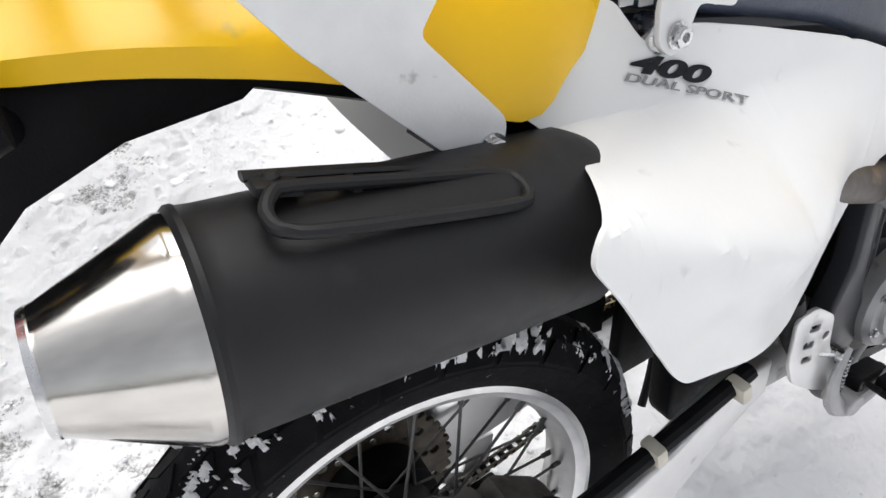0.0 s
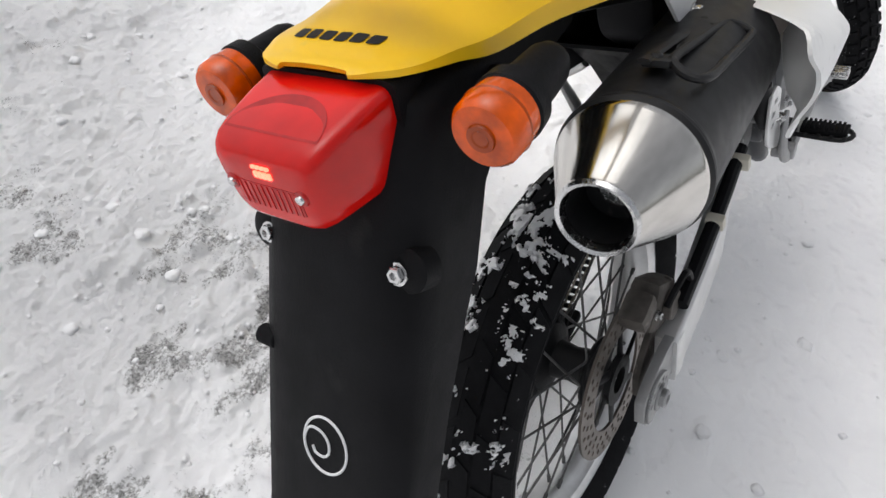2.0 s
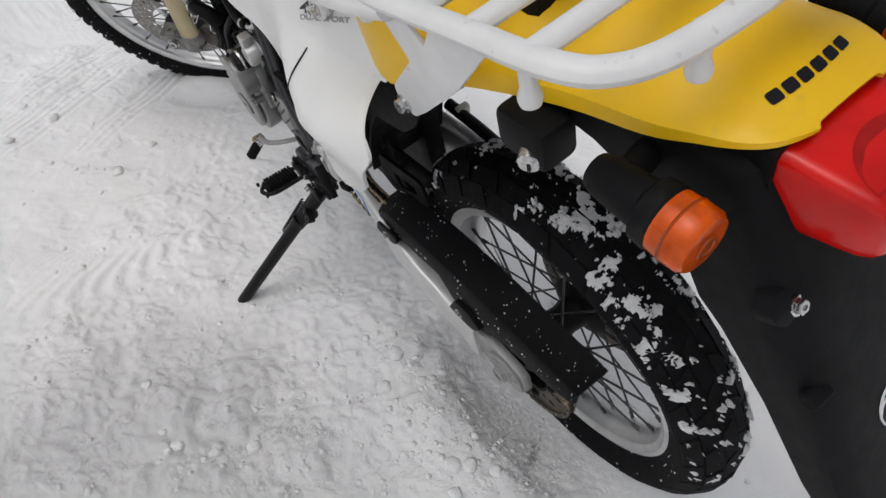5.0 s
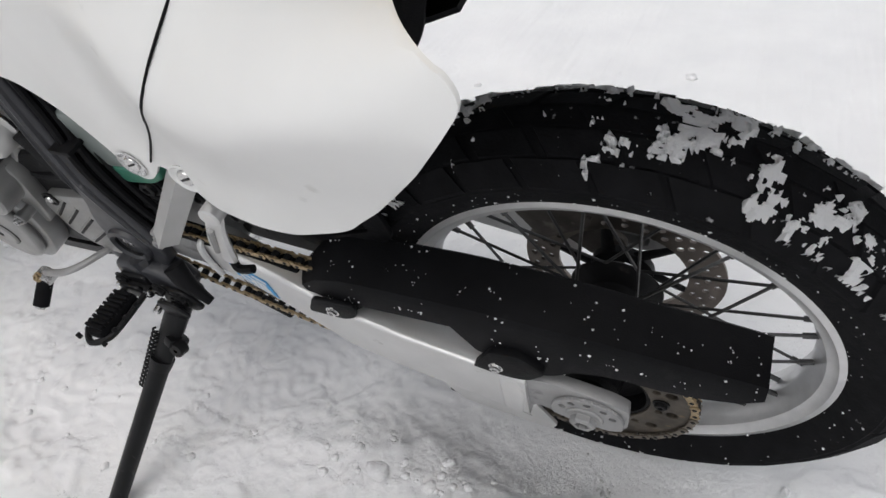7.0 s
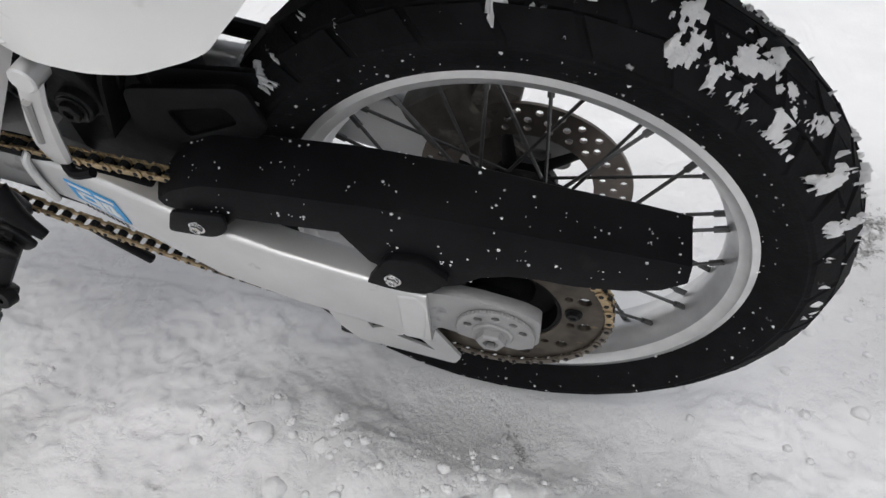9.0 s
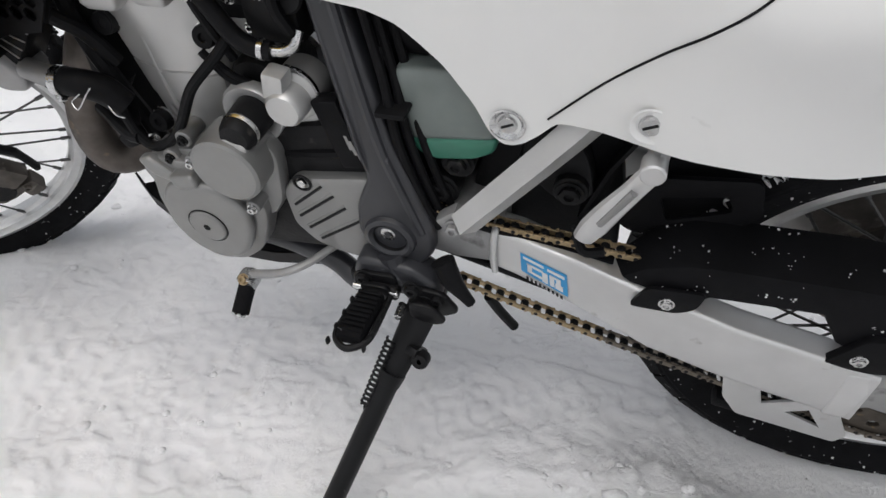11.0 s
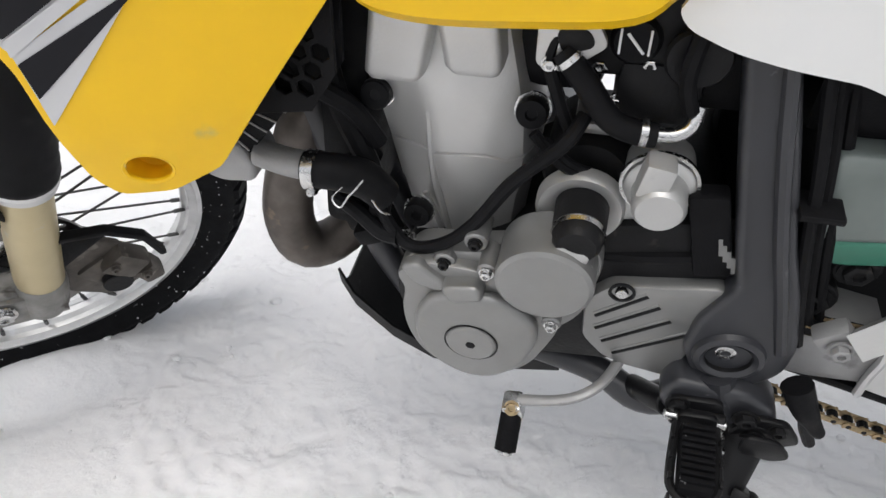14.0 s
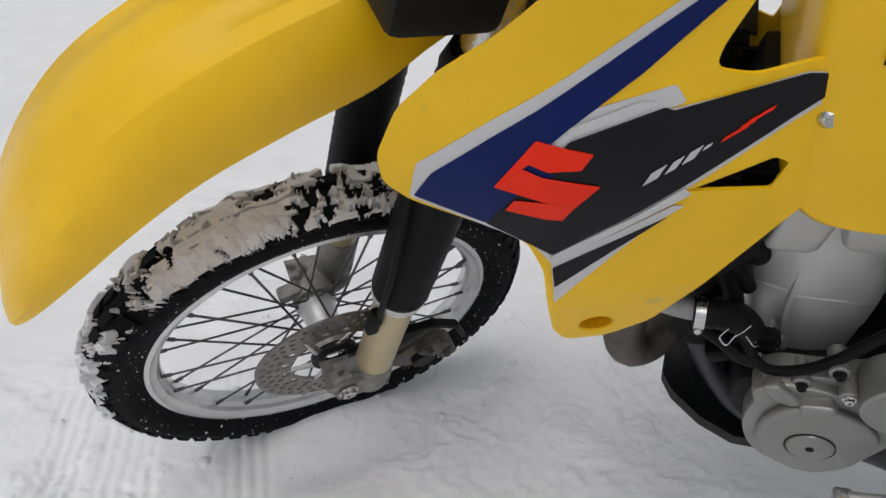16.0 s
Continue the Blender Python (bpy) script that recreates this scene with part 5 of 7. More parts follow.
strap = [V(x + 0.02 * (b - zb) / h, a, b) for a, b in rounded([(-w, zb), (-w * 1.0, zb + h * 0.55), (-w * 0.73, zt + 0.002), (w * 0.73, zt + 0.002), (w, zb + h * 0.55), (w, zb)], 0.03, 4)]
part("strap_piping", tube(strap[4:-4], 0.0045, 8, 1), BLACK, seat)
for s in (1, -1):
    for i in range(6):
        xx = 0.165 + 0.0165 * i
        part("seat_mark_bar", box((xx, s * (0.1115 + 0.0075 * (xx - 0.165) / 0.08), 0.592 - 0.010 * i / 5), (0.012, 0.002, 0.022), 0.0005), SILVERDECAL, seat)

# ---- side covers ----


def fade(a, b, x):
    t = min(1.0, max(0.0, (x - a) / (b - a)))
    return t * t * (3 - 2 * t)


def cover_y(x, z):
    return 0.146 - 0.30 * max(0.0, z - 0.47) - 0.15 * max(0.0, x - 0.44) - 0.06 * max(0.0, 0.12 - x)


def right_w(z):
    """Length along the cover's profile for a height: the flare over the silencer is nearly level."""
    return z if z < 0.505 else 0.505 + 0.06 * (1 - math.sqrt(1 - (z - 0.505) / 0.015)) if z < 0.520 else z + 0.045


def right_z(w):
    return w if w < 0.505 else 0.505 + 0.015 * (1 - (1 - (w - 0.505) / 0.06) ** 2) if w < 0.565 else w - 0.045


def right_y(x, w):
    """The right cover bulges over the silencer."""
    ahead = min(1.0, max(0.0, (x - 0.05) / 0.2))
    z = right_z(w)
    swell = (0.068 + 0.035 * fade(0.331, 0.46, z)) * (1 - fade(0.20, 0.46, x)) * (1 - fade(0.500 - 0.085 * ahead, 0.566 - 0.050 * ahead, w))
    return -cover_y(x, z) - swell


def left_y(x, w):
    """The left cover flares out at its rear lobe too, but less."""
    ahead = min(1.0, max(0.0, (x - 0.05) / 0.2))
    z = right_z(w)
    swell = (0.033 + 0.024 * fade(0.35, 0.48, z)) * (1 - fade(0.19, 0.39, x)) * (1 - fade(0.500 - 0.085 * ahead, 0.566 - 0.050 * ahead, w))
    return cover_y(x, z) + swell - 0.030 * fade(0.28, 0.44, x) * (1 - 0.85 * fade(0.50, 0.65, x))


upper_rim = [(0.074, 0.574), (0.083, 0.567), (0.091, 0.558), (0.095, 0.548), (0.091, 0.535), (0.083, 0.526), (0.075, 0.520), (0.064, 0.5145), (0.052, 0.509), (0.041, 0.502), (0.036, 0.490), (0.046, 0.475), (0.056, 0.460), (0.069, 0.440), (0.084, 0.420), (0.099, 0.400), (0.115, 0.380)]
front_top = [(x, right_w(z)) for x, z in ((0.470, 0.4975), (0.452, 0.5050), (0.444, 0.5080), (0.436, 0.5110), (0.428, 0.5140), (0.416, 0.518), (0.400, 0.523), (0.293, 0.548), (0.235, 0.560), (0.205, 0.564), (0.190, 0.548), (0.172, 0.562), (0.156, 0.585), (0.137, 0.593), (0.125, 0.590), (0.124, 0.565), (0.087, 0.536))]
right_rim = upper_rim + [(0.130, 0.360), (0.144, 0.342), (0.156, 0.331), (0.175, 0.328), (0.200, 0.324), (0.260, 0.308), (0.330, 0.292), (0.377, 0.303), (0.410, 0.333), (0.440, 0.372), (0.484, 0.395), (0.60, 0.400), (0.645, 0.398), (0.662, 0.402), (0.655, 0.418), (0.60, 0.445), (0.493, 0.487)]
right_out = right_rim + front_top
hole = rounded([(0.545, 0.432), (0.592, 0.420), (0.604, 0.408), (0.582, 0.400), (0.553, 0.414)], 0.006, 2)
sheet = panel(rounded(right_out, 0.007, 3), right_y, -0.004, 0.010, [hole])
for v in sheet.verts:
    v.co.z = right_z(v.co.z)
cover_r = part("side_cover", sheet, WHITE, None, "white plastic right side cover with black lettering")


left_words = []


def on_cover(bm, x, z, turn, stretch, name, parent, mat, lift=0.0008):
    for v in bm.verts:
        p = Matrix.Rotation(turn, 2) @ Vector((v.co.x * stretch, v.co.y))
        xx, zz = x + p.x, z + p.y
        v.co = V(xx, right_y(xx, right_w(zz)) - lift - v.co.z, zz)
    return part(name, bm, mat, parent)


for word, size, shear, bold, x, z, stretch, ink in (("400", 0.0165, 0.3, 0.0007, 0.247, 0.536, 2.9, DARKDECAL), ("DUAL SPORT", 0.0078, 0.2, 0.0001, 0.249, 0.527, 2.55, COVER)):
    bm = lettering(word, size, shear, 0.0003, bold)
    for v in bm.verts:
        p = Matrix.Rotation(radians(18), 2) @ Vector((v.co.x * stretch, v.co.y))
        xx, zz = x - p.x, z + p.y
        v.co = V(xx, cover_y(xx, zz) + 0.004 + v.co.z, zz)
    left_words.append((bm, ink))
on_cover(lettering("400", 0.0165, 0.3, 0.0003, 0.0007), 0.158, 0.5435, radians(-18), 2.9, "lettering", cover_r, DARKDECAL, 0.0016)
on_cover(lettering("DUAL SPORT", 0.0078, 0.2, 0.0003, 0.0001), 0.153, 0.5375, radians(-18.5), 2.55, "lettering", cover_r, COVER, 0.0016)
left_out = upper_rim + [(0.134, 0.361), (0.145, 0.349), (0.160, 0.341), (0.178, 0.334), (0.199, 0.326), (0.244, 0.316), (0.300, 0.308), (0.360, 0.302), (0.398, 0.296), (0.415, 0.276), (0.430, 0.263), (0.446, 0.260), (0.458, 0.270), (0.472, 0.296), (0.498, 0.328), (0.538, 0.362), (0.565, 0.374), (0.606, 0.382), (0.640, 0.390), (0.668, 0.400), (0.677, 0.411), (0.668, 0.424), (0.60, 0.453), (0.493, 0.490)] + front_top
sheet = panel(rounded(left_out, 0.007, 3), left_y, 0.004, 0.012)
for v in sheet.verts:
    v.co.z = right_z(v.co.z)
cover_l = part("side_cover", sheet, WHITE, None, "white plastic left side cover with quarter-turn fasteners")
for bm, ink in left_words:
    part("lettering", bm, ink, cover_l)
seam = [V(x, left_y(x, right_w(z)) + 0.0005, z) for x, z in ((0.406, 0.298), (0.364, 0.347), (0.327, 0.387), (0.300, 0.414), (0.277, 0.440), (0.255, 0.470), (0.236, 0.500))]
part("seam", tube(seam, 0.0010, 6, 6), BLACK, cover_l)
for x, z, big in ((0.441, 0.284, True), (0.325, 0.327, False)):
    c = V(x, left_y(x, right_w(z)) + 0.0008, z)
    part("fastener_cup", lathe([(0.0155, 0.0), (0.0165, 0.0015), (0.0150, 0.002), (0.011, -0.001), (0, -0.001)], c, (0, 1, 0), 24), CHROME if big else WHITE, cover_l)
    part("fastener", lathe([(0, 0.002), (0.008, 0.002), (0.009, 0.0), (0.009, -0.001)], c, (0, 1, 0), 20), CHROME, cover_l, "steel quarter-turn screw")
    part("fastener_slot", box(c + V(0, 0.002, 0), (0.012, 0.0012, 0.0022), 0.0003, Matrix.Rotation(radians(25), 4, "Y")), CASE, cover_l)

# ---- tank and shrouds ----
tank_rows = [(0.53, 0.10, 0.545, 0.66), (0.59, 0.118, 0.500, 0.70), (0.64, 0.124, 0.466, 0.735), (0.675, 0.127, 0.428, 0.755), (0.700, 0.128, 0.406, 0.765), (0.76, 0.128, 0.399, 0.78), (0.83, 0.130, 0.398, 0.785), (0.870, 0.128, 0.408, 0.785), (0.895, 0.118, 0.44, 0.78), (0.905, 0.09, 0.50, 0.76)]
rings = []
for x, w, zb, zt in tank_rows:
    h = zt - zb
    half = [V(x, -w * 0.92, zb), V(x, -w, zb + 0.010), V(x, -w * 1.02, zb + h * 0.15), V(x, -w * 1.10, zb + h * 0.40), V(x, -w * 1.05, zb + h * 0.62), V(x, -w * 0.80, zb + h * 0.86), V(x, -w * 0.35, zt)]
    rings.append(half + [V(q.x, -q.y, q.z) for q in half[::-1]])
cols = [curve([r[i] for r in rings], 4) for i in range(len(rings[0]))]
tank = part("fuel_tank", loft([[c[k] for c in cols] for k in range(len(cols[0]))]), YELLOW, None, "yellow plastic fuel tank")


def shroud_y(x, z):
    return 0.127 + 0.42 * (min(x, 1.06) - 0.875) + 0.12 * max(0.0, x - 1.06) + 0.010 * math.exp(-((z - 0.50) / 0.06) ** 2) * min(1.0, max(0.0, (x - 0.9) / 0.1)) - 0.2 * max(0.0, 0.345 - z)


def build_shroud(s):
    out = [(0.835, 0.470), (0.880, 0.421), (0.933, 0.354), (0.980, 0.293), (1.019, 0.274), (1.054, 0.277), (1.065, 0.299), (1.068, 0.390), (1.079, 0.425), (1.099, 0.441), (1.167, 0.475), (1.186, 0.494), (1.186, 0.520), (1.166, 0.556), (1.132, 0.584), (1.091, 0.608), (1.03, 0.655), (0.96, 0.70), (0.90, 0.70), (0.920, 0.650), (0.955, 0.580), (0.957, 0.565), (0.932, 0.556), (0.892, 0.560), (0.860, 0.553), (0.835, 0.535)]
    win = rounded([(0.964, 0.464), (0.906, 0.482), (0.895, 0.474), (0.904, 0.450)], 0.003, 2)
    hole_c = (1.027, 0.300)
    hole = [(hole_c[0] + 0.0165 * math.cos(2 * math.pi * i / 20), hole_c[1] + 0.0150 * math.sin(2 * math.pi * i / 20)) for i in range(20)]
    f = (lambda x, z: shroud_y(x, z)) if s > 0 else (lambda x, z: -shroud_y(x, z))
    sh = part("radiator_shroud", panel(rounded(out, 0.007, 3), f, s * 0.004, 0.02, [win, hole]), YELLOW, None, "yellow plastic radiator shroud with navy and silver graphics" if s > 0 else "yellow plastic radiator shroud")
    part("rim_lip", tube([V(x, f(x, z) - s * 0.002, z) for x, z in hole], 0.0022, 6, 1, closed=True), YELLOW, sh)
    part("hole_cup", lathe([(0.0165, 0.0), (0.0155, 0.022), (0.012, 0.026), (0, 0.026)], (hole_c[0], f(*hole_c) - s * 0.003, hole_c[1]), (0.42, -s, 0), 20), YELLOW, sh)
    bx, bz = 0.877, 0.512
    part("bolt_seat", lathe([(0.016, 0.0005), (0.013, -0.001), (0, -0.001)], (bx, f(bx, bz) + s * 0.001, bz), (-0.3 * 1, s, 0), 24), YELLOW, sh)
    part("bolt", lathe([(0, 0.006), (0.006, 0.006), (0.0085, 0.003), (0.009, 0.0)], (bx, f(bx, bz) + s * 0.001, bz), (-0.3, s, 0), 20), CHROME, sh)
    if s < 0:
        return sh

    def deco(o, mat, name, lift, r=0.002):
        part(name, panel(rounded(o, r, 2), lambda x, z: f(x, z) + lift, 0.0006, 0.02), mat, sh)
    deco([(1.167, 0.480), (1.156, 0.513), (1.097, 0.549), (1.043, 0.580), (0.958, 0.632), (0.945, 0.628), (0.990, 0.585), (1.035, 0.551), (0.980, 0.560), (0.972, 0.546), (0.985, 0.542), (0.94, 0.545), (0.90, 0.552), (0.868, 0.545), (0.885, 0.524), (0.955, 0.474), (0.985, 0.452), (1.000, 0.446), (1.060, 0.402), (1.074, 0.424), (1.099, 0.441)], SILVERDECAL, "silver_graphic", 0.0010)
    deco([(1.163, 0.482), (1.145, 0.505), (1.098, 0.536), (1.023, 0.583), (0.952, 0.629), (0.944, 0.624), (1.000, 0.573), (1.045, 0.540), (1.060, 0.528), (1.045, 0.505), (1.110, 0.452)], NAVY, "navy_graphic", 0.0018)
    deco([(1.110, 0.452), (1.060, 0.415), (1.004, 0.447), (0.966, 0.472), (0.914, 0.508), (0.880, 0.533), (0.872, 0.545), (0.898, 0.551), (0.941, 0.546), (0.979, 0.541), (0.985, 0.545), (1.045, 0.530)], DARKDECAL, "dark_graphic", 0.0022)
    deco([(1.045, 0.541), (1.000, 0.553), (0.990, 0.550), (1.005, 0.543), (1.045, 0.5335)], SILVERDECAL, "silver_flash", 0.0028, 0.001)
    deco([(1.060, 0.414), (1.000, 0.447), (0.966, 0.470), (0.960, 0.462), (1.010, 0.434), (1.061, 0.403)], SILVERDECAL, "silver_flash", 0.0030, 0.001)
    deco([(1.061, 0.404), (0.972, 0.452), (0.964, 0.449), (0.985, 0.434), (1.060, 0.352)], SILVERDECAL, "silver_flash", 0.0016, 0.001)
    deco([(1.060, 0.398), (0.975, 0.440), (1.059, 0.373)], DARKDECAL, "dark_flash", 0.0024, 0.001)
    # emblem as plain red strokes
    deco([(1.066, 0.535), (1.028, 0.518), (1.036, 0.506), (1.058, 0.509), (1.071, 0.516), (1.098, 0.495)], REDDECAL, "emblem_stroke", 0.0032, 0.001)
    deco([(1.098, 0.495), (1.076, 0.512), (1.063, 0.505), (1.023, 0.488), (1.042, 0.468), (1.056, 0.478)], REDDECAL, "emblem_stroke", 0.0036, 0.001)
    deco([(1.042, 0.468), (1.050, 0.457), (1.092, 0.470), (1.084, 0.481), (1.058, 0.479)], REDDECAL, "emblem_stroke", 0.0034, 0.001)
    # model mark as plain slanted bars
    for i, (x, z, w, h, red) in enumerate(((0.990, 0.490, 0.010, 0.011, 0), (0.977, 0.496, 0.007, 0.010, 0), (0.966, 0.502, 0.008, 0.010, 0), (0.955, 0.507, 0.005, 0.003, 0), (0.938, 0.5145, 0.016, 0.0035, 1), (0.931, 0.520, 0.010, 0.004, 1), (0.924, 0.525, 0.016, 0.0035, 1))):
        o = [(x - w / 2, z - h / 2 + 0.55 * w / 2), (x + w / 2, z - h / 2 - 0.55 * w / 2), (x + w / 2 - h * 0.5, z + h / 2 - 0.55 * w / 2), (x - w / 2 - h * 0.5, z + h / 2 + 0.55 * w / 2)]
        deco(o, REDDECAL if red else SILVERDECAL, "model_mark_bar", 0.0032, 0.0005)
    return sh


build_shroud(1)
build_shroud(-1)
# yellow tank decal stripe
for s in (1, -1):
    part("tank_stripe", panel([(0.86, 0.572), (0.80, 0.588), (0.72, 0.612), (0.72, 0.60), (0.80, 0.578), (0.86, 0.563)], lambda x, z: s * 0.146, s * 0.001, 0.03), DARKDECAL, tank)

# ---- radiators ----
for s in (1, -1):
    rad = part("radiator", box((0.985, s * 0.095, 0.385), (0.030, 0.10, 0.22), 0.006, Matrix.Rotation(radians(-20), 4, "Y")), CASE, None, "black finned radiator behind the shroud")
    for i in range(16):
        z = 0.29 + 0.0125 * i
        part("fin", box((0.968 - 0.36 * (z - 0.385), s * 0.100, z), (0.028, 0.09, 0.0025), 0.0006, Matrix.Rotation(radians(-20), 4, "Y")), BLACK, rad)
    tank_out = rounded([(1.006, 0.285), (1.046, 0.264), (1.040, 0.241), (1.022, 0.232), (0.990, 0.236), (0.984, 0.256)], 0.008)
    part("lower_tank", plate(tank_out, 0.070 if s > 0 else -0.116, 0.116 if s > 0 else -0.070, 0.006, segments=3), CAST, rad, "grimy aluminium lower tank")
    core_out = [(0.938, 0.322), (0.972, 0.322), (1.014, 0.276), (1.002, 0.250), (0.958, 0.298)]
    part("core", plate(core_out, 0.060 if s > 0 else -0.109, 0.109 if s > 0 else -0.060, 0.001, segments=1), BLACK, rad)
    for i in range(6):
        a, b = V(0.974, 0, 0.318).lerp(V(1.012, 0, 0.277), i / 5), V(0.946, 0, 0.310).lerp(V(1.000, 0, 0.256), i / 5)
        part("fin_edge", tube([(a.x, s * 0.1095, a.z), (b.x, s * 0.1095, b.z)], 0.0009, 6), CAST, rad)
    screen_out = [(0.888, 0.430), (0.897, 0.350), (0.922, 0.316), (0.966, 0.309), (0.990, 0.300), (1.005, 0.340), (0.955, 0.430)]
    cells = [[(0.906 + 0.0175 * (i + 0.5 * (j % 2)) + 0.0075 * math.cos(math.pi * k / 3 + 0.5), 0.336 + 0.0152 * j + 0.0075 * math.sin(math.pi * k / 3 + 0.5)) for k in range(6)] for i in range(4) for j in range(4) if not (i == 0 and j == 0)]
    part("screen", plate(screen_out, 0.109 if s > 0 else -0.113, 0.113 if s > 0 else -0.109, 0.0006, cells, 1), BLACK, rad, "black honeycomb screen")
    part("screen_back", plate([(x - 0.002, z + 0.004) for x, z in screen_out], 0.098 if s > 0 else -0.102, 0.102 if s > 0 else -0.098, 0, segments=1), BLACK, rad)
pipe = part("coolant_pipe", tube([(0.984, 0.104, 0.262), (0.958, 0.108, 0.259), (0.926, 0.110, 0.258)], 0.0122, 16), CAST, None, "short aluminium coolant pipe with a steel clamp")
part("clamp", tube([(0.938, 0.112, 0.257), (0.928, 0.112, 0.257)], 0.0170, 20), CHROME, pipe)
part("clamp_screw", rod((0.933, 0.118, 0.240), (0.933, 0.128, 0.246), 0.004, 10), CHROME, pipe)

# ---- engine ----
case_out = [(0.60, 0.06), (0.64, 0.042), (0.76, 0.028), (0.845, 0.035), (0.885, 0.08), (0.88, 0.135), (0.83, 0.155), (0.775, 0.168), (0.735, 0.20), (0.70, 0.22), (0.61, 0.24), (0.585, 0.18), (0.585, 0.08)]
engine = part("engine", plate(rounded(case_out, 0.02), -0.10, 0.095, 0.006), CASE, None, "grey single-cylinder engine with dark crankcase")
# generator cover
gen = [(0.870, 0.158), (0.862, 0.140), (0.868, 0.110), (0.866, 0.080), (0.856, 0.050), (0.836, 0.028), (0.806, 0.017), (0.778, 0.020), (0.744, 0.048), (0.724, 0.098), (0.718, 0.125), (0.735, 0.160), (0.772, 0.176), (0.805, 0.178), (0.848, 0.180)]
part("generator_cover", plate(rounded(gen, 0.020, 5), 0.095, 0.126, 0.004, segments=2), COVER, engine, "grey generator cover")
face = plate(rounded([(0.835, 0.150), (0.852, 0.120), (0.854, 0.082), (0.836, 0.048), (0.806, 0.031), (0.778, 0.034), (0.750, 0.060), (0.737, 0.102), (0.738, 0.128), (0.765, 0.155), (0.80, 0.160)], 0.02, 5), 0.125, 0.139, 0.009, segments=3)
part("raised_face", face, COVER, engine)
part("ridge_pad", plate(rounded([(0.862, 0.178), (0.846, 0.184), (0.818, 0.160), (0.826, 0.150), (0.850, 0.158)], 0.006), 0.12, 0.134, 0.005, segments=3), COVER, engine)
part("ridge_pad", plate(rounded([(0.826, 0.165), (0.790, 0.172), (0.785, 0.155), (0.815, 0.145)], 0.008), 0.12, 0.141, 0.006, segments=3), COVER, engine)
part("generator_rim", plate(rounded([(0.862, 0.170), (0.848, 0.183), (0.80, 0.188), (0.765, 0.196), (0.71, 0.225), (0.690, 0.20), (0.70, 0.13), (0.72, 0.10), (0.85, 0.10)], 0.015), 0.085, 0.114, 0.004), COVER, engine)
part("inspection_plug", lathe([(0, 0.003), (0.0215, 0.003), (0.0235, 0.0015), (0.0245, -0.002)], (0.798, 0.1395, 0.092), (0, 1, 0), 36), COVER, engine)
part("plug_groove", lathe([(0.0245, 0.0006), (0.0256, 0.0006), (0.0256, -0.001), (0.0245, -0.001)], (0.798, 0.1395, 0.092), (0, 1, 0), 36, closed=True), CASE, engine)
part("hex_socket", lathe([(0, 0.0035), (0.0048, 0.0035), (0.0048, 0.0)], (0.798, 0.1395, 0.092), (0, 1, 0), 6), BLACK, engine)
part("idler_cover", lathe([(0, 0.147), (0.036, 0.147), (0.0395, 0.1445), (0.0405, 0.139), (0.0405, 0.10)], (0.736, 0, 0.194), (0, 1, 0), 48), COVER, engine, "round grey idler gear cover")
for x, z in ((0.784, 0.190), (0.708, 0.210), (0.727, 0.134)):
    q = V(x, 0.136, z)
    part("cover_boss", rod(q - V(0, 0.03, 0), q, 0.0085, 18), COVER, engine)
    part("bolt", bolt(q, (0, 1, 0), 0.0048, 0.006), CHROME, engine)
for x, z in ((0.824, 0.178), (0.796, 0.208)):
    part("case_boss", rod((x, 0.09, z), (x, 0.122, z), 0.010, 18), COVER, engine)
    part("bolt", bolt((x, 0.122, z), (0, 1, 0), 0.0048, 0.006), CASE, engine)
part("starter_neck", lathe([(0.021, 0.080), (0.0215, 0.09), (0.0205, 0.124), (0.019, 0.128), (0.0185, 0.134), (0.015, 0.139), (0, 0.140)], (0.715, 0, 0.236), (0, 1, 0.0), 36), CASE, engine)
part("starter_cap", lathe([(0.0200, 0.120), (0.0212, 0.1235), (0.0200, 0.127)], (0.715, 0, 0.236), (0, 1, 0), 36), CHROME, engine)
part("breather_boss", box((0.718, 0.128, 0.227), (0.030, 0.026, 0.016), 0.007, Matrix.Rotation(radians(-14), 4, "Y")), ENGINE, engine)
part("clutch_ring", lathe([(0.020, 0.080), (0.033, 0.080), (0.0355, 0.083), (0.0355, 0.092), (0.033, 0.096), (0.026, 0.095), (0.020, 0.091)], (0.717, 0, 0.234), (0, 1, 0), 44, closed=True), ENGINE, engine, "silver ring of the starter motor")
part("ring_face", lathe([(0.0, 0.090), (0.024, 0.091), (0.024, 0.084)], (0.717, 0, 0.234), (0, 1, 0), 40), ENGINE, engine)
part("starter_body", lathe([(0.034, 0.0), (0.036, 0.064), (0.032, 0.072), (0, 0.072)], (0.716, 0, 0.250), (0, 1, 0), 36), CASE, engine)
pump = part("water_pump", lathe([(0.026, 0.06), (0.027, 0.094), (0.024, 0.097), (0.0205, 0.098), (0.0195, 0.118), (0.0165, 0.122), (0, 0.122)], (0.661, 0, 0.266), (0, 1, 0), 40), ENGINE, engine, "light grey water pump cap")
part("pump_web", box((0.667, 0.108, 0.289), (0.022, 0.022, 0.030), 0.004, Matrix.Rotation(radians(-10), 4, "Y")), ENGINE, engine)
part("pump_rim", lathe([(0.0265, 0.092), (0.0290, 0.092), (0.0290, 0.096), (0.0265, 0.096)], (0.662, 0, 0.271), (0, 1, 0), 36, closed=True), CHROME, engine)
part("pump_housing", box((0.668, 0.062, 0.220), (0.046, 0.050, 0.054), 0.005), ENGINE, engine)
part("pump_ledge", box((0.668, 0.070, 0.194), (0.052, 0.046, 0.007), 0.0025), ENGINE, engine)
part("starter_shelf", box((0.712, 0.040, 0.292), (0.036, 0.050, 0.010), 0.003), COVER, engine)
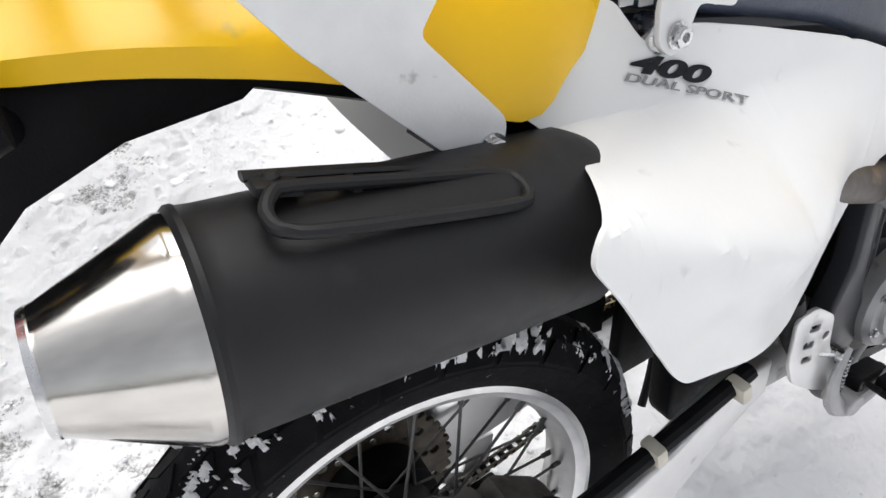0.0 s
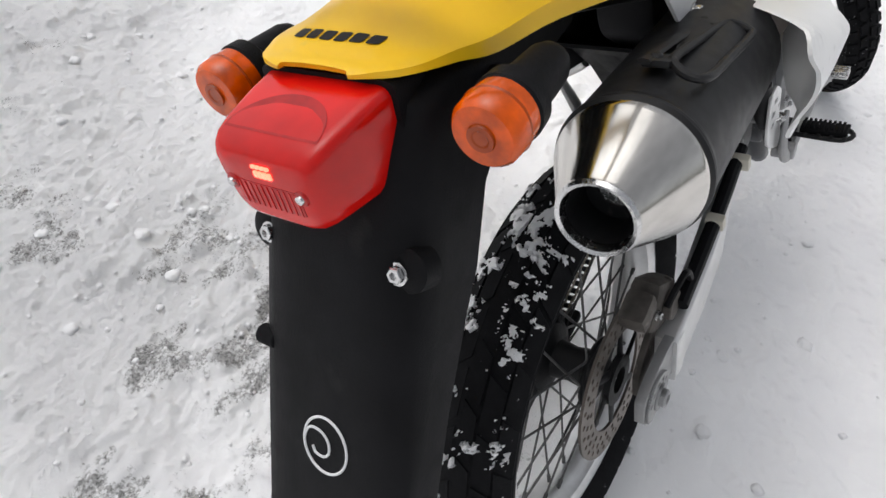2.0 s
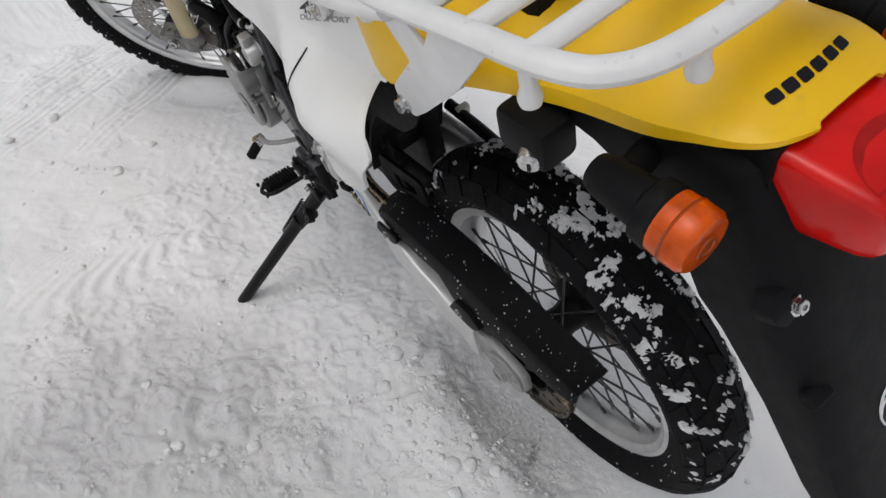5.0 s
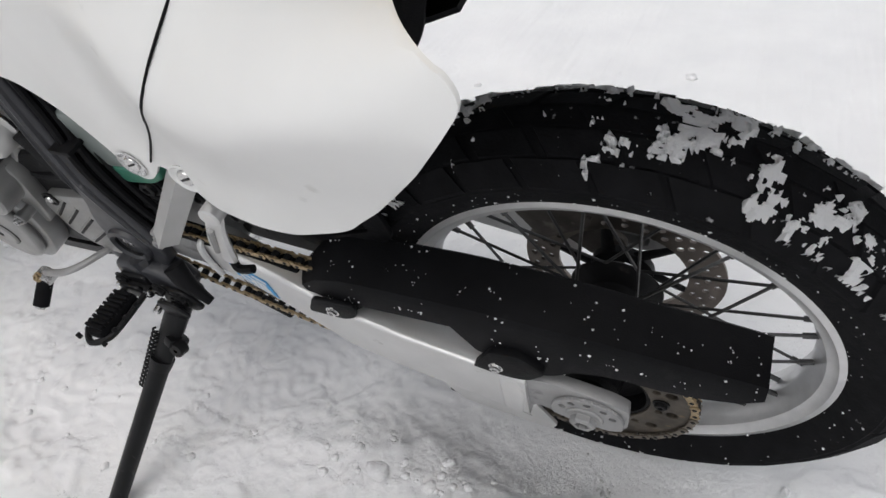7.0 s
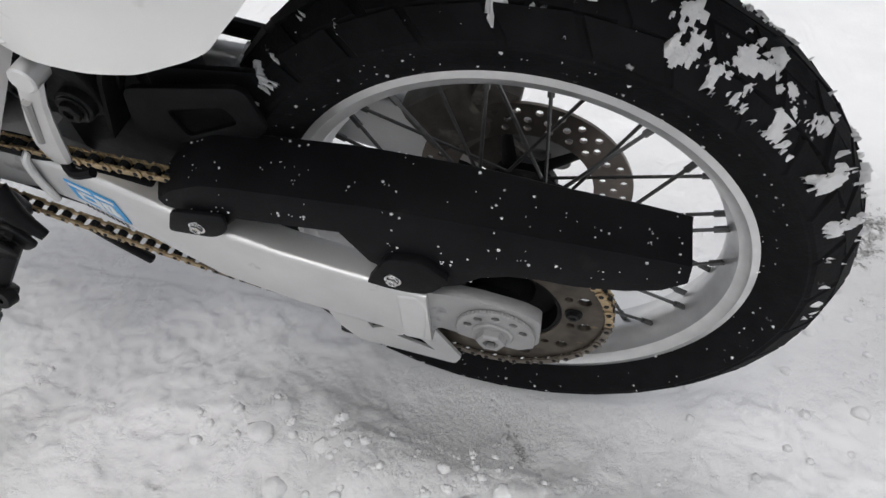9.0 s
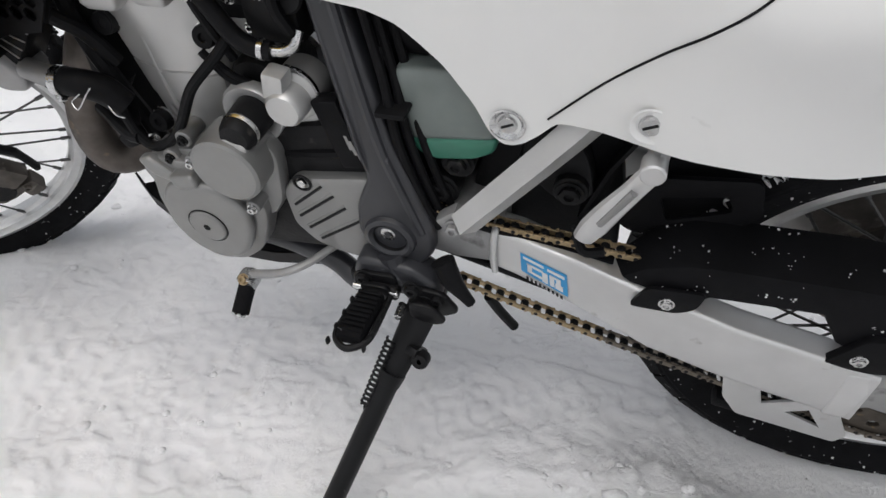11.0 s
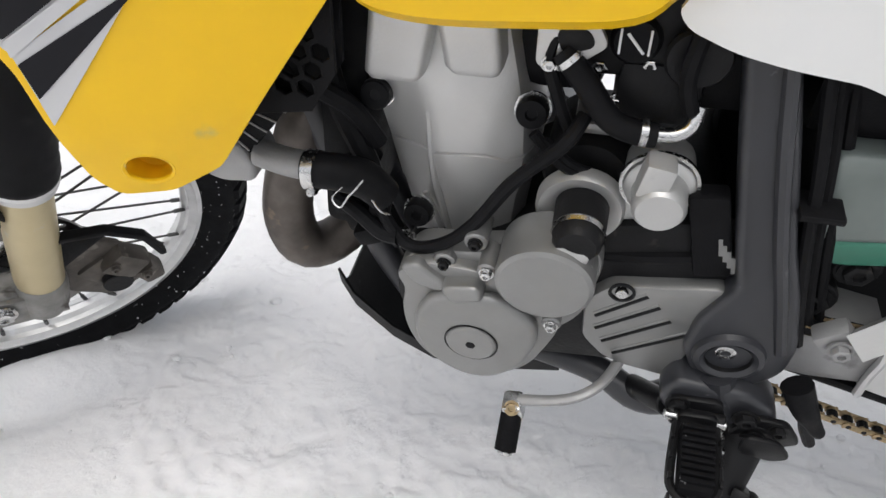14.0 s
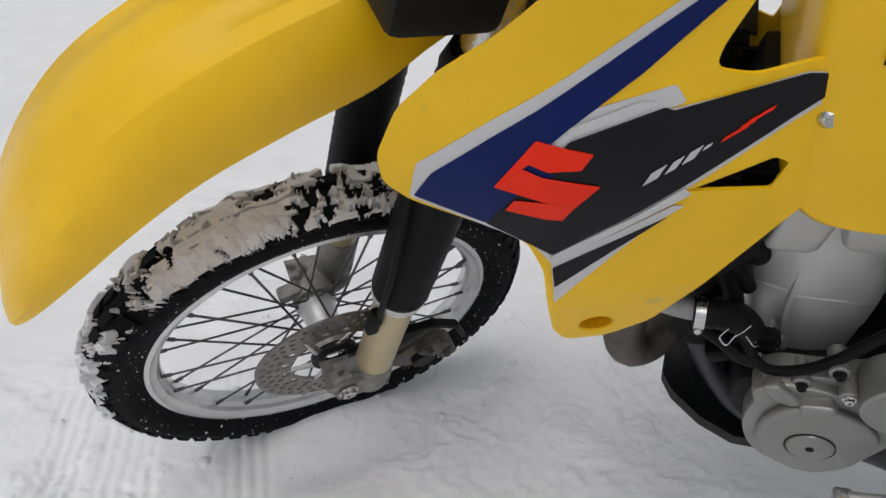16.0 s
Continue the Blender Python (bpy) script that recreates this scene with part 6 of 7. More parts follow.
# sprocket cover with slots; dark rods paint the shade inside them
spc = [(0.702, 0.140), (0.682, 0.164), (0.640, 0.171), (0.592, 0.180), (0.583, 0.165), (0.586, 0.124), (0.600, 0.100), (0.612, 0.045), (0.655, 0.052), (0.678, 0.062), (0.699, 0.088)]
spcover = part("sprocket_cover", plate(rounded(spc, 0.008), 0.085, 0.108, 0.004), COVER, None, "grey sprocket cover with four slanted slots drawn as dark rods")
for i, (x0, z0, x1, z1) in enumerate(((0.690, 0.122, 0.650, 0.158), (0.688, 0.104, 0.638, 0.146), (0.680, 0.086, 0.626, 0.130), (0.668, 0.070, 0.602, 0.120))):
    part("rib", tube([(x0, 0.1072, z0), (x1, 0.1072, z1)], 0.0022, 8), CASE, spcover)
    part("slot_edge", tube([(x0 + 0.002, 0.108, z0 + 0.004), (x1 + 0.002, 0.1075, z1 + 0.004)], 0.0012, 8), COVER, spcover)
part("bolt_pocket", lathe([(0.011, 0.0), (0.0115, 0.002), (0.009, 0.0025), (0.008, -0.002), (0, -0.002)], (0.672, 0.108, 0.160), (0, 1, 0), 20), CASE, spcover)
part("bolt", lathe([(0, 0.004), (0.005, 0.004), (0.0058, 0.002), (0.0058, -0.001)], (0.672, 0.108, 0.160), (0, 1, 0), 12), CHROME, spcover)
# cylinder: a rounded block with a parting line, and the head with its raised caps
cyl_rows = [(0.085, 0.772, 0.862, 0.056), (0.140, 0.770, 0.868, 0.056), (0.170, 0.768, 0.866, 0.060), (0.205, 0.764, 0.871, 0.062), (0.212, 0.762, 0.873, 0.0635), (0.240, 0.760, 0.877, 0.065), (0.2515, 0.759, 0.879, 0.0655), (0.2530, 0.761, 0.877, 0.0630), (0.2545, 0.759, 0.879, 0.0655), (0.29, 0.760, 0.885, 0.066), (0.33, 0.766, 0.891, 0.066), (0.36, 0.772, 0.892, 0.064), (0.40, 0.778, 0.884, 0.060), (0.44, 0.785, 0.870, 0.05)]
rings = []
for z, x0, x1, w in cyl_rows:
    x1 += 0.010
    side_line = [(x1, w * 0.55), (x1 - 0.004, w * 0.78), (x1 - 0.018, w * 0.88), (x1 - 0.034, w * 0.89), (x1 - 0.044, w * 0.97), (x1 - 0.060, w), (x0 + 0.040, w), (x0 + 0.024, w * 0.96), (x0 + 0.010, w * 0.86), (x0, w * 0.55)]
    ring = [V(a, -b, z) for a, b in side_line[::-1]] + [V(a, b, z) for a, b in side_line]
    if 0.25 < z < 0.256:
        for k, q in enumerate(ring):
            q.z += 0.003 * math.sin(q.x * 95)
    rings.append(ring)
cyl = part("cylinder", loft(rings), ENGINE, engine, "silver-painted cylinder and head with a parting line")
for x0, x1, z0, z2, lean in ((0.843, 0.892, 0.326, 0.42, -0.22), (0.781, 0.826, 0.336, 0.42, 0.10)):
    rows = [(z0, 0.024, 0.012), (z0 + 0.003, 0.031, 0.005), (z0 + 0.010, 0.034, 0.001), (z2, 0.036, 0.0)]
    cap = loft([[V(a + lean * (z - z0), 0.050 + b, z) for a, b in rounded([(x0 + e, -0.03), (x1 - e, -0.03), (x1 - e, d), (x0 + e, d)], 0.007, 4)] for z, d, e in rows])
    part("head_cap", cap, ENGINE, engine)
part("chain_tunnel_rib", tube([(0.847, 0.058, 0.335), (0.846, 0.061, 0.29), (0.846, 0.059, 0.22), (0.836, 0.056, 0.15)], [0.003, 0.004, 0.004, 0.003], 8), ENGINE, engine)
part("skirt_rib", tube([(0.856, 0.059, 0.200), (0.848, 0.060, 0.175), (0.842, 0.057, 0.146)], [0.0025, 0.0035, 0.0025], 8), ENGINE, engine)
part("head_lug", tube([(0.889, 0.050, 0.300), (0.889, 0.066, 0.304)], 0.013, 16), CASE, engine, "dark rubber plugged lug")
for x, y, z in ((0.762, 0.066, 0.306), (0.858, 0.076, 0.193), (0.889, 0.058, 0.304)):
    part("plug", lathe([(0, -0.002), (0.004, -0.002), (0.005, 0.001), (0.0115, 0.001), (0.0125, -0.002), (0.0125, -0.014)], (x, y + 0.008, z), (0, 1, 0.2), 20), HOSE, engine, "black rubber plug")
    part("plug_collar", lathe([(0.0125, -0.012), (0.0145, -0.012), (0.0145, -0.009), (0.0125, -0.009)], (x, y + 0.008, z), (0, 1, 0.2), 20, closed=True), CHROME, engine)
part("bolt", bolt((0.866, 0.09, 0.172), (0.2, 1, 0), 0.007, 0.012), CHROME, engine)
# intake side: carburettor body, bracket and knob
carb = part("carburettor", box((0.69, 0.03, 0.385), (0.09, 0.09, 0.085), 0.012), CASE, None, "dark carburettor behind the frame spar")
part("intake_boot", box((0.630, 0.0, 0.385), (0.08, 0.12, 0.15), 0.02), HOSE, carb)
part("float_bowl", box((0.675, 0.045, 0.335), (0.06, 0.07, 0.05), 0.012), CASE, carb)
part("silver_bracket", plate(rounded([(0.759, 0.390), (0.722, 0.393), (0.712, 0.374), (0.740, 0.352), (0.760, 0.356)], 0.006), 0.082, 0.088, 0.0015), ENGINE, carb)
part("bracket_slot", plate(rounded([(0.748, 0.385), (0.726, 0.386), (0.720, 0.374), (0.742, 0.366)], 0.008), 0.086, 0.0895, 0.0005), CASE, carb)
part("bolt", bolt((0.750, 0.088, 0.359), (0, 1, 0), 0.0045, 0.005), CHROME, carb)
part("choke_knob", lathe([(0, 0.018), (0.014, 0.018), (0.017, 0.014), (0.017, 0)], (0.696, 0.064, 0.374), (0, 1, 0.1), 24), BLACK, carb)
part("knob_mark", box((0.696, 0.0825, 0.375), (0.002, 0.001, 0.018), 0.0003, Matrix.Rotation(radians(40), 4, "Y")), PAPER, carb)
for x in (0.687, 0.706):
    part("knob_mark", box((x, 0.0825, 0.376), (0.0016, 0.001, 0.018), 0.0003), PAPER, carb)
part("copper_bracket", plate(rounded([(0.722, 0.415), (0.706, 0.418), (0.698, 0.395), (0.712, 0.392)], 0.004), 0.082, 0.086, 0.001), CHAIN, carb)
part("inlet_stub", box((0.745, 0.0, 0.352), (0.07, 0.10, 0.085), 0.02), HOSE, carb)
for x, z in ((0.717, 0.352), (0.684, 0.356), (0.702, 0.324)):
    part("screw", bolt((x, 0.072, z), (0, 1, 0), 0.005, 0.006), CHROME, carb)
part("throttle_cam", lathe([(0.02, 0.075), (0.022, 0.082), (0.02, 0.085), (0.008, 0.085), (0, 0.08)], (0.655, 0, 0.368), (0, 1, 0), 24), CASE, carb)
# hoses and cables
radiator_hose = part("radiator_hose", tube([(0.940, 0.112, 0.257), (0.915, 0.110, 0.256), (0.895, 0.10, 0.243), (0.880, 0.095, 0.222)], [0.0155, 0.0155, 0.0165, 0.015], 14), HOSE, None, "black rubber radiator hose with wire clips")
part("wire_clip", tube([(0.905, 0.122, 0.252), (0.912, 0.130, 0.246), (0.905, 0.134, 0.240), (0.899, 0.128, 0.247), (0.892, 0.126, 0.255), (0.886, 0.122, 0.262)], 0.0009, 6), CHROME, radiator_hose)
part("wire_clip", tube([(0.886, 0.112, 0.232), (0.878, 0.116, 0.224), (0.872, 0.112, 0.218)], 0.0009, 6), CHROME, radiator_hose)
h2 = part("water_hose", tube([(0.742, 0.085, 0.368), (0.725, 0.092, 0.350), (0.706, 0.095, 0.325), (0.688, 0.095, 0.316), (0.672, 0.094, 0.314)], 0.0092, 12), HOSE, None, "black water hose to the pump")
part("clamp", tube([(0.684, 0.095, 0.3155), (0.679, 0.0945, 0.315)], 0.0102, 16), CHROME, h2)
part("clamp", tube([(0.738, 0.086, 0.364), (0.735, 0.087, 0.361)], 0.0104, 16), CHROME, h2)
part("elbow", tube([(0.674, 0.094, 0.314), (0.660, 0.092, 0.314), (0.650, 0.088, 0.319), (0.646, 0.080, 0.33)], 0.0055, 12), CHROME, h2, "steel elbow pipe")
part("breather_hose", tube([(0.722, 0.085, 0.318), (0.734, 0.102, 0.303), (0.769, 0.110, 0.268), (0.798, 0.112, 0.222), (0.825, 0.112, 0.193), (0.855, 0.110, 0.180), (0.875, 0.105, 0.195), (0.890, 0.095, 0.225)], 0.0058, 10), HOSE, None, "thin black breather hose across the cylinder")
part("lead", tube([(0.758, 0.088, 0.30), (0.735, 0.090, 0.275), (0.715, 0.085, 0.262)], 0.0045, 8), HOSE, None, "black wire lead")
part("lead", tube([(0.750, 0.088, 0.295), (0.728, 0.088, 0.275), (0.712, 0.082, 0.265)], 0.0035, 8), HOSE, None, "black wire lead")
part("lead", tube([(0.735, 0.080, 0.40), (0.75, 0.085, 0.365), (0.742, 0.085, 0.33), (0.728, 0.080, 0.29)], 0.005, 8), HOSE, None, "black wire lead")
part("lead", tube([(0.655, 0.088, 0.40), (0.660, 0.090, 0.36), (0.652, 0.085, 0.33)], 0.006, 8), HOSE, None, "black wire lead")
part("lead", tube([(0.97, 0.09, 0.42), (0.945, 0.095, 0.37), (0.925, 0.095, 0.33), (0.905, 0.08, 0.30), (0.89, 0.07, 0.26)], 0.0085, 10), HOSE, None, "black hose beside the radiator")
part("radiator_duct", box((0.918, 0.0, 0.31), (0.045, 0.12, 0.34), 0.012, Matrix.Rotation(radians(-8), 4, "Y")), BLACK, None, "black plastic duct behind the radiators")
part("lead", tube([(0.93, 0.06, 0.36), (0.92, 0.07, 0.30), (0.90, 0.075, 0.24), (0.90, 0.06, 0.18), (0.88, 0.07, 0.14)], 0.010, 10), HOSE, None, "black hose beside the radiator")
for i, (x, y, z, r) in enumerate(((0.925, 0.07, 0.19, 0.016), (0.905, 0.085, 0.165, 0.013), (0.915, 0.06, 0.225, 0.018), (0.89, 0.09, 0.20, 0.012), (0.93, 0.05, 0.15, 0.015))):
    part("horn_bracket_piece", box((x, y, z), (r * 2, r * 1.6, r * 1.5), r * 0.4, Matrix.Rotation(radians(25 * i), 4, "Y")), BLACK, None, "black plastic fitting in front of the engine")
part("front_hose", tube([(0.93, 0.085, 0.205), (0.905, 0.098, 0.200), (0.885, 0.105, 0.188), (0.868, 0.108, 0.188)], 0.008, 10), HOSE, None, "black hose in front of the cylinder")
rel = part("relay", plate([(0.641, 0.268), (0.612, 0.272), (0.590, 0.192), (0.620, 0.186)], 0.085, 0.104, 0.003), BLACK, None, "flat black plastic relay cover")
for k in range(4):
    part("relay_mark", plate([(0.611 - 0.0045 * k, 0.232 - 0.006 * k), (0.608 - 0.0045 * k, 0.2325 - 0.006 * k), (0.604 - 0.0045 * k, 0.215 - 0.006 * k), (0.607 - 0.0045 * k, 0.2145 - 0.006 * k)], 0.1038, 0.1045, 0), COVER, rel)
part("wire_band", tube([(0.70, 0.09, 0.185), (0.66, 0.095, 0.192), (0.60, 0.095, 0.205)], 0.006, 8), HOSE, None, "black wire along the crankcase")

# ---- frame ----
spar = [(0.648, 0.47), (0.633, 0.393), (0.618, 0.319), (0.599, 0.231), (0.588, 0.190), (0.608, 0.145), (0.612, 0.105), (0.598, 0.072), (0.570, 0.058), (0.538, 0.066), (0.523, 0.090), (0.522, 0.125), (0.540, 0.190), (0.557, 0.236), (0.580, 0.322), (0.598, 0.385), (0.612, 0.47)]


def spar_plate(s):
    bm = plate(rounded(spar, 0.010), 0.084, 0.116, 0.007, segments=3)
    for v in bm.verts:
        v.co.y = s * (v.co.y - 0.16 * max(0.0, v.co.z - 0.22))
    return bm


frame_l = part("main_frame", spar_plate(1), FRAME, None, "dark grey painted steel frame")
part("spar", spar_plate(-1), FRAME, frame_l)
part("pivot_boss", lathe([(0.031, 0.0), (0.029, 0.006), (0.024, 0.008), (0.0195, 0.004), (0.0195, -0.006), (0.0, -0.006)], (0.573, 0.115, 0.106), (0, 1, 0), 40), FRAME, frame_l)
part("pivot_recess", lathe([(0.0205, 0.003), (0.0195, 0.0050), (0.0180, -0.005), (0, -0.005)], (0.573, 0.115, 0.106), (0, 1, 0), 36), CASE, frame_l)
part("pivot_bolt", bolt((0.576, 0.109, 0.109), (0, 1, 0), 0.0090, 0.008, sides=12), CHROME, frame_l, "steel pivot bolt")
lip = tube([(0.608, 0.086, 0.405), (0.590, 0.100, 0.32), (0.570, 0.113, 0.24), (0.555, 0.116, 0.19), (0.535, 0.114, 0.12)], 0.0055, 8)
part("frame_edge_tube", lip, FRAME, frame_l)
for y in (0.1, -0.1):
    part("cradle_tube", tube([(0.565, y, 0.075), (0.590, y, 0.02), (0.630, y * 0.98, -0.012), (0.68, y * 0.8, 0.0), (0.76, y * 0.6, -0.005), (0.85, y * 0.5, 0.0), (0.900, y * 0.4, 0.06), (0.930, y * 0.35, 0.14), (0.97, y * 0.2, 0.28), (0.99, 0, 0.45)], [0.022, 0.02, 0.016, 0.015, 0.014, 0.014, 0.015, 0.016, 0.018, 0.02], 12), FRAME, frame_l)
    part("tank_rail", tube([(0.62, y, 0.44), (0.70, y * 0.8, 0.52), (0.85, y * 0.5, 0.60), (1.0, 0, 0.64)], 0.014, 12), BLACK, frame_l)
part("steering_head", rod((1.055, 0, 0.54), (0.985, 0, 0.70), 0.03, 20), FRAME, frame_l)
for y, off in ((0.107, 0.0), (0.098, -0.008), (0.089, -0.018)):
    part("cable", tube([(0.592 + off, y * 0.7, 0.45), (0.575 + off, y * 0.82, 0.36), (0.562 + off, y * 0.9, 0.30), (0.552 + off, y, 0.24), (0.535 + off, y, 0.17), (0.520 + off, y * 0.95, 0.12)], 0.0048, 8), HOSE, None, "black cable along the frame spar")
part("cable_tie", box((0.553, 0.100, 0.272), (0.03, 0.03, 0.006), 0.002), HOSE, None, "black cable tie round the cables")
sub = part("subframe", tube([(0.486, 0.118, 0.150), (0.385, 0.112, 0.278), (0.33, 0.10, 0.35)], 0.0160, 4, 4, flat=1.0), ENGINE, None, "silver aluminium subframe strut")
part("strut", tube([(0.490, -0.118, 0.152), (0.395, -0.112, 0.275), (0.33, -0.11, 0.36)], 0.0125, 4, 4), ALU, sub)
for s in (1, -1):
    part("rear_strut", tube([(0.33, s * 0.11, 0.36), (0.24, s * 0.10, 0.47), (0.05, s * 0.09, 0.54), (-0.10, s * 0.06, 0.585)], 0.0115, 8), BLACK, sub, "black painted rear strut")
for s in (1, -1):
    part("strut_bolt", bolt((0.497, s * 0.119, 0.143), (0, s, 0), 0.0075, 0.009), CAST, sub)
    part("top_rail", tube([(0.60, s * 0.09, 0.50), (0.40, s * 0.10, 0.53), (0.15, s * 0.095, 0.565), (-0.08, s * 0.06, 0.595)], 0.011, 8), FRAME, sub)
    part("bracket", box((0.50, s * 0.108, 0.145), (0.030, 0.018, 0.024), 0.005, Matrix.Rotation(radians(40), 4, "Y")), CAST, sub)
# reservoir
res_out = [(0.554, 0.310), (0.551, 0.268), (0.545, 0.228), (0.456, 0.240), (0.461, 0.262), (0.474, 0.292), (0.492, 0.314)]
res = part("coolant_reservoir", plate(rounded(res_out, 0.010), 0.035, 0.092, 0.010, segments=3), COOLANT, None, "milky plastic coolant reservoir half full of green coolant")
part("coolant", plate(rounded([(0.5455, 0.231), (0.538, 0.213), (0.520, 0.207), (0.480, 0.214), (0.459, 0.226), (0.456, 0.243)], 0.008), 0.035, 0.0915, 0.010, segments=3), GREEN, res, "green coolant in the reservoir")
airbox = part("airbox", box((0.45, 0.0, 0.395), (0.26, 0.155, 0.17), 0.02), BLACK, None, "black plastic airbox behind the side covers")
part("airbox_wall", plate(rounded([(0.625, 0.45), (0.36, 0.45), (0.320, 0.30), (0.340, 0.20), (0.345, 0.040), (0.40, 0.020), (0.48, 0.050), (0.56, 0.120), (0.61, 0.20)], 0.02), -0.055, -0.02, 0.004), BLACK, airbox)
part("battery_tray", box((0.53, 0.0, 0.24), (0.05, 0.14, 0.14), 0.01), BLACK, airbox)
# shock, linkage and black inner panels
shock = part("rear_shock", rod((0.48, 0.0, 0.20), (0.43, 0.0, 0.50), 0.028, 20), CASE, None, "dark rear shock absorber and linkage")
sp = [V(0.475 - 0.045 * i / 60, 0.042 * math.cos(i * 0.75), 0.22 + 0.24 * i / 60) + V(0.042 * math.sin(i * 0.75), 0, 0) for i in range(61)]
part("linkage_cover", plate(rounded([(0.330, 0.06), (0.335, 0.17), (0.345, 0.22), (0.40, 0.26), (0.47, 0.25), (0.50, 0.12), (0.45, 0.07)], 0.015), 0.025, 0.045, 0.004), CASE, shock)
part("spring", tube(sp, 0.0055, 8, 2), material("spring_red", (0.10, 0.015, 0.018), 0.45), shock, "dark red coil spring")
part("linkage", plate(rounded([(0.43, 0.25), (0.40, 0.27), (0.37, 0.22), (0.36, 0.17), (0.40, 0.16), (0.44, 0.20)], 0.015), 0.04, 0.075, 0.005), CASE, shock)
for x, z, r in ((0.405, 0.245, 0.015), (0.425, 0.205, 0.016), (0.385, 0.185, 0.018), (0.52, 0.16, 0.02), (0.50, 0.20, 0.018)):
    part("linkage_bolt", merge(rod((x, 0.05, z), (x, 0.085, z), r, 16), bolt((x, 0.085, z), (0, 1, 0), r * 0.6, 0.008)), CASE, shock)
inner = part("inner_fender", plate(rounded([(0.56, 0.50), (0.36, 0.51), (0.10, 0.54), (0.08, 0.48), (0.20, 0.40), (0.33, 0.27), (0.35, 0.19), (0.38, 0.16), (0.42, 0.20), (0.45, 0.35)], 0.02), 0.015, 0.055, 0.003), BLACK, None, "black plastic inner fender")
part("inner_panel", plate(rounded([(0.50, 0.45), (0.36, 0.50), (0.06, 0.54), (0.07, 0.48), (0.20, 0.385), (0.33, 0.27), (0.36, 0.20), (0.42, 0.20)], 0.02), -0.09, -0.03, 0.003), BLACK, inner)
part("inner_panel", plate(rounded([(0.094, 0.495), (0.108, 0.445), (0.138, 0.395), (0.178, 0.360), (0.30, 0.335), (0.40, 0.330), (0.40, 0.50), (0.16, 0.530), (0.110, 0.518)], 0.01), 0.082, 0.086, 0.001), BLACK, inner)
arch_rings = []
for i in range(7):
    a = radians(18 + 10 * i)
    r = 0.395 + 0.03 * i / 8
    arch_rings.append([V(r * math.cos(a), y, r * math.sin(a) + 0.02 + 0.04 * i / 8) for y in (-0.075, -0.04, 0, 0.04, 0.075)])
part("wheel_arch", shell(loft(arch_rings, False, False), 0.004), BLACK, inner)
part("wing_recess", plate([(0.32, 0.215), (0.215, 0.222), (0.215, 0.15), (0.32, 0.135)], 0.045, 0.052, 0.001), BLACK, inner)
win = rounded([(0.300, 0.185), (0.240, 0.198), (0.232, 0.180), (0.290, 0.155)], 0.006, 3)
part("mud_guard_wing", plate(rounded([(0.335, 0.205), (0.215, 0.222), (0.205, 0.175), (0.245, 0.150), (0.32, 0.130), (0.345, 0.15)], 0.012), 0.066, 0.072, 0.002, [win]), BLACK, inner, "black plastic wing with a square hole")
# ---- pegs, stand and levers ----
pas = part("passenger_peg_bracket", tube([(0.316, 0.154, 0.288), (0.328, 0.153, 0.264), (0.343, 0.149, 0.234), (0.355, 0.145, 0.206), (0.363, 0.140, 0.184)], [0.010, 0.010, 0.012, 0.013, 0.010], 10, flat=0.55, up=(0, 1, 0)), ALU, None, "silver aluminium passenger peg bracket")
part("recess", tube([(0.327, 0.1600, 0.268), (0.350, 0.1530, 0.219)], 0.0035, 8), COVER, pas)
part("top_knob", rod((0.316, 0.142, 0.289), (0.316, 0.162, 0.289), 0.0105, 18), ALU, pas)
part("foot_clip", tube([(0.372, 0.128, 0.186), (0.362, 0.14, 0.166), (0.342, 0.138, 0.168)], 0.005, 8), HOSE, pas)
part("post", tube([(0.316, 0.150, 0.288), (0.310, 0.12, 0.305), (0.305, 0.10, 0.32)], 0.009, 10), ALU, pas)


def footpeg(s, base, tip, label):
    base, tip = Vector(base), Vector(tip)
    d = (tip - base).normalized()
    fwd = V(1, 0, 0)
    up = d.cross(fwd) * (-1 if d.cross(fwd).z < 0 else 1)
    loop = [base + fwd * 0.017, base + d * 0.05 + fwd * 0.020, tip - d * 0.012 + fwd * 0.017, tip + fwd * 0.0, tip - d * 0.012 - fwd * 0.017, base + d * 0.05 - fwd * 0.020, base - fwd * 0.017]
    peg = part("footpeg", tube(loop, 0.0042, 8, 5, up=up), CASE, None, label)
    rot = Matrix((fwd, d, up)).transposed().to_4x4()
    part("rubber", box((base + tip) / 2 + up * 0.004, (0.030, (tip - base).length - 0.016, 0.018), 0.005, rot), RUBBER, peg)
    n = 9
    for i in range(n):
        q = base + d * (0.014 + i * ((tip - base).length - 0.030) / (n - 1)) + up * 0.0145
        part("rib", box(q, (0.028, 0.0045, 0.006), 0.0015, rot), RUBBER, peg)
    for i in range(4):
        for sg in (1, -1):
            q = base + d * (0.02 + 0.02 * i) + fwd * 0.021 * sg + up * 0.004
            part("tooth", box(q, (0.003, 0.006, 0.009), 0.001, rot), CASE, peg)
    part("hinge", rod(base - fwd * 0.024 - d * 0.006, base + fwd * 0.024 - d * 0.006, 0.009, 14), CASE, peg)
    return peg


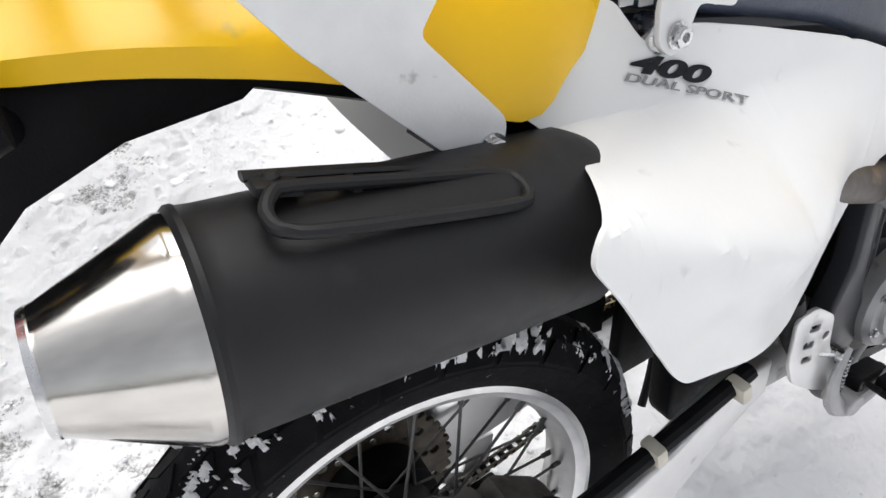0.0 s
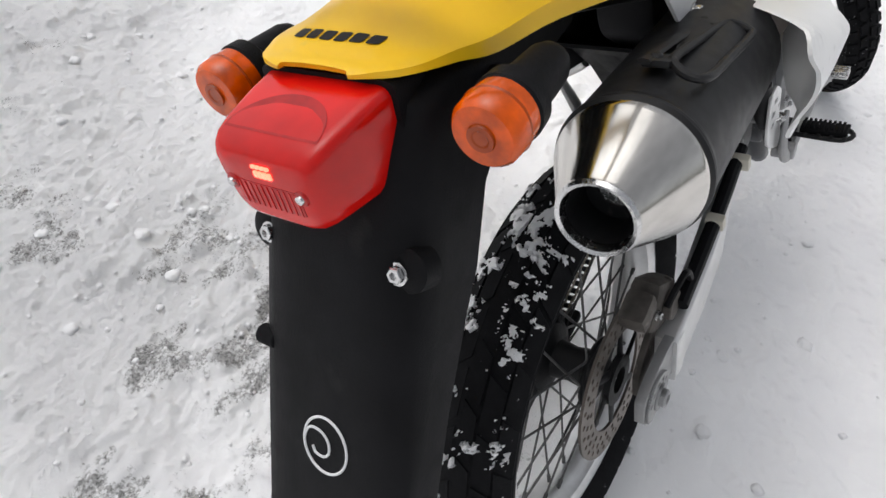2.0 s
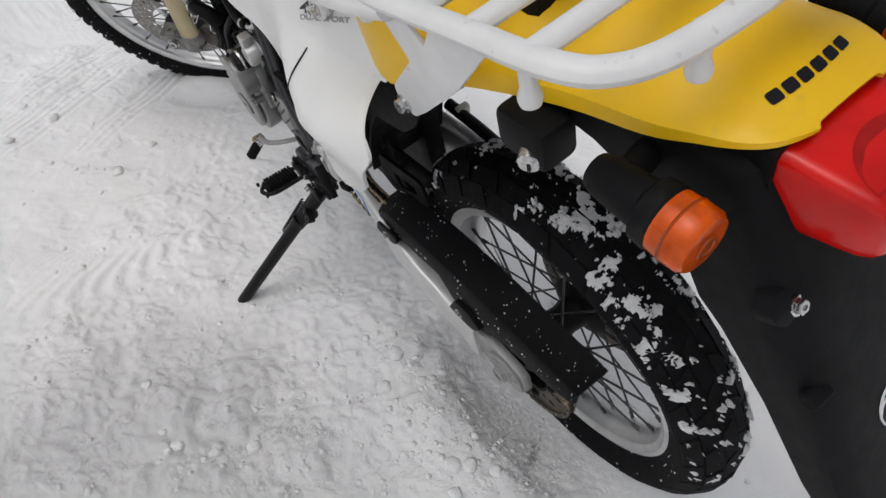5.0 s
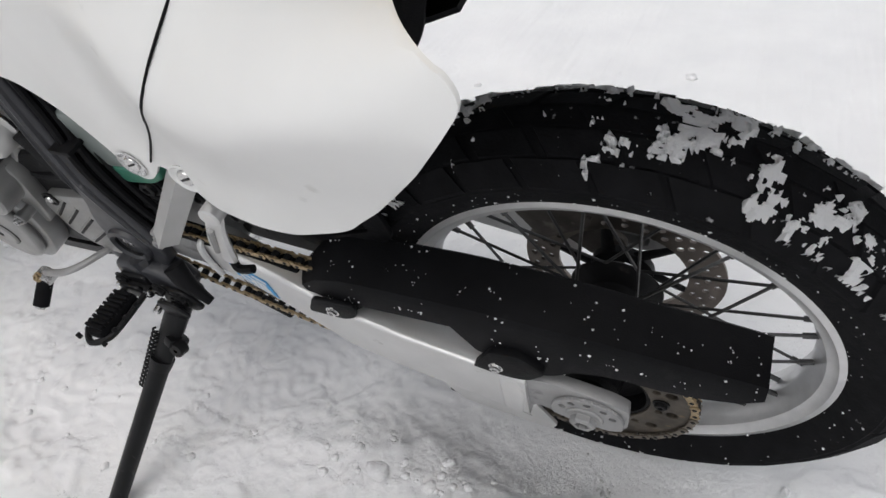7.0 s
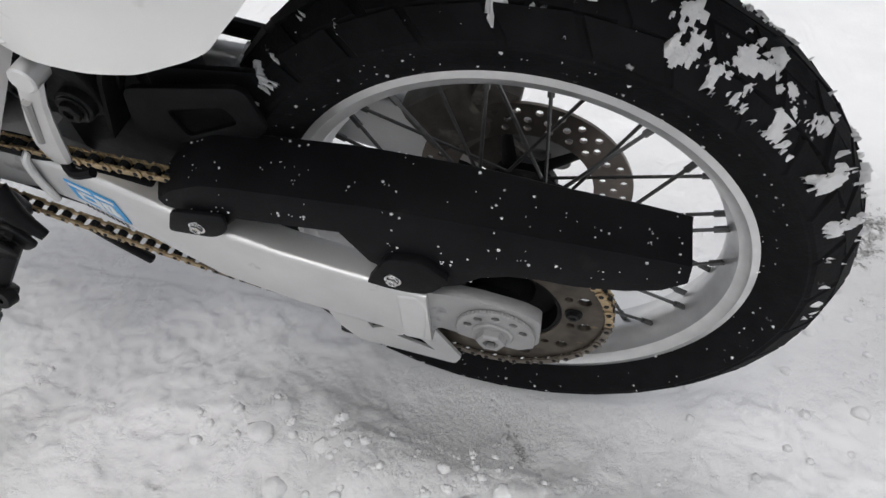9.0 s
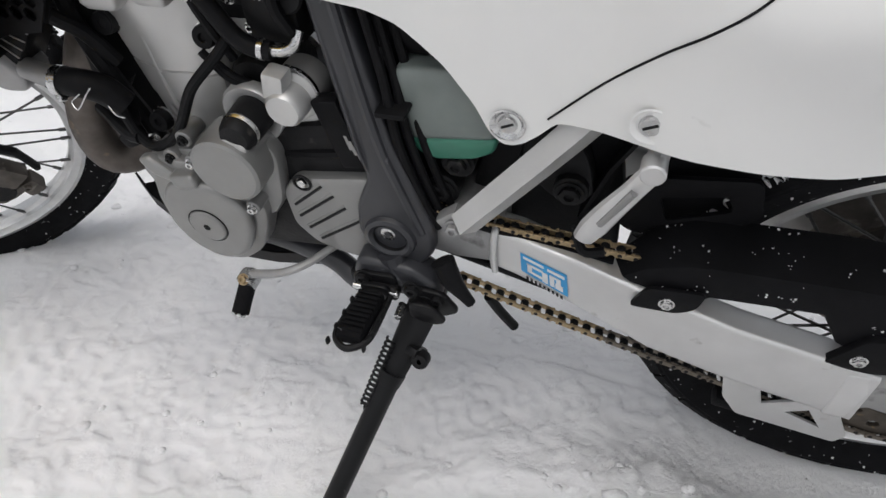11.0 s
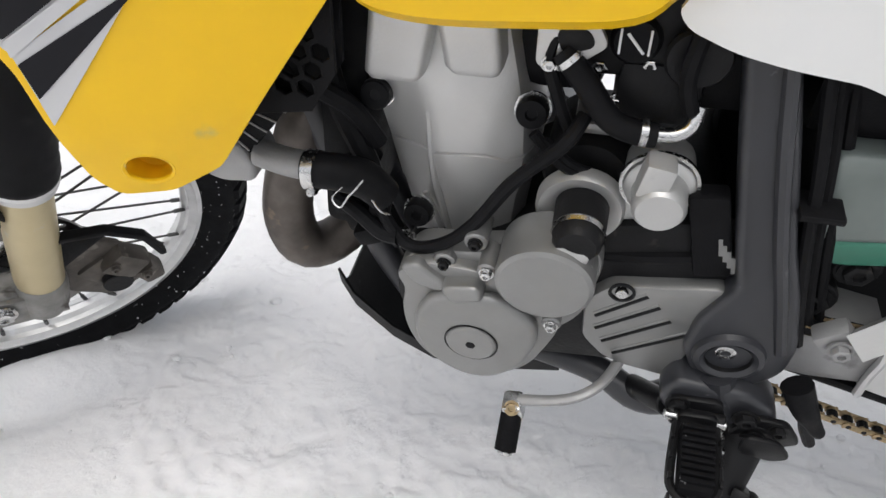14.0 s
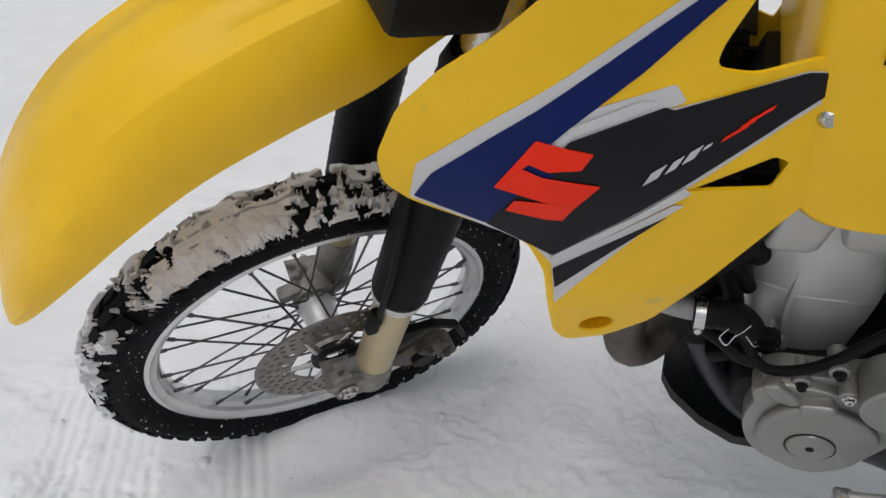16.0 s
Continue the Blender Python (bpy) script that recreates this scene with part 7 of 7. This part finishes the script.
footpeg(1, (0.586, 0.150, 0.042), (0.591, 0.232, 0.046), "black rubber-topped left footpeg")
footpeg(-1, (0.588, -0.160, 0.075), (0.580, -0.250, 0.080), "black rubber-topped right footpeg")
hanger = part("footpeg_hanger", plate(rounded([(0.612, 0.078), (0.548, 0.074), (0.520, 0.056), (0.512, 0.030), (0.540, 0.014), (0.565, 0.026), (0.590, 0.006), (0.612, 0.020), (0.622, 0.05)], 0.010), 0.096, 0.134, 0.007, segments=3), FRAME, None, "black footpeg hanger and stand bracket")
part("bolt", bolt((0.545, 0.140, 0.050), (0, 1, 0), 0.009, 0.008), CASE, hanger)
part("bolt", bolt((0.605, 0.140, 0.055), (0, 1, 0), 0.008, 0.007), CASE, hanger)
part("bolt", bolt((0.515, 0.140, 0.040), (0, 1, 0), 0.007, 0.007), CASE, hanger)
part("peg_clevis", merge(plate(rounded([(0.612, 0.060), (0.566, 0.064), (0.562, 0.030), (0.585, 0.016), (0.612, 0.028)], 0.008), 0.132, 0.140, 0.002), plate(rounded([(0.606, 0.056), (0.570, 0.058), (0.568, 0.034), (0.600, 0.030)], 0.008), 0.146, 0.153, 0.002)), GLOSSBLACK, hanger)
part("clevis_pin", rod((0.560, 0.148, 0.044), (0.616, 0.148, 0.046), 0.0045, 12), CHROME, hanger)
part("stand_ear", plate(rounded([(0.548, 0.052), (0.508, 0.050), (0.490, 0.022), (0.510, 0.008), (0.548, 0.018)], 0.008), 0.134, 0.141, 0.002), GLOSSBLACK, hanger)
part("stand_ear", plate(rounded([(0.545, 0.046), (0.515, 0.044), (0.500, 0.022), (0.515, 0.012), (0.545, 0.018)], 0.008), 0.152, 0.158, 0.002), GLOSSBLACK, hanger)
part("cast_web", tube([(0.575, 0.118, 0.080), (0.565, 0.124, 0.050), (0.548, 0.128, 0.020)], [0.016, 0.012, 0.008], 10), FRAME, hanger)
part("spring_post", rod((0.560, 0.140, 0.018), (0.560, 0.162, 0.016), 0.005, 10), CHROME, hanger)
part("switch", tube([(0.512, 0.122, 0.088), (0.500, 0.129, 0.066), (0.488, 0.131, 0.048), (0.478, 0.132, 0.034)], [0.014, 0.012, 0.008, 0.006], 12), HOSE, hanger, "black rubber stand switch boot")
part("tube_lug", rod((0.640, 0.09, -0.005), (0.61, 0.13, 0.035), 0.012, 14), GLOSSBLACK, hanger)
p0, p1 = V(0.533, 0.130, 0.022), V(0.632, 0.392, -0.222)
dstand = (p1 - p0).normalized()
stand = part("side_stand", merge(tube([p0 + dstand * 0.006, p0 + dstand * 0.05, p0 + dstand * 0.11], [0.021, 0.019, 0.015], 14, 3, flat=0.6, up=(0, 0.5, 1)), tube([p0 + dstand * 0.10, p0 + dstand * 0.11, p0 + dstand * 0.2, p1], [0.010, 0.0135, 0.0130, 0.0125], 14, 3)), GLOSSBLACK, None, "black steel side stand standing in the snow")
part("stand_pivot", merge(rod(p0 - V(0, 0.022, 0), p0 + V(0, 0.012, 0), 0.020, 20), bolt(p0 + V(0, 0.012, 0), (0, 1, 0), 0.0085, 0.009)), GLOSSBLACK, stand)
foot_m = Matrix.Translation(p1) @ Matrix.Rotation(radians(LEAN), 4, "X")
part("foot", box((0, 0, 0), (0.045, 0.035, 0.007), 0.003, foot_m @ Matrix.Rotation(radians(20), 4, "Z")), GLOSSBLACK, stand)
side = dstand.cross(V(0, 0, 1)).normalized()
lug = p0 + dstand * 0.066 - side * 0.016
part("lug", merge(rod(lug - side * 0.008, lug + side * 0.016, 0.0065, 12), box(p0 + dstand * 0.061 - side * 0.016, (0.012, 0.016, 0.03), 0.004, turn_to(dstand))), GLOSSBLACK, stand)
coil = []
c0, c1 = p0 + dstand * 0.060 + side * 0.018 + V(0, 0.008, 0.006), p0 + dstand * 0.150 + side * 0.014 + V(0, 0.006, 0.004)
uu, ww = side, side.cross(dstand)
for i in range(14 * 8 + 1):
    a = 2 * math.pi * i / 8
    coil.append(c0.lerp(c1, i / (14 * 8)) + 0.0065 * (math.cos(a) * uu + math.sin(a) * ww))
part("spring", tube(coil, 0.0016, 6, 1), GLOSSBLACK, stand, "black return spring")
part("lug_eye", lathe([(0.003, 0.008), (0.0095, 0.008), (0.0105, 0.006), (0.0105, -0.006), (0.003, -0.006)], p0 + dstand * 0.066 - side * 0.026, (0, 1, 0.5), 18), GLOSSBLACK, stand)
part("weld_step", tube([p0 + dstand * 0.098, p0 + dstand * 0.115], [0.0165, 0.0145], 14), GLOSSBLACK, stand)
part("spring_hook", tube([c1, p0 + dstand * 0.16 + side * 0.012], 0.002, 6), GLOSSBLACK, stand)
shift = part("shift_lever", tube([(0.652, 0.072, 0.040), (0.660, 0.105, 0.052), (0.678, 0.140, 0.056), (0.706, 0.156, 0.050), (0.748, 0.158, 0.038)], [0.0055, 0.0055, 0.0055, 0.0055, 0.006], 10, flat=0.8), CAST, None, "bare metal gear shift lever with a black rubber toe peg")
part("toe_joint", box((0.752, 0.160, 0.030), (0.020, 0.022, 0.022), 0.005, Matrix.Rotation(radians(12), 4, "Y")), CHROME, shift)
part("joint_bolt", bolt((0.753, 0.168, 0.038), (0.1, 0.7, 0.7), 0.0055, 0.005), CHAIN, shift)
part("toe_rubber", tube([(0.753, 0.164, 0.026), (0.754, 0.195, 0.004)], 0.0105, 14), RUBBER, shift)
part("toe_end", rod((0.754, 0.195, 0.004), (0.7542, 0.1985, 0.0015), 0.0070, 14), CHROME, shift)
part("splined_boss", rod((0.650, 0.060, 0.040), (0.650, 0.082, 0.040), 0.011, 18), CASE, shift)
part("drain_hose", tube([(0.470, 0.085, -0.010), (0.458, 0.078, -0.045), (0.440, 0.070, -0.085)], 0.0065, 10), HOSE, None, "black rubber drain hose end")
skid_rows = [(0.960, 0.066, 0.044), (0.945, 0.072, 0.014), (0.905, 0.074, -0.032), (0.86, 0.074, -0.062), (0.78, 0.070, -0.064), (0.715, 0.064, -0.056)]
rings = [[V(x, -w, z + 0.034), V(x, -w * 0.98, z + 0.012), V(x, -w * 0.7, z), V(x, w * 0.7, z), V(x, w * 0.98, z + 0.012), V(x, w, z + 0.034)] for x, w, z in skid_rows]
part("skid_plate", shell(loft(rings, False, False), 0.003), GLOSSBLACK, None, "black skid plate under the engine")
# right-hand side: clutch cover, brake pedal and peg plate
part("clutch_cover", lathe([(0.072, -0.095), (0.072, -0.125), (0.066, -0.132), (0.052, -0.133), (0.050, -0.138), (0, -0.138)], (0.665, 0, 0.145), (0, 1, 0), 48), CAST, engine, "round silver clutch cover")
part("oil_cover", lathe([(0.034, -0.095), (0.034, -0.122), (0.028, -0.127), (0, -0.127)], (0.765, 0, 0.185), (0, 1, 0), 36), ENGINE, engine)
for a in range(7):
    q = V(0.665 + 0.061 * math.cos(a * 0.9), -0.132, 0.145 + 0.061 * math.sin(a * 0.9))
    part("bolt", bolt(q, (0, -1, 0), 0.005, 0.006), CHROME, engine)
part("head_cover_right", box((0.72, -0.08, 0.36), (0.10, 0.05, 0.06), 0.012), ENGINE, engine)
slots = [rounded([(x, z), (x + 0.020, z - 0.004), (x + 0.021, z - 0.014), (x + 0.001, z - 0.010)], 0.004, 3) for x, z in ((0.436, 0.214), (0.432, 0.192), (0.436, 0.170))] + [[(0.472 + 0.006 * math.cos(k * 0.785), 0.186 + 0.006 * math.sin(k * 0.785)) for k in range(8)]]
pegp = part("heel_guard", plate(rounded([(0.410, 0.232), (0.440, 0.238), (0.478, 0.212), (0.486, 0.166), (0.508, 0.130), (0.53, 0.10), (0.52, 0.078), (0.47, 0.105), (0.430, 0.135), (0.414, 0.17)], 0.010), -0.146, -0.141, 0.0015, slots), ALU, None, "silver aluminium heel guard with slots")
hook = [(0.520, -0.152, 0.150), (0.500, -0.156, 0.115), (0.508, -0.158, 0.075), (0.540, -0.160, 0.052), (0.580, -0.162, 0.055), (0.625, -0.168, 0.085), (0.67, -0.176, 0.115), (0.705, -0.186, 0.118)]
pedal = part("brake_pedal", tube(hook, [0.006, 0.010, 0.013, 0.014, 0.012, 0.010, 0.009, 0.008], 10, flat=0.6, up=(0, 1, 0)), CAST, None, "cast aluminium hooked brake pedal")
part("pedal_pad", box((0.712, -0.196, 0.122), (0.030, 0.036, 0.008), 0.003), CHROME, pedal)
for k in range(4):
    part("pad_tooth", box((0.702 + 0.007 * k, -0.196, 0.128), (0.0025, 0.034, 0.006), 0.0008), CHROME, pedal)
part("pedal_pivot", rod((0.540, -0.135, 0.060), (0.540, -0.172, 0.060), 0.015, 20), CAST, pedal)
part("return_spring", tube([(0.53 + 0.004 * math.cos(k * 1.2), -0.15 + 0.004 * math.sin(k * 1.2), 0.06 + 0.0012 * k) for k in range(60)], 0.0012, 6, 1), CHROME, pedal)
part("peg_bracket", merge(box((0.585, -0.148, 0.068), (0.05, 0.026, 0.034), 0.006), rod((0.555, -0.150, 0.040), (0.615, -0.150, 0.040), 0.007, 12)), GLOSSBLACK, pegp)
part("rod_joint", merge(rod((0.512, -0.146, 0.140), (0.455, -0.140, 0.165), 0.005, 10), rod((0.512, -0.155, 0.140), (0.512, -0.135, 0.140), 0.009, 14)), CHROME, pedal)
part("master_cylinder", tube([(0.415, -0.128, 0.25), (0.43, -0.130, 0.205), (0.45, -0.132, 0.16)], [0.014, 0.016, 0.010], 12), CASE, None, "rear brake master cylinder")

# ---- front end, in the turned front frame (origin on the axle) ----
FOOT = material("grimy_cast_foot", (0.24, 0.235, 0.225), 0.6, metal=0.35, vary=0.3, scale=40, bump=0.3, bump_scale=200, dirt=(0.07, 0.062, 0.055), dirt_amount=0.45, dirt_scale=35)
LEG = V(-math.sin(RAKE) , 0, math.cos(RAKE))
for s in (1, -1):
    base = V(-0.052, s * 0.098, 0.0)
    fork = part("fork_leg", lathe([(0, -0.052), (0.020, -0.050), (0.026, -0.042), (0.027, -0.025), (0.029, 0.0), (0.029, 0.22), (0.0, 0.22)], base, LEG, 28), GOLD, None, "champagne-coloured fork leg with a black guard", FRONT)
    part("axle_clamp", loft([[base + q for q in r] for r in [[V(0.075, y, 0.03), V(-0.02, y, -0.01), V(-0.005, y, -0.055), V(0.03, y, -0.045), V(0.075, y, -0.03)] for y in (-0.024, 0.024)]]), FOOT, fork, "cast aluminium axle clamp")
    part("guard_sleeve", lathe([(0.031, 0.195), (0.035, 0.198), (0.038, 0.210), (0.036, 0.215)], base, LEG, 28), ALU, fork)
    top = 0.012 if s > 0 else 0.085
    part("fork_foot", lathe([(0.028, -0.055), (0.0315, -0.045), (0.0325, -0.01), (0.0320, top - 0.01), (0.0295, top)], base, LEG, 28), FOOT, fork, "cast aluminium fork foot")
    part("gaiter", lathe([(0.036, 0.213)] + [(0.0395 if i % 2 else 0.0378, 0.215 + 0.0085 * i) for i in range(44)] + [(0.034, 0.60)], base, LEG, 28), BLACK, fork, "black fork gaiter")
    part("upper_tube", rod(base + LEG * 0.55, base + LEG * 0.72, 0.027, 24), CHROME, fork)
    part("axle_end", bolt((0, s * 0.125, 0), (0, s, 0), 0.012, 0.010), CHROME, fork)
axle_boss = part("axle_boss", lathe([(0.017, 0.092), (0.028, 0.094), (0.031, 0.098), (0.031, 0.112), (0.028, 0.116), (0.019, 0.116), (0.017, 0.112)], (0, 0, 0), (0, 1, 0), 32, closed=True), FOOT, None, "cast fork foot ring round the hollow axle", FRONT)
part("axle_bore", lathe([(0.017, 0.100), (0.0175, 0.104), (0.0, 0.102)], (0, 0, 0), (0, 1, 0), 28), CASE, axle_boss)
part("clamp_web", loft([[V(0.004, y, 0.030), V(-0.060, y, 0.018), V(-0.062, y, -0.052), V(-0.030, y, -0.050), V(0.006, y, -0.030)] for y in (0.086, 0.108)]), FOOT, axle_boss)
for x, z in ((-0.008, -0.040), (-0.026, -0.052)):
    part("pinch_bolt", bolt((x, 0.100, z), (0.3, 0.5, -0.8), 0.0055, 0.010), FOOT, axle_boss)
front_cal = part("front_brake_caliper", merge(box((-0.122, 0.075, -0.055), (0.05, 0.05, 0.085), 0.012, Matrix.Rotation(radians(20), 4, "Y")), plate(rounded([(-0.16, 0.0), (-0.125, 0.04), (-0.075, 0.03), (-0.06, -0.06), (-0.10, -0.11), (-0.14, -0.09)], 0.012), 0.082, 0.092, 0.002)), GRIME, None, "dark grimy front brake caliper", FRONT)
part("bracket", plate(rounded([(-0.17, 0.05), (-0.10, 0.085), (-0.06, 0.05), (-0.08, 0.01)], 0.015), 0.10, 0.104, 0.001), BLACK, front_cal)
gd = plate(rounded([(-0.205, -0.035), (-0.198, 0.020), (-0.165, 0.062), (-0.115, 0.082), (-0.075, 0.074), (-0.078, 0.066), (-0.117, 0.073), (-0.160, 0.054), (-0.190, 0.016), (-0.196, -0.035)], 0.003), 0.098, 0.112, 0.002)
part("caliper_guard", gd, BLACK, front_cal, "curved black caliper guard")
part("body_block", box((-0.150, 0.098, -0.030), (0.045, 0.03, 0.05), 0.008, Matrix.Rotation(radians(30), 4, "Y")), GRIME, front_cal)
part("body_block", box((-0.165, 0.095, -0.075), (0.030, 0.03, 0.035), 0.006, Matrix.Rotation(radians(10), 4, "Y")), GRIME, front_cal)
part("pin_bolt", bolt((-0.140, 0.113, -0.015), (0, 1, 0), 0.006, 0.008), GRIME, front_cal)
part("pin_bolt", bolt((-0.165, 0.112, -0.060), (0, 1, 0), 0.006, 0.008), GRIME, front_cal)
part("piston", rod((-0.125, 0.095, -0.06), (-0.125, 0.112, -0.06), 0.020, 20), CASE, front_cal)
part("brake_hose", tube([(-0.11, 0.085, 0.0), (-0.100, 0.090, 0.09), (-0.098, 0.118, 0.18), (-0.14, 0.128, 0.30), (-0.22, 0.10, 0.48)], 0.0045, 10), HOSE, None, "black front brake hose", FRONT)
part("hose_guard", box((-0.090, 0.116, 0.175), (0.018, 0.016, 0.055), 0.006, Matrix.Rotation(radians(-24), 4, "Y")), BLACK, front_cal)
part("speedometer_drive", merge(lathe([(0, -0.075), (0.03, -0.075), (0.036, -0.070), (0.036, -0.045), (0, -0.045)], (0, 0, 0), (0, 1, 0), 28), box((0.03, -0.062, 0.03), (0.04, 0.026, 0.02), 0.006)), FOOT, front_wheel, "grey speedometer drive")
ff_rows = [(0.203, 0.064, 0.414, 0.408), (0.191, 0.076, 0.436, 0.418), (0.157, 0.087, 0.477, 0.438), (0.102, 0.095, 0.524, 0.468), (0.032, 0.0949, 0.568, 0.498), (-0.048, 0.0901, 0.596, 0.52), (-0.138, 0.082, 0.608, 0.526), (-0.218, 0.072, 0.608, 0.524), (-0.288, 0.06, 0.601, 0.536), (-0.358, 0.055, 0.581, 0.541)]
rings = []
for x, w, zt, ze in ff_rows:
    x, zt, ze = x + 0.022, zt + 0.014, ze + 0.014
    h = zt - ze
    half = [V(x, -w, ze), V(x, -w * 1.0, ze + h * 0.35), V(x, -w * 0.90, ze + h * 0.72), V(x, -w * 0.70, ze + h * 0.93), V(x, -w * 0.42, zt - h * 0.05), V(x, -w * 0.30, zt + 0.004), V(x, -w * 0.1, zt + 0.006)]
    rings.append(half + [V(q.x, -q.y, q.z) for q in half[::-1]])
cols = [curve([r[i] for r in rings], 4) for i in range(len(rings[0]))]
part("front_fender", shell(loft([[c[k] for c in cols] for k in range(len(cols[0]))], False, False), -0.004), YELLOW, None, "glossy yellow plastic front fender", FRONT)
part("triple_clamp", box((-0.262, 0, 0.63), (0.10, 0.25, 0.045), 0.012, Matrix.Rotation(-RAKE, 4, "Y")), CASE, None, "dark cast triple clamp", FRONT)

# ---- another vehicle's wheel at the edge of the yard ----
def far_wheel():
    m = pose(0.02, 2.40, 0.30, 0, 0, -12)
    tyre = lathe([(0.19, -0.09), (0.21, -0.10), (0.26, -0.105), (0.29, -0.095), (0.305, -0.06), (0.308, 0), (0.305, 0.06), (0.29, 0.095), (0.26, 0.105), (0.21, 0.10), (0.19, 0.09)], (0, 0, 0), (0, 1, 0), 64)
    w = new("car_wheel", make_mesh("car_wheel", tyre, RUBBER))
    w.matrix_world = m
    tagged(w, "black tyre of a parked vehicle on the snow", "wheel")
    part("rim", lathe([(0.195, -0.085), (0.18, -0.075), (0.17, -0.04), (0.06, -0.05), (0.05, -0.06), (0, -0.06)], (0, 0, 0), (0, 1, 0), 48), CASE, w, "dark steel rim")
    part("hub_cap", lathe([(0.03, -0.05), (0.03, -0.075), (0, -0.078)], (0, 0, 0), (0, 1, 0), 24), CHROME, w)
    return w


far_wheel()

# ---- loose clods of snow ----


def clods():
    rng = random.Random(4)
    spots = [(-0.15, 0.9, 0.6, 110), (0.15, 0.25, 0.35, 90), (-0.5, 0.0, 0.35, 40), (0.9, 0.6, 0.9, 60), (0.3, -0.6, 0.7, 60), (0.3, 1.7, 0.7, 60), (1.5, 0.0, 0.6, 40), (-0.15, 0.80, 0.6, 700), (0.2, 0.3, 0.4, 260), (0.12, 0.16, 0.16, 170), (0.8, 0.7, 1.0, 300), (-0.6, -0.3, 0.3, 200)]
    places = []
    for cx, cy, sp, n in spots:
        for _ in range(n):
            x, y = rng.gauss(cx, sp * 0.6), rng.gauss(cy, sp * 0.6)
            r = (0.003 + 0.015 * rng.random() ** 3) * (0.45 if n > 150 else 1.0)
            if not (abs(y) < 0.08 and -0.2 < x < 1.7):
                places.append((x, y, r, random_vector(rng)))
    zs = snow_height(np.array([q[0] for q in places]), np.array([q[1] for q in places]))
    me = lumps("snow_clods", [((x, y, float(z) + r * 0.2), r, 0.5, o, 2 if r > 0.010 else 1) for (x, y, r, o), z in zip(places, zs)], CLEANSNOW)
    tagged(new("snow_clods", me), "loose white clods of snow scattered on the ground", "snow clods", kind="stuff")


clods()
